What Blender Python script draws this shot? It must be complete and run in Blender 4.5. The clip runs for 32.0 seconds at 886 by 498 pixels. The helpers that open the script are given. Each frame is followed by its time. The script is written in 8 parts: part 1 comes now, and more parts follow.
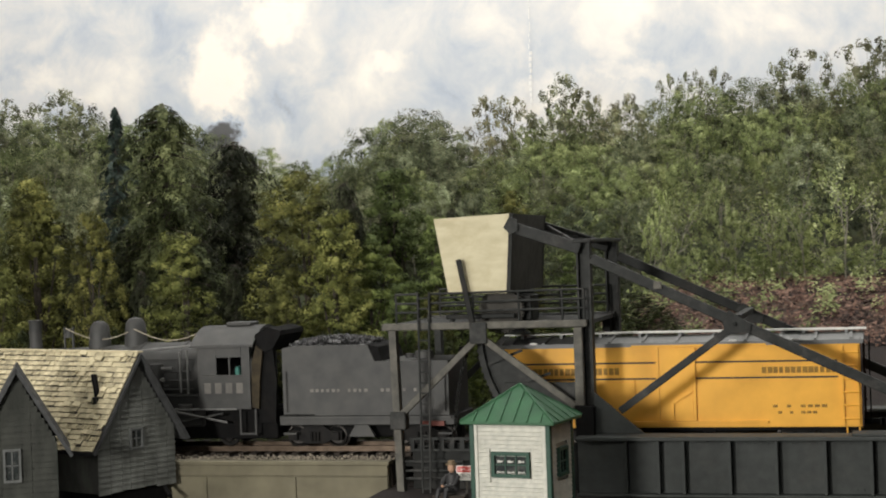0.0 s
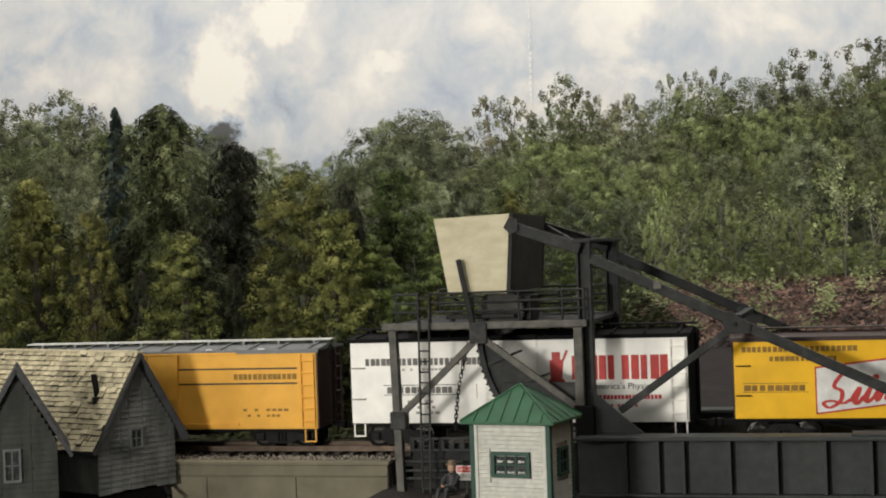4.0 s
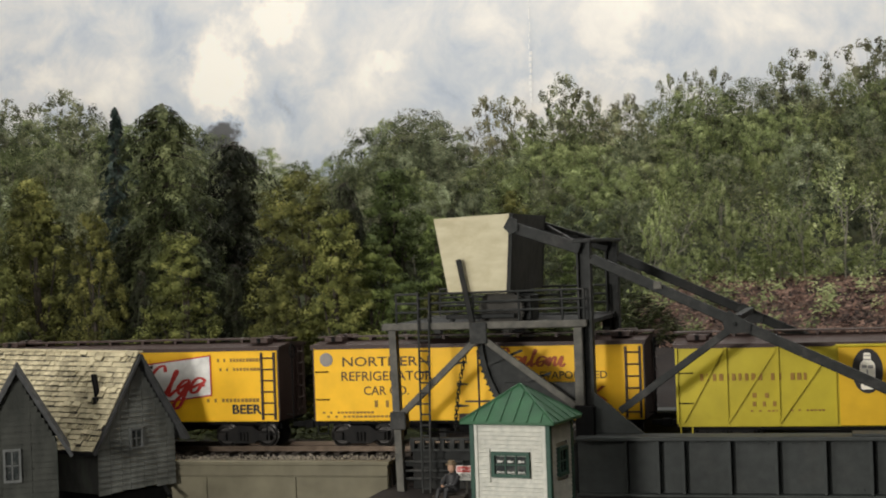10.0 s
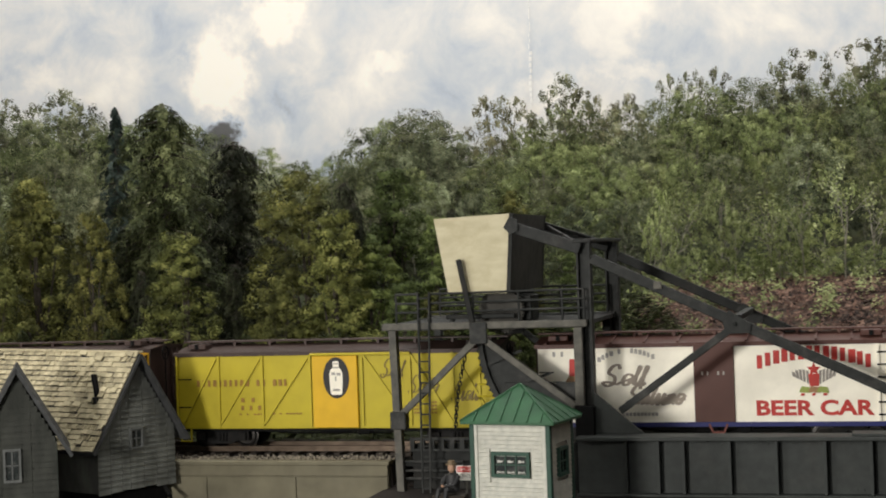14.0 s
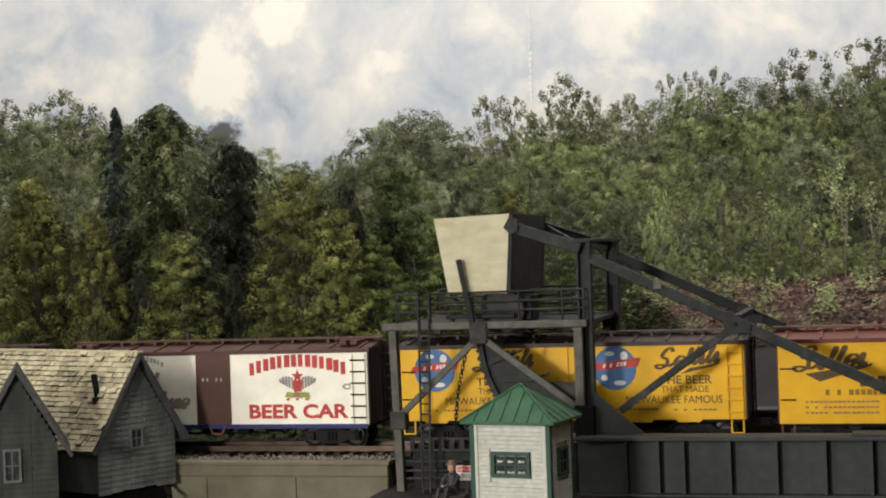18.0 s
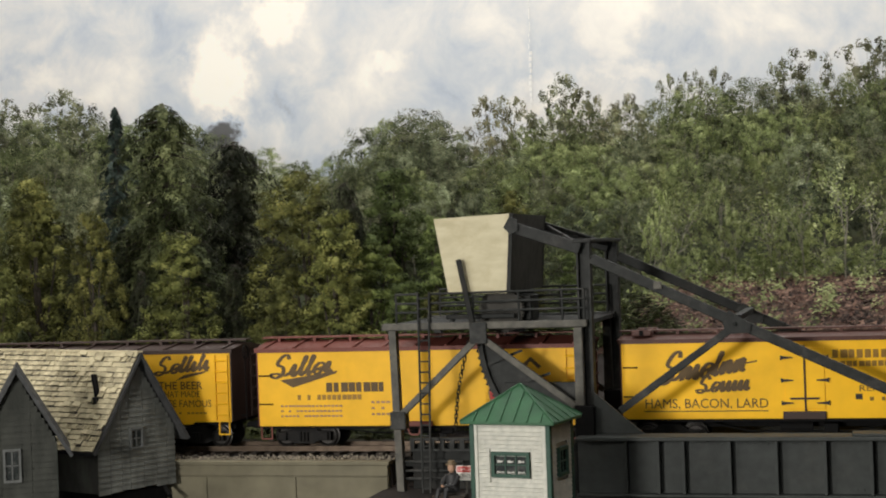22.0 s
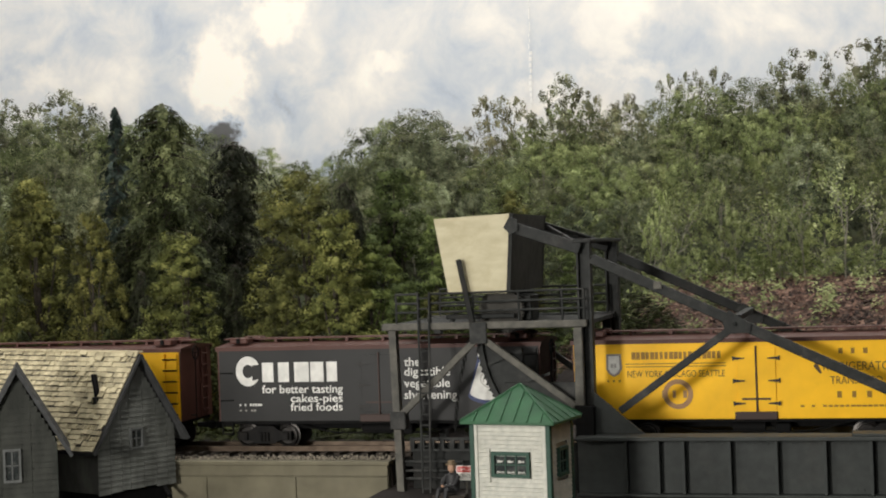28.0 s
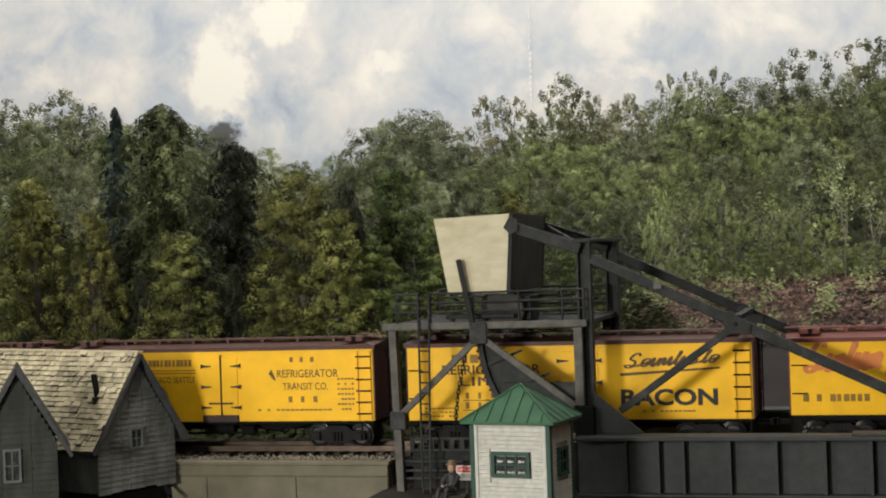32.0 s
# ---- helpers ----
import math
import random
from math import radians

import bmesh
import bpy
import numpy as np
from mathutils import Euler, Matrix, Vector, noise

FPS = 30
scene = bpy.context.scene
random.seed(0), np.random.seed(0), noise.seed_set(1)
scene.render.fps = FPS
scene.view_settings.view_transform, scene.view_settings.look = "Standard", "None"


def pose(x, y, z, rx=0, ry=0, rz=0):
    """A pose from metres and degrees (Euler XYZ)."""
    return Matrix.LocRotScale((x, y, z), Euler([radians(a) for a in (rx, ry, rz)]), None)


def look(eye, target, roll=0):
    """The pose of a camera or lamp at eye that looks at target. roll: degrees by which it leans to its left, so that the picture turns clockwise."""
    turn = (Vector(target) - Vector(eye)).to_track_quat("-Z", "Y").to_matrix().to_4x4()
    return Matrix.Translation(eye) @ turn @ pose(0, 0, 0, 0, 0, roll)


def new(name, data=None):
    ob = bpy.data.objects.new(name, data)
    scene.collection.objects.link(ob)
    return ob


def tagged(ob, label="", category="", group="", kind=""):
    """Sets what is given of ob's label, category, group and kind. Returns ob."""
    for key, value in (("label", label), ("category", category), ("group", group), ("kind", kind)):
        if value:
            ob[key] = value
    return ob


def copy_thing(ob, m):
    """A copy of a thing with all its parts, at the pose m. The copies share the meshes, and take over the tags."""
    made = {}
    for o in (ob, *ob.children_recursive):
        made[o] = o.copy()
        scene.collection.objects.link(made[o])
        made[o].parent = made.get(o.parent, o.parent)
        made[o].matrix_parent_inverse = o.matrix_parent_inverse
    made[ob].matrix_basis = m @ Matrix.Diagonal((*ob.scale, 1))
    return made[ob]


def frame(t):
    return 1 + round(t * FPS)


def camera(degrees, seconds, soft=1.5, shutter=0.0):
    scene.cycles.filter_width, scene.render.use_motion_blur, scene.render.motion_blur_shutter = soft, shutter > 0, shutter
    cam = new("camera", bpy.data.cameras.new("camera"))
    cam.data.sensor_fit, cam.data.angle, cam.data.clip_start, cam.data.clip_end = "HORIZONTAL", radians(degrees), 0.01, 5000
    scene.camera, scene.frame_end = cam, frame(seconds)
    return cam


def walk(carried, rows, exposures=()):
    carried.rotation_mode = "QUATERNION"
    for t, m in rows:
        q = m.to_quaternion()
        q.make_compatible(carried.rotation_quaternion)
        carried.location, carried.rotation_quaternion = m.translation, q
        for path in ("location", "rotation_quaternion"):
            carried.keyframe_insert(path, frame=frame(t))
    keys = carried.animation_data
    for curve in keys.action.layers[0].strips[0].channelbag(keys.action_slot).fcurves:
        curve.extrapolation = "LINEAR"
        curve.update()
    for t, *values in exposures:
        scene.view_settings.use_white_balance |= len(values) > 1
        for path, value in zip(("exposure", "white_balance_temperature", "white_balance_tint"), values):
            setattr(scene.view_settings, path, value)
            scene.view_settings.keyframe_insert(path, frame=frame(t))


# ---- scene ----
# ---------------------------------------------------------------- camera
EYE = Vector((0.1799, -0.6712, 1.40))
AIM = EYE + Vector((-math.sin(radians(15.37)), math.cos(radians(15.37)), 0.0))
cam = camera(31.28, 32.0, soft=1.95)
walk(cam, [(0.0, look(EYE, AIM, -2.017)), (32.0, look(EYE, AIM, -2.017))],
     exposures=[(0.0, 0.22), (2.2, 0.25), (3.2, 0.02), (6.0, -0.06), (9.5, -0.03), (11.0, 0.05), (13.0, 0.07), (25.0, 0.06), (28.0, 0.12), (31.0, 0.13), (32.0, 0.03)])

# ---------------------------------------------------------------- light: unseen lamps of the layout room, with added fill


def area_lamp(name, eye, target, sx, sy, watts, color):
    data = bpy.data.lights.new(name, "AREA")
    data.shape, data.size, data.size_y, data.energy, data.color = "RECTANGLE", sx, sy, watts, color
    ob = new(name, data)
    ob.matrix_world = look(eye, target)
    return ob


area_lamp("ceiling_lamp", (0.10, -0.30, 2.40), (0.05, 0.10, 1.36), 0.5, 0.5, 3.0, (1.0, 0.965, 0.91))
area_lamp("aisle_lamp", (-0.15, -0.80, 1.43), (0.02, 0.0, 1.36), 0.07, 0.07, 3.3, (1.0, 0.965, 0.91))
# weak fill added to lift the front trees; no lamp stands here
area_lamp("front_lamp", (0.06, -0.52, 1.45), (0.04, 0.0, 1.36), 0.10, 0.10, 0.28, (1.0, 0.965, 0.91))
area_lamp("side_lamp", (-0.60, -0.85, 1.65), (0.0, 0.0, 1.36), 0.25, 0.25, 3.4, (1.0, 0.965, 0.91))
# unseen tube, placed to brighten the backdrop and the hill
area_lamp("valance_lamp", (-0.1, 0.30, 2.25), (-0.1, 0.50, 1.35), 1.8, 0.08, 10.8, (1.0, 0.97, 0.93))
world = bpy.data.worlds.new("room_air")
world.use_nodes = True
world.node_tree.nodes["Background"].inputs[0].default_value = (0.9, 0.93, 1.0, 1)
world.node_tree.nodes["Background"].inputs[1].default_value = 0.001
scene.world = world

# ---------------------------------------------------------------- helpers
MM = 0.001


class B:
    """Collects vertices and faces of one mesh."""

    def __init__(self):
        self.v, self.f = [], []

    def add(self, verts, faces, m=None):
        o = len(self.v)
        self.v += [tuple(m @ Vector(p)) for p in verts] if m else [tuple(p) for p in verts]
        self.f += [tuple(i + o for i in face) for face in faces]
        return self

    def box(self, x0, x1, y0, y1, z0, z1, c=0.0, m=None):
        if c <= 0:
            vs = [(x, y, z) for x in (x0, x1) for y in (y0, y1) for z in (z0, z1)]
            return self.add(vs, [(0, 1, 3, 2), (4, 6, 7, 5), (0, 4, 5, 1), (2, 3, 7, 6), (0, 2, 6, 4), (1, 5, 7, 3)], m)
        vs, fs, idx = [], [], {}
        lim = ((x0, x1), (y0, y1), (z0, z1))
        for i in range(8):
            s = (i & 1, (i >> 1) & 1, (i >> 2) & 1)
            for ax in range(3):
                p = [lim[k][s[k]] + (0 if k == ax else (c if s[k] == 0 else -c)) for k in range(3)]
                idx[i, ax] = len(vs)
                vs.append(p)
        for i in range(8):
            fs.append((idx[i, 0], idx[i, 1], idx[i, 2]))
        for ax in range(3):
            a, b = [k for k in range(3) if k != ax]
            for s in (0, 1):
                cs = [(s << ax) | (p << a) | (q << b) for p, q in ((0, 0), (1, 0), (1, 1), (0, 1))]
                fs.append(tuple(idx[k, ax] for k in cs))
            for p in (0, 1):
                for q in (0, 1):
                    i = (p << a) | (q << b)
                    j = i | (1 << ax)
                    fs.append((idx[i, a], idx[j, a], idx[j, b], idx[i, b]))
        return self.add(vs, fs, m)

    def beam(self, p, q, w, h, c=0.0, up=(0, 0, 1)):
        p, q = Vector(p), Vector(q)
        d = (q - p)
        n = d.normalized()
        u = Vector(up)
        side = n.cross(u)
        side = side.normalized() if side.length > 1e-6 else Vector((1, 0, 0))
        u = side.cross(n)
        m = Matrix((n, side, u)).transposed().to_4x4()
        m.translation = p
        return self.box(0, d.length, -w / 2, w / 2, -h / 2, h / 2, c, m)

    def cyl(self, p, q, r, n=12, r2=None):
        p, q = Vector(p), Vector(q)
        r2 = r if r2 is None else r2
        m = (q - p).to_track_quat("Z", "Y").to_matrix().to_4x4()
        m.translation = p
        h = (q - p).length
        vs = [(r * math.cos(k * math.tau / n), r * math.sin(k * math.tau / n), 0) for k in range(n)]
        vs += [(r2 * math.cos(k * math.tau / n), r2 * math.sin(k * math.tau / n), h) for k in range(n)]
        fs = [(k, (k + 1) % n, n + (k + 1) % n, n + k) for k in range(n)] + [tuple(range(n - 1, -1, -1)), tuple(range(n, 2 * n))]
        return self.add(vs, fs, m)

    def lathe(self, prof, n=16, m=None):
        vs, fs = [], []
        for r, z in prof:
            vs += [(r * math.cos(k * math.tau / n), r * math.sin(k * math.tau / n), z) for k in range(n)]
        for i in range(len(prof) - 1):
            fs += [(i * n + k, i * n + (k + 1) % n, (i + 1) * n + (k + 1) % n, (i + 1) * n + k) for k in range(n)]
        fs += [tuple(range(n - 1, -1, -1)), tuple(range((len(prof) - 1) * n, len(prof) * n))]
        return self.add(vs, fs, m)

    def prism(self, poly, y0, y1, m=None):
        """A polygon in x, z pushed from y0 to y1."""
        n = len(poly)
        vs = [(x, y0, z) for x, z in poly] + [(x, y1, z) for x, z in poly]
        fs = [tuple(range(n)), tuple(range(2 * n - 1, n - 1, -1))] + [(k, k + n, (k + 1) % n + n, (k + 1) % n) for k in range(n)]
        return self.add(vs, fs, m)

    def torus(self, m, R, r, n=16, k=6, stretch=0.0):
        vs, fs = [], []
        for i in range(n):
            a = i * math.tau / n
            for j in range(k):
                b = j * math.tau / k
                x = (R + r * math.cos(b)) * math.cos(a)
                vs.append((x + (stretch if x > 0 else -stretch), (R + r * math.cos(b)) * math.sin(a), r * math.sin(b)))
        for i in range(n):
            for j in range(k):
                fs.append((i * k + j, ((i + 1) % n) * k + j, ((i + 1) % n) * k + (j + 1) % k, i * k + (j + 1) % k))
        return self.add(vs, fs, m)

    def mesh(self, name, material, smooth=True, fix=True):
        me = bpy.data.meshes.new(name)
        me.from_pydata(self.v, [], self.f)
        if fix:
            bm = bmesh.new()
            bm.from_mesh(me)
            bmesh.ops.recalc_face_normals(bm, faces=bm.faces)
            bm.to_mesh(me)
            bm.free()
        if smooth:
            me.shade_smooth()
            me.set_sharp_from_angle(angle=radians(32))
        if material:
            me.materials.append(material)
        return me


def empty(name, m, label="", category="", group="", kind=""):
    ob = new(name)
    ob.empty_display_size = 0.01
    ob.matrix_world = m
    return tagged(ob, label, category, group, kind)


def part(name, b, material, parent, label="", m=None, smooth=True):
    """One mesh object under a thing or part, in its space."""
    me = b if isinstance(b, bpy.types.Mesh) else b.mesh(name, material, smooth)
    ob = new(name, me)
    ob.parent = parent
    if m is not None:
        ob.matrix_basis = m
    return tagged(ob, label)


def solid(name, b, material, label="", category="", kind="", group="", smooth=True, fix=True):
    ob = new(name, b.mesh(name, material, smooth, fix))
    return tagged(ob, label, category, group, kind)


# ---------------------------------------------------------------- materials
def ramp_node(nt, stops, fac):
    r = nt.nodes.new("ShaderNodeValToRGB")
    el = r.color_ramp.elements
    while len(el) < len(stops):
        el.new(0.5)
    for e, (p, c) in zip(el, stops):
        e.position, e.color = p, (*c, 1)
    nt.links.new(fac, r.inputs[0])
    return r.outputs[0]


def surface(name, col, col2=None, scale=200.0, rough=0.6, metal=0.0, bump=0.15, fine=1500.0, dirt=0.35, dirt_scale=60.0, dirt_col=None,
            stretch=(1, 1, 1), grooves=None, groove_depth=0.4, spread=0.0, island=False, spec=0.4):
    """Paint, wood, metal or stone: two tones of grain, larger stains, fine relief and, if asked, grooves (axis, pitch in metres)."""
    m = bpy.data.materials.new(name)
    m.use_nodes = True
    nt = m.node_tree
    L, N = nt.links.new, nt.nodes.new
    bs = nt.nodes["Principled BSDF"]
    bs.inputs["Roughness"].default_value, bs.inputs["Metallic"].default_value = rough, metal
    bs.inputs["Specular IOR Level"].default_value = spec
    tc = N("ShaderNodeTexCoord")
    mp = N("ShaderNodeMapping")
    mp.inputs["Scale"].default_value = stretch
    L(tc.outputs["Object"], mp.inputs[0])
    col2 = col2 or tuple(c * 0.72 for c in col)
    n1 = N("ShaderNodeTexNoise")
    n1.inputs["Scale"].default_value, n1.inputs["Detail"].default_value = scale, 6
    L(mp.outputs[0], n1.inputs["Vector"])
    base = ramp_node(nt, [(0.32, col2), (0.68, col)], n1.outputs["Fac"])
    n2 = N("ShaderNodeTexNoise")
    n2.inputs["Scale"].default_value, n2.inputs["Detail"].default_value, n2.inputs["Roughness"].default_value = dirt_scale, 8, 0.7
    L(tc.outputs["Object"], n2.inputs["Vector"])
    mask = ramp_node(nt, [(0.5, (0, 0, 0)), (0.78, (dirt, dirt, dirt))], n2.outputs["Fac"])
    mx = N("ShaderNodeMix")
    mx.data_type = "RGBA"
    L(mask, mx.inputs["Factor"])
    L(base, mx.inputs["A"])
    mx.inputs["B"].default_value = (*(dirt_col or tuple(c * 0.4 for c in col)), 1)
    out = mx.outputs["Result"]
    if spread > 0:
        src = N("ShaderNodeNewGeometry").outputs["Random Per Island"] if island else N("ShaderNodeObjectInfo").outputs["Random"]
        hv = N("ShaderNodeHueSaturation")
        mr = N("ShaderNodeMapRange")
        mr.inputs["To Min"].default_value, mr.inputs["To Max"].default_value = 1 - spread, 1 + spread
        L(src, mr.inputs["Value"])
        L(mr.outputs[0], hv.inputs["Value"])
        L(out, hv.inputs["Color"])
        out = hv.outputs[0]
    L(out, bs.inputs["Base Color"])
    n3 = N("ShaderNodeTexNoise")
    n3.inputs["Scale"].default_value, n3.inputs["Detail"].default_value = fine, 4
    L(mp.outputs[0], n3.inputs["Vector"])
    height = n3.outputs["Fac"]
    if grooves:
        axis, pitch = grooves
        sx = N("ShaderNodeSeparateXYZ")
        L(tc.outputs["Object"], sx.inputs[0])
        md = N("ShaderNodeMath")
        md.operation = "PINGPONG"
        L(sx.outputs[axis], md.inputs[0])
        md.inputs[1].default_value = pitch / 2
        gt = N("ShaderNodeMath")
        gt.operation = "GREATER_THAN"
        L(md.outputs[0], gt.inputs[0])
        gt.inputs[1].default_value = pitch * 0.09
        ma = N("ShaderNodeMath")
        ma.operation = "MULTIPLY_ADD"
        L(gt.outputs[0], ma.inputs[0])
        ma.inputs[1].default_value = groove_depth * 4
        L(height, ma.inputs[2])
        height = ma.outputs[0]
    bp = N("ShaderNodeBump")
    bp.inputs["Strength"].default_value, bp.inputs["Distance"].default_value = bump, 0.0004
    L(height, bp.inputs["Height"])
    L(bp.outputs[0], bs.inputs["Normal"])
    rr = N("ShaderNodeMapRange")
    rr.inputs["To Min"].default_value, rr.inputs["To Max"].default_value = max(rough - 0.12, 0.02), min(rough + 0.12, 1)
    L(n2.outputs["Fac"], rr.inputs["Value"])
    L(rr.outputs[0], bs.inputs["Roughness"])
    return m


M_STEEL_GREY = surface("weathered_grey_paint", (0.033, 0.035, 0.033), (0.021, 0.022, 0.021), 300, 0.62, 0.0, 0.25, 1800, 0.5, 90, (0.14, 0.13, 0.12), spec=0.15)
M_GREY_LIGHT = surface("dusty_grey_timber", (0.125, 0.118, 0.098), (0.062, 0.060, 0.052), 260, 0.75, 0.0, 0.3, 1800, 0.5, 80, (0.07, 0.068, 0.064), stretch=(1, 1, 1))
M_GEAR = surface("dusty_grey_plate", (0.070, 0.067, 0.058), (0.046, 0.044, 0.039), 240, 0.7, 0.0, 0.25, 1500, 0.4, 70, (0.11, 0.10, 0.085), spec=0.15)
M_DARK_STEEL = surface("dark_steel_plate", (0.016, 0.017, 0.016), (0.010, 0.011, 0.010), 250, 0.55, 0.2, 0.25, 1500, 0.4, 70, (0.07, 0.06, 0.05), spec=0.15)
M_GIRDER = surface("slate_grey_girder_paint", (0.052, 0.057, 0.054), (0.039, 0.043, 0.041), 220, 0.6, 0.0, 0.2, 1500, 0.4, 50, (0.10, 0.095, 0.085), spec=0.15)
M_HOPPER = surface("cream_weathered_plate", (0.59, 0.54, 0.37), (0.47, 0.42, 0.27), 90, 0.7, 0.0, 0.15, 1200, 0.75, 55, (0.36, 0.30, 0.16), stretch=(1, 1, 2.5))
M_CABIN = surface("white_clapboard_paint", (0.56, 0.55, 0.48), (0.42, 0.42, 0.37), 420, 0.7, 0.0, 0.2, 1600, 0.6, 160, (0.30, 0.30, 0.25))
M_GREEN = surface("green_metal_roof_paint", (0.030, 0.105, 0.046), (0.021, 0.072, 0.034), 200, 0.65, 0.0, 0.2, 1200, 0.5, 90, (0.055, 0.11, 0.065))
M_GREEN_TRIM = surface("dark_green_trim_paint", (0.018, 0.060, 0.038), (0.014, 0.045, 0.03), 260, 0.6)
M_SHINGLE = surface("weathered_wood_shingle", (0.52, 0.46, 0.30), (0.38, 0.335, 0.215), 700, 0.85, 0.0, 0.3, 1600, 0.4, 400, (0.25, 0.21, 0.15), spread=0.24)
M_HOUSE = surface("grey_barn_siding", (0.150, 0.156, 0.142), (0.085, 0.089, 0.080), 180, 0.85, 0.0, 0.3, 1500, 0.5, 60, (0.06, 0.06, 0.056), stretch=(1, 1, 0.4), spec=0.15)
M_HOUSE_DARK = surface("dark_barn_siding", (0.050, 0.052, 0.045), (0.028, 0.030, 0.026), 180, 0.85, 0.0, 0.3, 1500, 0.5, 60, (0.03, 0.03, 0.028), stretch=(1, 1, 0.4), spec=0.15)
M_HOUSE_TRIM = surface("grey_roof_edge_board", (0.070, 0.072, 0.072), (0.045, 0.046, 0.046), 250, 0.8, spec=0.15)
M_WINDOW_TRIM = surface("pale_grey_window_trim", (0.105, 0.11, 0.106), (0.07, 0.074, 0.07), 300, 0.75)
M_CONCRETE = surface("tan_retaining_wall", (0.178, 0.161, 0.107), (0.125, 0.113, 0.075), 90, 0.85, 0.0, 0.25, 900, 0.5, 40, (0.14, 0.13, 0.10))
M_SOIL = surface("brown_soil", (0.020, 0.014, 0.011), (0.010, 0.007, 0.006), 120, 0.95, 0.0, 0.9, 700, 0.6, 30, (0.024, 0.018, 0.014))
M_GRASS = surface("green_ground_foam", (0.036, 0.044, 0.017), (0.020, 0.025, 0.010), 160, 0.95, 0.0, 1.0, 500, 0.6, 25, (0.09, 0.07, 0.035))
M_LITTER = surface("leaf_litter", (0.105, 0.064, 0.048), (0.036, 0.024, 0.019), 90, 0.95, 0.0, 1.0, 420, 0.6, 26, (0.10, 0.095, 0.05))
M_RAIL = surface("rail_steel", (0.13, 0.098, 0.072), (0.07, 0.05, 0.036), 200, 0.35, 0.8, 0.1, 900, 0.3)
M_TIE = surface("dark_wood_tie", (0.036, 0.027, 0.020), (0.020, 0.016, 0.012), 300, 0.9, spread=0.2)
M_WALLPAINT = surface("room_wall_paint", (0.09, 0.085, 0.08), (0.075, 0.07, 0.065), 3, 0.9, 0.0, 0.05, 60, 0.2, 2)
M_CEIL = surface("room_ceiling_paint", (0.14, 0.135, 0.13), (0.12, 0.115, 0.11), 3, 0.9, 0.0, 0.05, 60, 0.2, 2)
M_FLOOR = surface("room_floor_board", (0.22, 0.16, 0.10), (0.15, 0.11, 0.07), 8, 0.5, 0.0, 0.1, 60, 0.3, 3)
M_BLACK = surface("flat_black_paint", (0.009, 0.009, 0.009), (0.006, 0.006, 0.006), 300, 0.75, 0.0, 0.15, 1500, 0.4, 100, (0.026, 0.022, 0.018), spec=0.08)
M_WHEEL = surface("wheel_steel", (0.050, 0.046, 0.042), (0.028, 0.026, 0.024), 300, 0.35, 0.7, 0.1)
M_TRUCK = surface("dusty_black_truck", (0.018, 0.017, 0.016), (0.010, 0.010, 0.010), 350, 0.65, 0.0, 0.25, 1500, 0.5, 120, (0.042, 0.036, 0.030), spec=0.10)
M_TRUNK = surface("tree_bark", (0.09, 0.075, 0.06), (0.04, 0.033, 0.027), 300, 0.95)
M_PALE_TRUNK = surface("pale_tree_bark", (0.26, 0.24, 0.20), (0.14, 0.13, 0.11), 300, 0.95)


# ---------------------------------------------------------------- painted words and marks
def lettering(text, size, x, z, y, mat, parent, width=None, name="lettering", anchor="CENTER", heavy=0.0):
    """Painted words on a face that looks along -y, baseline at z; width stretches them to their painted length."""
    cu = bpy.data.curves.new(name, "FONT")
    cu.body, cu.size, cu.align_x, cu.resolution_u, cu.offset = text, size, anchor, 3, heavy * size
    tmp = bpy.data.objects.new(name, cu)
    me = bpy.data.meshes.new_from_object(tmp)
    bpy.data.objects.remove(tmp)
    xs = [v.co.x for v in me.vertices]
    k = width / (max(xs) - min(xs)) if width else 1.0
    hs = [v.co.y for v in me.vertices]
    kz = size / max(max(hs), 1e-9)
    me.transform(Matrix(((k, 0, 0, 0), (0, 0, -1, 0), (0, kz, 0, 0), (0, 0, 0, 1))))
    me.materials.append(mat)
    ob = new(name, me)
    ob.parent = parent
    ob.matrix_basis = pose(x, y, z)
    return ob


def quads(b, pts, y):
    o = len(b.v)
    b.v += [(x, y, z) for x, z in pts]
    b.f.append(tuple(range(o, o + len(pts))))


def bars(x0, x1, z0, z1, n, y, mat, parent, slant=0.0, rise=0.0, fill=0.78, uneven=0.0, seed=1, curve=0.0, slot=False):
    """A row of n plain blocks that stands for a mark or for words too small to read: large ones are parts, small ones one part of kind stuff.
    With slot they stand close and are of uneven width."""
    rnd = random.Random(seed)
    b = B()
    p = (x1 - x0) / n
    for i in range(n):
        a = x0 + i * p
        lift = rise * i / max(n - 1, 1) + curve * (1 - ((i + 0.5) / n * 2 - 1) ** 2)
        h0 = z0 + lift - uneven * rnd.random() * (z1 - z0) * 0.3
        h1 = z1 + lift - uneven * rnd.random() * (z1 - z0) * 0.6
        w = p * fill * (1 - 0.3 * uneven * rnd.random())
        if p < 0.003 and n > 3 and not slot:
            w *= rnd.uniform(0.75, 1.15)
            if rnd.random() < 0.12:
                continue
        s = slant * (h1 - h0)
        if slot:
            w = p * rnd.uniform(0.62, 0.92)
            quads(b, [(a, h0), (a + w, h0), (a + w + s, h1), (a + s, h1)], y)
        else:
            quads(b, [(a, h0), (a + w, h0), (a + w + s, h1), (a + s, h1)], y)
        if p >= 0.003:
            part("painted_bar", b, mat, parent, smooth=False)
            b = B()
    if b.v:
        tagged(part("small_lettering", b, mat, parent, smooth=False), kind="stuff")


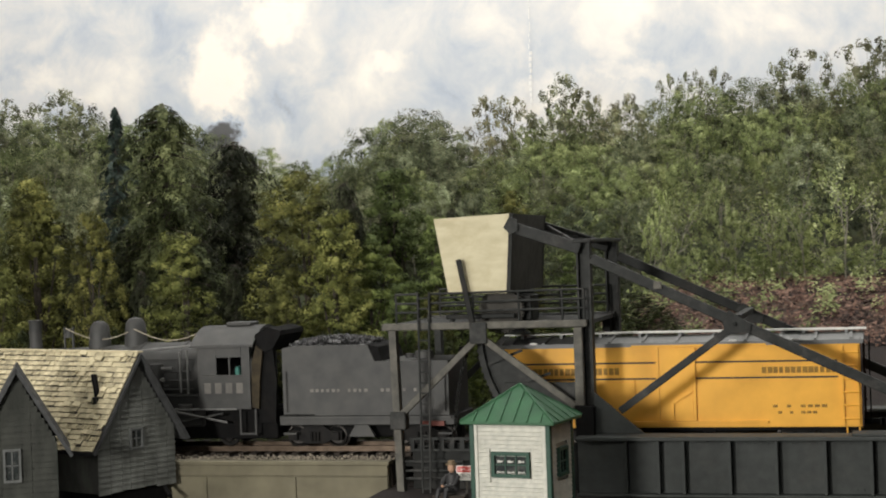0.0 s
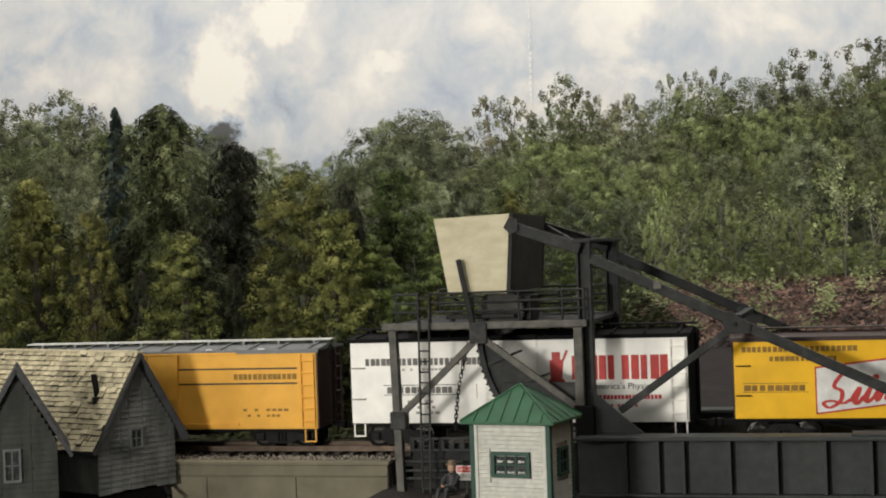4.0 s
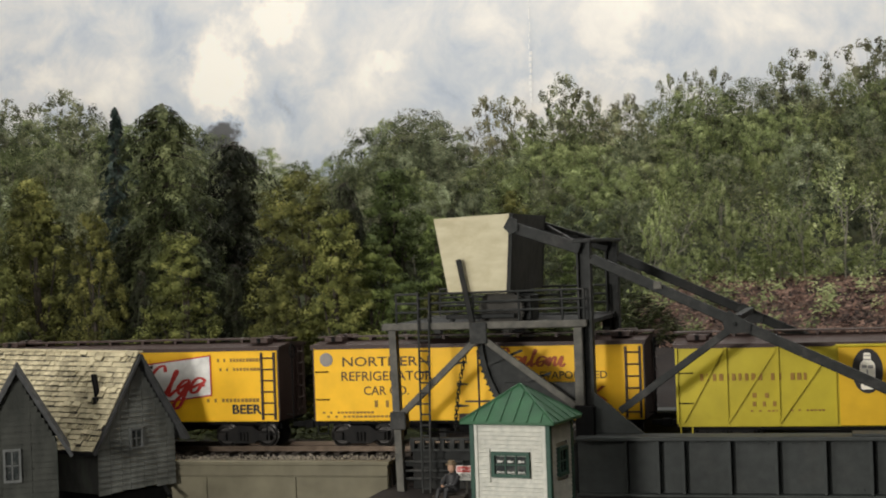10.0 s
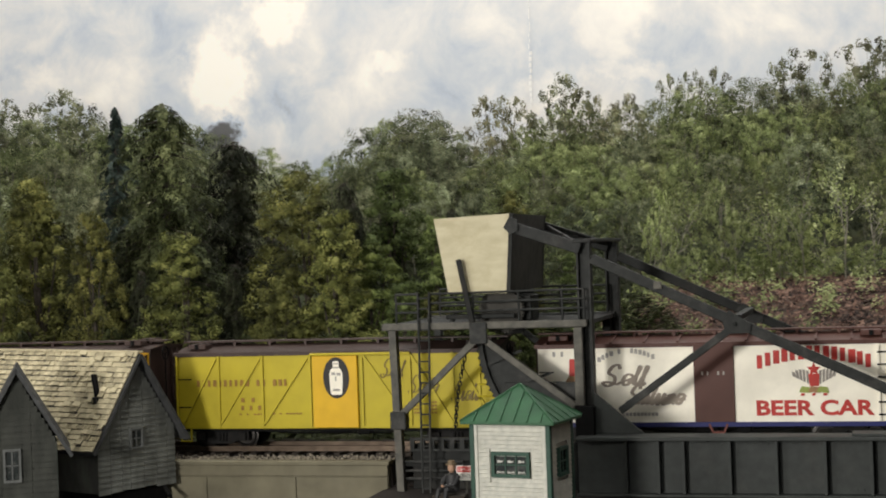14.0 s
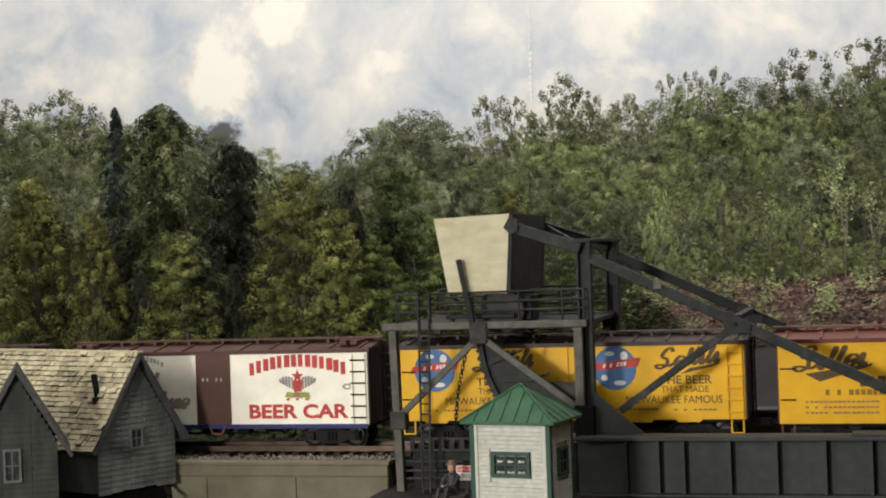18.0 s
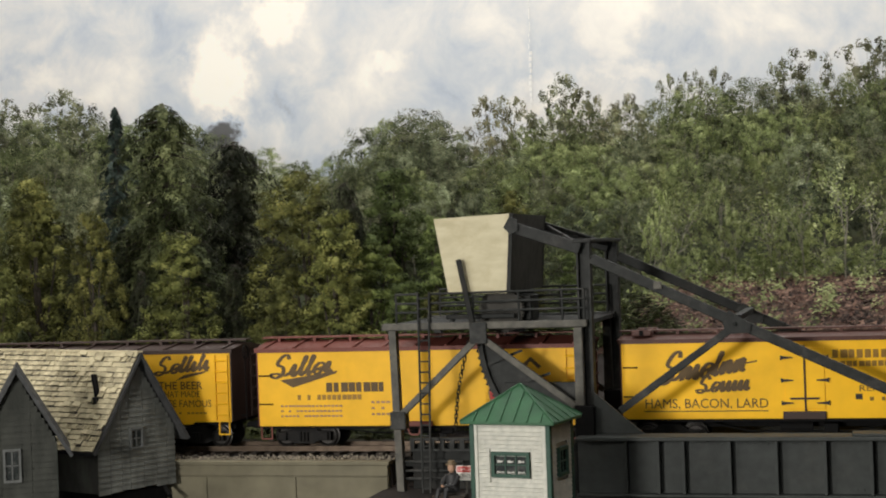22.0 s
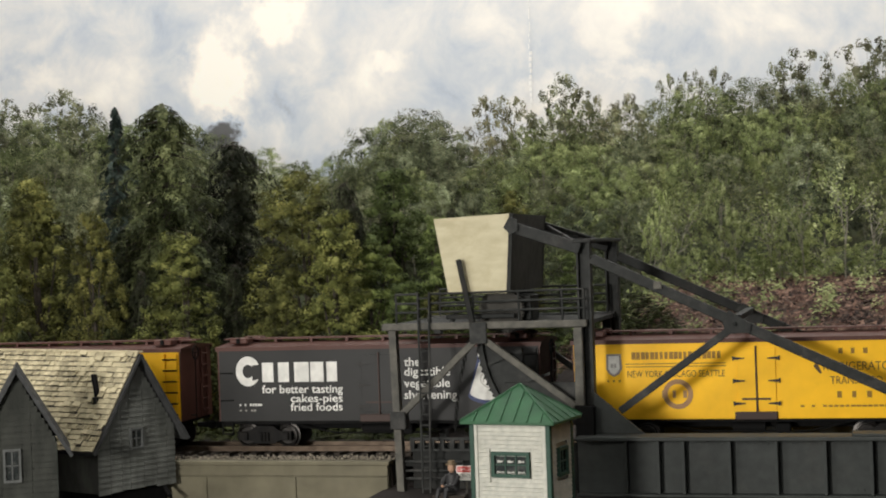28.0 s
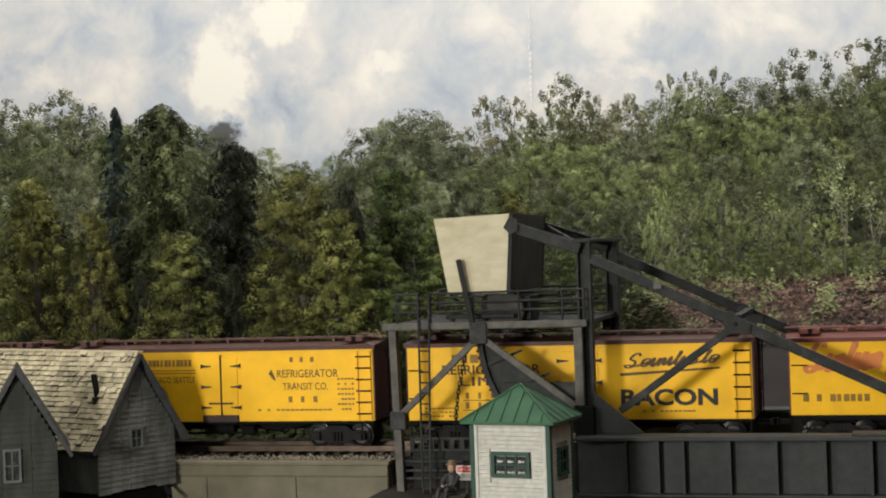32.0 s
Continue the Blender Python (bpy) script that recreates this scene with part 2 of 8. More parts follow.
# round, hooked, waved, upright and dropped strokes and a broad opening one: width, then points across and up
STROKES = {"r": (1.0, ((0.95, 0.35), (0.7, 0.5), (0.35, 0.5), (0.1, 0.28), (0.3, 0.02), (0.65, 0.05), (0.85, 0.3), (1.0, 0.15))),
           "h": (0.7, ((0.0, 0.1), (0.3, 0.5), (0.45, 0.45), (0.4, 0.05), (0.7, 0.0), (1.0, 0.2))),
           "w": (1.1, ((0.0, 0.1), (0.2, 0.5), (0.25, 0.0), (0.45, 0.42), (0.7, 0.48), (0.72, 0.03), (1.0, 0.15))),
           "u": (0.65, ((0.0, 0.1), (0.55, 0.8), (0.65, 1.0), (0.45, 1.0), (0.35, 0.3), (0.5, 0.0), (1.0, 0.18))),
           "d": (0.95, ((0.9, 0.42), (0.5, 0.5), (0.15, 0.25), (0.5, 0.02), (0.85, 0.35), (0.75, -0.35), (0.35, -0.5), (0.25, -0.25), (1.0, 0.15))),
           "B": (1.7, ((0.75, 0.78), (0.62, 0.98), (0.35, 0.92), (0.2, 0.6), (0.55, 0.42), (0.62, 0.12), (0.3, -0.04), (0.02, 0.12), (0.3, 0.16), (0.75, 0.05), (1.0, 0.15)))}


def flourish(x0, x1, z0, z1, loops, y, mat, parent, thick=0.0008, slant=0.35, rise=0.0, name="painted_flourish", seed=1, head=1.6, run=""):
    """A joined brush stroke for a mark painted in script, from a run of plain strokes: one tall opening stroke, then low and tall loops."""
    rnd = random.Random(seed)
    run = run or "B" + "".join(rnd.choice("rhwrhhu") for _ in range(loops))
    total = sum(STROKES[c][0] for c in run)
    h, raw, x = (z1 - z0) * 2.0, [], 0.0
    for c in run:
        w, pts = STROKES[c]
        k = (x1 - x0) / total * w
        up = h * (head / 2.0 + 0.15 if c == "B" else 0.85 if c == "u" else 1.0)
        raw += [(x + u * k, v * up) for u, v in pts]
        x += k
    pts = []
    for i in range(len(raw) - 1):
        p = [Vector((*raw[min(max(i + d, 0), len(raw) - 1)], 0)) for d in (-1, 0, 1, 2)]
        for q in range(4):
            t = q / 4
            v = 0.5 * (2 * p[1] + (p[2] - p[0]) * t + (2 * p[0] - 5 * p[1] + 4 * p[2] - p[3]) * t * t + (3 * p[1] - p[0] - 3 * p[2] + p[3]) * t ** 3)
            pts.append((x0 + v.x + slant * v.y, z0 + v.y + rise * v.x / (x1 - x0)))
    b = B()
    n = len(pts) - 1
    for i in range(n + 1):
        q0, q1 = pts[max(i - 1, 0)], pts[min(i + 1, n)]
        dx, dz = q1[0] - q0[0], q1[1] - q0[1]
        ln = math.hypot(dx, dz) or 1.0
        w = 0.62 * thick * (0.45 + 0.55 * abs(dz) / ln)
        d = y - 6e-7 * i
        b.v += [(pts[i][0] - dz / ln * w, d, pts[i][1] + dx / ln * w), (pts[i][0] + dz / ln * w, d, pts[i][1] - dx / ln * w)]
    b.f = [(2 * i, 2 * i + 1, 2 * i + 3, 2 * i + 2) for i in range(n)]
    return part(name, b, mat, parent, smooth=False)


def rings(x, z, r, y, mat, parent, r0=0.0, n=28, name="round_mark", sz=1.0):
    b = B()
    if r0 <= 0:
        quads(b, [(x + r * math.cos(a), z + sz * r * math.sin(a)) for a in np.linspace(0, math.tau, n, endpoint=False)], y)
    else:
        for i in range(n):
            a, c = i * math.tau / n, (i + 1) * math.tau / n
            quads(b, [(x + r * math.cos(a), z + sz * r * math.sin(a)), (x + r * math.cos(c), z + sz * r * math.sin(c)), (x + r0 * math.cos(c), z + sz * r0 * math.sin(c)), (x + r0 * math.cos(a), z + sz * r0 * math.sin(a))], y)
    return part(name, b, mat, parent, smooth=False)


def patch(pts, y, mat, parent, name="painted_patch", label=""):
    b = B()
    quads(b, pts, y)
    return part(name, b, mat, parent, label, smooth=False)
# ---------------------------------------------------------------- the room and the layout's ground
def smooth01(t):
    t = min(max(t, 0.0), 1.0)
    return t * t * (3 - 2 * t)


SKYLINE = ((-0.75, 1.545), (-0.6084, 1.54), (-0.5791, 1.541), (-0.5323, 1.5375), (-0.5064, 1.532), (-0.4805, 1.533), (-0.4188, 1.522), (-0.3697, 1.501), (-0.3481, 1.494), (-0.3172, 1.482), 
           (-0.2917, 1.492), (-0.2717, 1.501), (-0.2514, 1.508), (-0.23, 1.5215), (-0.1978, 1.526), (-0.1789, 1.51), (-0.1646, 1.485), (-0.1455, 1.503), (-0.1203, 1.508), (-0.1001, 1.512), 
           (-0.0767, 1.52), (-0.0553, 1.519), (-0.0393, 1.509), (-0.0224, 1.517), (-0.001, 1.52), (0.0158, 1.524), (0.0328, 1.526), (0.0534, 1.53), (0.0652, 1.531), (0.0884, 1.534), 
           (0.1068, 1.5365), (0.1267, 1.541), (0.1515, 1.535), (0.1776, 1.542), (0.4, 1.548))


def skyline(x):
    for (a, za), (b, zb) in zip(SKYLINE, SKYLINE[1:]):
        if x <= b:
            return za + (zb - za) * max(0, (x - a) / (b - a))
    return 1.548


def ground_z(x, y):
    """Height of the layout's surface: low yard in front, track bed, bank and wooded hill behind."""
    if y < -0.0340:
        return 1.3002 - 0.008 * smooth01((-x - 0.022) / 0.012) + 0.0006 * noise.noise((x * 40, y * 40, 0))
    if y < 0.045:
        return 1.3108 if x < -0.0208 else 1.3010
    right = smooth01((x + 0.05) / 0.11)
    z = 1.3108 + smooth01((y - 0.05) / 0.33) * (0.010 + 0.048 * right)
    z += smooth01((y - 0.36) / 0.34) * (0.100 - 0.030 * right)
    if y > 0.655:
        z += smooth01((y - 0.655) / 0.035) * max(0.0, skyline(x * 0.978 + 0.004) - 0.030 - z)
    z += 0.0035 * noise.noise((x * 22, y * 22, 3)) + 0.0018 * noise.noise((x * 70, y * 70, 9))
    return z


def build_ground():
    xs = list(np.linspace(-2.7, -0.62, 24)) + list(np.arange(-0.6, -0.0205, 0.012)) + [-0.0209, -0.0207] + list(np.arange(-0.014, 0.62, 0.012)) + list(np.linspace(0.65, 2.7, 24))
    ys = list(np.linspace(-0.30, -0.06, 9)) + [-0.045, -0.0341, -0.0339, -0.02, 0.0, 0.02, 0.0449, 0.0451] + list(np.arange(0.055, 0.75, 0.012))
    b = B()
    b.v = [(x, y, ground_z(x, y)) for x in xs for y in ys]
    n = len(ys)
    b.f = [(i * n + j, (i + 1) * n + j, (i + 1) * n + j + 1, i * n + j + 1) for i in range(len(xs) - 1) for j in range(n - 1)]
    ob = solid("ground", b, M_GRASS, "modelled ground of brown soil, leaf litter and painted train shade", "ground", "structure", fix=False)
    ob.data.materials.append(M_LITTER)
    ob.data.materials.append(M_SOIL)
    for p in ob.data.polygons:
        c = p.center
        # bank behind the track takes dark soil, the train's shade put into colour
        if c.y < 0.045 or (c.x > -0.04 and c.y < 0.235 + 0.03 * noise.noise((c.x * 25, c.y * 25, 8))):
            p.material_index = 2
        elif c.x > 0.03 + 0.02 * noise.noise((c.x * 20, c.y * 20, 5)) and c.y > 0.42:
            p.material_index = 0
        elif c.x > 0.03 + 0.02 * noise.noise((c.x * 20, c.y * 20, 5)):
            p.material_index = 1


def build_room():
    # unseen room shell, its paint kept dark to limit bounced light
    def slab(name, lim, mat, label):
        solid(name, B().box(*lim), mat, label, "room", "structure")
    slab("floor", (-3.3, 3.3, -3.2, 0.95, -0.05, 0.0), M_FLOOR, "brown boarded floor of the layout room")
    slab("ceiling", (-3.3, 3.3, -3.2, 0.95, 2.5, 2.55), M_CEIL, "plain dark ceiling of the unseen layout room")
    slab("wall_north", (-3.3, 3.3, 0.90, 0.95, 0.0, 2.5), M_WALLPAINT, "plain painted wall behind the backdrop")
    slab("wall_south", (-3.3, 3.3, -3.2, -3.15, 0.0, 2.5), M_WALLPAINT, "plain painted room wall")
    slab("wall_west", (-3.3, -3.25, -3.15, 0.90, 0.0, 2.5), M_WALLPAINT, "plain painted room wall")
    slab("wall_east", (3.25, 3.3, -3.15, 0.90, 0.0, 2.5), M_WALLPAINT, "plain painted room wall")
    t = empty("layout_table", pose(0, 0, 0), "plain wooden benchwork table carrying the model railway", "table")
    part("tabletop", B().box(-2.7, 2.7, -0.30, 0.78, 1.262, 1.285, 0.003), M_FLOOR, t)
    part("fascia", B().box(-2.7, 2.7, -0.315, -0.3005, 1.20, 1.298, 0.002), M_FLOOR, t)
    for x in (-2.5, -0.9, 0.9, 2.5):
        for y in (-0.22, 0.70):
            part("leg", B().box(x - 0.035, x + 0.035, y - 0.035, y + 0.035, 0.0, 1.262, 0.003), M_FLOOR, t)


CLOUDS = ((-0.435, 1.579, 0.041, 0.055, 0.34), (-0.371, 1.632, 0.038, 0.030, 0.30), (-0.585, 1.583, 0.062, 0.028, 0.10), (-0.386, 1.565, 0.038, 0.044, -0.16),
          (-0.357, 1.541, 0.033, 0.033, -0.10), (-0.046, 1.598, 0.044, 0.041, 0.16), (-0.160, 1.598, 0.042, 0.031, 0.10), (-0.265, 1.579, 0.024, 0.015, 0.14),
          (-0.647, 1.604, 0.051, 0.020, -0.10), (0.007, 1.579, 0.041, 0.025, -0.12), (-0.039, 1.556, 0.056, 0.011, 0.10), (-0.432, 1.512, 0.030, 0.023, -0.55),
          (-0.485, 1.621, 0.033, 0.028, -0.06), (0.111, 1.554, 0.060, 0.020, -0.06), (-0.129, 1.539, 0.037, 0.021, 0.14), (-0.219, 1.603, 0.037, 0.064, 0.03),
          (0.078, 1.597, 0.040, 0.020, 0.08))


def sky_print():
    """Printed sky: warm white cumulus and blue-grey gaps; each cloud has a place, a size and a strength on the print."""
    m = bpy.data.materials.new("printed_cloudy_sky")
    m.use_nodes = True
    nt = m.node_tree
    L, N = nt.links.new, nt.nodes.new
    bs = nt.nodes["Principled BSDF"]
    bs.inputs["Roughness"].default_value, bs.inputs["Specular IOR Level"].default_value = 0.7, 0.2
    tc = N("ShaderNodeTexCoord")
    warp = N("ShaderNodeTexNoise")
    for k, v in (("Scale", 22), ("Detail", 6), ("Roughness", 0.62)):
        warp.inputs[k].default_value = v
    L(tc.outputs["Object"], warp.inputs["Vector"])
    ws = N("ShaderNodeVectorMath")
    ws.operation = "MULTIPLY_ADD"
    L(warp.outputs["Color"], ws.inputs[0])
    ws.inputs[1].default_value, ws.inputs[2].default_value = (0.085, 0.0, 0.085), (-0.0425, 0.0, -0.0425)
    at = N("ShaderNodeVectorMath")
    L(tc.outputs["Object"], at.inputs[0])
    L(ws.outputs[0], at.inputs[1])
    n1 = N("ShaderNodeTexNoise")
    for k, v in (("Scale", 15), ("Detail", 9), ("Roughness", 0.58), ("Distortion", 0.4)):
        n1.inputs[k].default_value = v
    L(tc.outputs["Object"], n1.inputs["Vector"])
    total = N("ShaderNodeMath")
    total.operation = "MULTIPLY_ADD"
    L(n1.outputs["Fac"], total.inputs[0])
    total.inputs[1].default_value, total.inputs[2].default_value = 0.95, 0.03
    value = total.outputs[0]
    for x, z, rx, rz, s in CLOUDS:
        mp = N("ShaderNodeMapping")
        mp.vector_type = "TEXTURE"
        mp.inputs["Location"].default_value, mp.inputs["Scale"].default_value = (x, 0.76, z), (rx * 1.25, 1.0, rz * 1.25)
        L(at.outputs[0], mp.inputs[0])
        ln = N("ShaderNodeVectorMath")
        ln.operation = "LENGTH"
        L(mp.outputs[0], ln.inputs[0])
        mr = N("ShaderNodeMapRange")
        mr.interpolation_type = "SMOOTHSTEP"
        for k, v in (("From Min", 0.92), ("From Max", 0.35), ("To Min", 0.0), ("To Max", s)):
            mr.inputs[k].default_value = v
        L(ln.outputs["Value"], mr.inputs["Value"])
        ad = N("ShaderNodeMath")
        L(value, ad.inputs[0])
        L(mr.outputs[0], ad.inputs[1])
        value = ad.outputs[0]
    base = ramp_node(nt, [(0.0, (0.12, 0.12, 0.12)), (0.30, (0.47, 0.52, 0.59)), (0.42, (0.60, 0.625, 0.65)), (0.52, (0.70, 0.695, 0.685)), (0.64, (0.82, 0.79, 0.74)), (0.80, (0.95, 0.91, 0.82))], value)
    L(base, bs.inputs["Base Color"])
    # slight glow added so the paper print looks as brightly lit as wanted
    L(base, bs.inputs["Emission Color"])
    bs.inputs["Emission Strength"].default_value = 0.14
    return m


def build_backdrop():
    xs = np.linspace(-2.7, 2.7, 60)
    b = B()
    for x in xs:
        for z in (1.20, 2.30):
            b.v.append((x, 0.76 + 0.0015 * math.sin(x * 9), z))
    b.f = [(2 * i, 2 * i + 2, 2 * i + 3, 2 * i + 1) for i in range(59)]
    ob = solid("backdrop", b, sky_print(), "printed cloudy sky backdrop with a creased seam", "backdrop", "structure", fix=False)
    seam = surface("paper_seam", (0.95, 0.94, 0.90), (0.85, 0.84, 0.82), 40, 0.3, 0.0, 0.1, 300, 0.1)
    s = B()
    rnd = random.Random(4)
    for k in range(34):
        z = 1.46 + k * 0.0055
        x = -0.1258 + 0.02 * (z - 1.46) + rnd.uniform(-0.0006, 0.0006)
        # wider white stretch stands for light reflected off the crease
        w = 0.0026 if 1.530 < z < 1.580 else 0.0008
        s.box(x, x + w * rnd.uniform(0.6, 1.1), 0.7545, 0.7555, z, z + rnd.uniform(0.003, 0.0054))
    part("seam", s, seam, ob, "creased paper seam with its glint painted white")


def build_track():
    ob = empty("railway_track", pose(0, 0, 0), "steel rails on dark ties in grey ballast", "track", kind="structure")
    for y in (-0.00825, 0.00825):
        part("rail", B().box(-2.7, 2.7, y - 0.0004, y + 0.0004, 1.3130, 1.3145, 0.0001).box(-2.7, 2.7, y - 0.0010, y + 0.0010, 1.3122, 1.3126).box(-2.7, 2.7, y - 0.00025, y + 0.00025, 1.3126, 1.3130), M_RAIL, ob)
    ties = B()
    rnd = random.Random(2)
    for k in range(-415, 415):
        x = k * 0.0065 + rnd.uniform(-0.0004, 0.0004)
        ties.box(x - 0.0013, x + 0.0013, -0.015, 0.015, 1.3106, 1.3122)
    tagged(part("ties", ties, M_TIE, ob, smooth=False), kind="stuff")
    stones = B()
    for k in range(5200):
        x, y = rnd.uniform(-0.42, -0.0212), -0.0335 + abs(rnd.gauss(0, 0.0055))
        if y > 0.03:
            continue
        r = rnd.uniform(0.00028, 0.00066)
        z = 1.3109 + 0.0009 * smooth01((y + 0.034) / 0.008) + r * 0.3
        m = pose(x, y, z, rnd.uniform(0, 360), rnd.uniform(0, 360), rnd.uniform(0, 360))
        vs = [(r, 0, 0), (-r, 0, 0), (0, r * 0.8, 0), (0, -r * 0.8, 0), (0, 0, r * 0.7), (0, 0, -r * 0.7)]
        stones.add(vs, [(0, 2, 4), (2, 1, 4), (1, 3, 4), (3, 0, 4), (2, 0, 5), (1, 2, 5), (3, 1, 5), (0, 3, 5)], m)
    bal = surface("loose_ballast", (0.34, 0.30, 0.235), (0.18, 0.155, 0.12), 500, 0.9, spread=0.45, island=True)
    tagged(part("ballast", stones, bal, ob, "pale grey crushed stone ballast", smooth=False), kind="stuff")
    deck = B().box(-0.0205, 2.7, -0.024, 0.024, 1.3075, 1.3104, 0.0003)
    part("bridge_deck", deck, M_DARK_STEEL, ob, "dark bridge deck under the track")


def build_wall():
    ob = empty("retaining_wall", pose(0, 0, 0), "tan retaining wall with panels and a cap below the track", "wall", kind="structure")
    part("core", B().box(-0.62, -0.0216, -0.0372, -0.0338, 1.2900, 1.3100), M_CONCRETE, ob)
    part("cap", B().box(-0.62, -0.0207, -0.0392, -0.0330, 1.3102, 1.3118, 0.0002), M_CONCRETE, ob)
    edges = [-0.0627 - 0.0411 * k for k in range(13)] + [-0.0216]
    edges.sort()
    for x0, x1 in zip(edges, edges[1:]):
        part("panel", B().box(x0 + 0.0002, x1 - 0.0002, -0.0380, -0.0372, 1.2905, 1.3050, 0.0002), M_CONCRETE, ob)
    part("beam", B().box(-0.62, -0.0216, -0.0383, -0.0372, 1.3055, 1.3101, 0.0002), M_CONCRETE, ob)


def build_girder():
    ob = empty("plate_girder_bridge", pose(0, 0, 0), "slate-grey riveted plate girder bridge beside the track", "bridge", kind="structure")
    part("web", B().box(0.062, 0.75, -0.0505, -0.0490, 1.3012, 1.3222), M_GIRDER, ob)
    part("top_flange", B().box(0.062, 0.75, -0.0560, -0.0430, 1.3222, 1.3238, 0.0003), M_GIRDER, ob)
    part("cover_plate", B().box(0.168, 0.75, -0.0550, -0.0440, 1.3239, 1.3248, 0.0002), M_GIRDER, ob)
    part("bottom_flange", B().box(0.062, 0.75, -0.0560, -0.0430, 1.3003, 1.3014, 0.0003), M_GIRDER, ob)
    # second girder is added to block the lit ground under the cars
    part("rear_girder", B().box(0.062, 0.75, 0.0490, 0.0505, 1.3012, 1.3222).box(0.062, 0.75, 0.0430, 0.0560, 1.3222, 1.3238, 0.0003), M_GIRDER, ob, "far girder added to keep the gap under the cars dark")
    xs = [0.0816, 0.0943, 0.1041, 0.1219, 0.1396] + [0.1578 + 0.0170 * k for k in range(25)]
    stiff = B().box(-0.0006, 0.0006, -0.0545, -0.0506, 1.3015, 1.3221, 0.0001).mesh("stiffener", M_GIRDER)
    for x in xs:
        part("stiffener", stiff, None, ob, m=pose(x, 0, 0))
    riv = B()
    for x0, x1 in zip(xs[:10], xs[1:11]):
        for k in range(1, 6):
            x = x0 + (x1 - x0) * k / 6
            for z in (1.3208, 1.3030):
                riv.lathe([(0.00035, 0), (0.00028, 0.00018), (0.0001, 0.00025)], 6, pose(x, -0.0505, z, 90, 0, 0))
    tagged(part("rivets", riv, M_GIRDER, ob), kind="stuff")


build_room()
build_ground()
build_backdrop()
build_track()
build_wall()
build_girder()
# ---------------------------------------------------------------- the coaling gantry over the track
def build_gantry():
    G = empty("coaling_gantry", pose(0.0247, -0.045, 1.300), "grey timber and steel coaling gantry straddling the track", "gantry")
    R = 0.069   # distance of the rear frame
    k = MM
    # rear frame is given darker materials than the front frame
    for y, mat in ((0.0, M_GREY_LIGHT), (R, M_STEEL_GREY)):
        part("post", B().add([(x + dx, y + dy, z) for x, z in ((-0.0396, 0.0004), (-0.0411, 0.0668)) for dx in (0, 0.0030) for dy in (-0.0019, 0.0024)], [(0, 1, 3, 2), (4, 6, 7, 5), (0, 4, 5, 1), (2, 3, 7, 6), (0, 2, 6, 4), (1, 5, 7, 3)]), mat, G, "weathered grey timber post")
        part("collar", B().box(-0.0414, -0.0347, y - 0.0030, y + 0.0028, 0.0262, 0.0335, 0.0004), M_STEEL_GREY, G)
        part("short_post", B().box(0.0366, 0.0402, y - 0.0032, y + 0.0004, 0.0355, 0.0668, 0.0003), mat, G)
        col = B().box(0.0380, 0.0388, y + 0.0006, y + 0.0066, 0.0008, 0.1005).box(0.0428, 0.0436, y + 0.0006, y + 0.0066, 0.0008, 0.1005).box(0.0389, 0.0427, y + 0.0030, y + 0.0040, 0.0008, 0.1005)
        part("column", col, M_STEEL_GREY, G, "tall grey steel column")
        # black block put in for the shade round the column foot
        part("column_casing", B().box(0.0364, 0.0440, y - 0.0040, y + 0.0078, 0.0002, 0.0354, 0.0003), M_BLACK, G, "black block standing for shade at the column foot")
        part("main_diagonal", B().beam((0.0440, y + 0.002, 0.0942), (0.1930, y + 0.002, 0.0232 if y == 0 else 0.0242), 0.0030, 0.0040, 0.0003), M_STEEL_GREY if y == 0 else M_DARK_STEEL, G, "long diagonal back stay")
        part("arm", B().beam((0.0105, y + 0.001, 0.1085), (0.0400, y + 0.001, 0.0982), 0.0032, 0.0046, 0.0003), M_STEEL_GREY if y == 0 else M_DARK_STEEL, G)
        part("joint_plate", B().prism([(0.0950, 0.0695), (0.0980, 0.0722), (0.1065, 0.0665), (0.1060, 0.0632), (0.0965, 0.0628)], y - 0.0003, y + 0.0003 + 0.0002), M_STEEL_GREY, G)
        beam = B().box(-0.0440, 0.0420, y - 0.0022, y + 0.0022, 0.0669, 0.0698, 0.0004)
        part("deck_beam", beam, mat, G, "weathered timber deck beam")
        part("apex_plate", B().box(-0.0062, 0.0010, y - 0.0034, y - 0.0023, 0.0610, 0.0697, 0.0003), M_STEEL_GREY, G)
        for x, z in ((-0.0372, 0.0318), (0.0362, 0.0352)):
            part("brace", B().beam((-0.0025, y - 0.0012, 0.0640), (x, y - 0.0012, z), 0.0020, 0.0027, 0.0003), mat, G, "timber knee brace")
    part("deck", B().box(-0.0435, 0.0415, 0.0024, R - 0.0024, 0.0673, 0.0690, 0.0002), M_STEEL_GREY, G)
    part("knee_stay", B().beam((0.0539, 0.001, 0.0329), (0.1005, 0.001, 0.0662), 0.0022, 0.0030, 0.0003), M_STEEL_GREY, G)
    part("stay_bolt", B().cyl((0.1000, -0.0016, 0.0668), (0.1000, -0.0003, 0.0668), 0.0008, 8), M_DARK_STEEL, G)
    part("gusset", B().prism([(0.0437, 0.0405), (0.0632, 0.0240), (0.0437, 0.0240)], -0.0004, 0.0012), M_GIRDER, G, "triangular plate gusset")
    part("top_tie", B().box(0.0372, 0.0445, -0.001, R + 0.008, 0.1006, 0.1022, 0.0003), M_STEEL_GREY, G)
    part("stay_tie", B().beam((0.1010, 0.003, 0.0690), (0.1010, R, 0.0690), 0.0030, 0.0022), M_STEEL_GREY, G)
    part("stay_clip", B().box(0.0690, 0.0722, -0.0008, 0.0006, 0.0812, 0.0842, 0.0002), M_GREY_LIGHT, G, "pale clip")
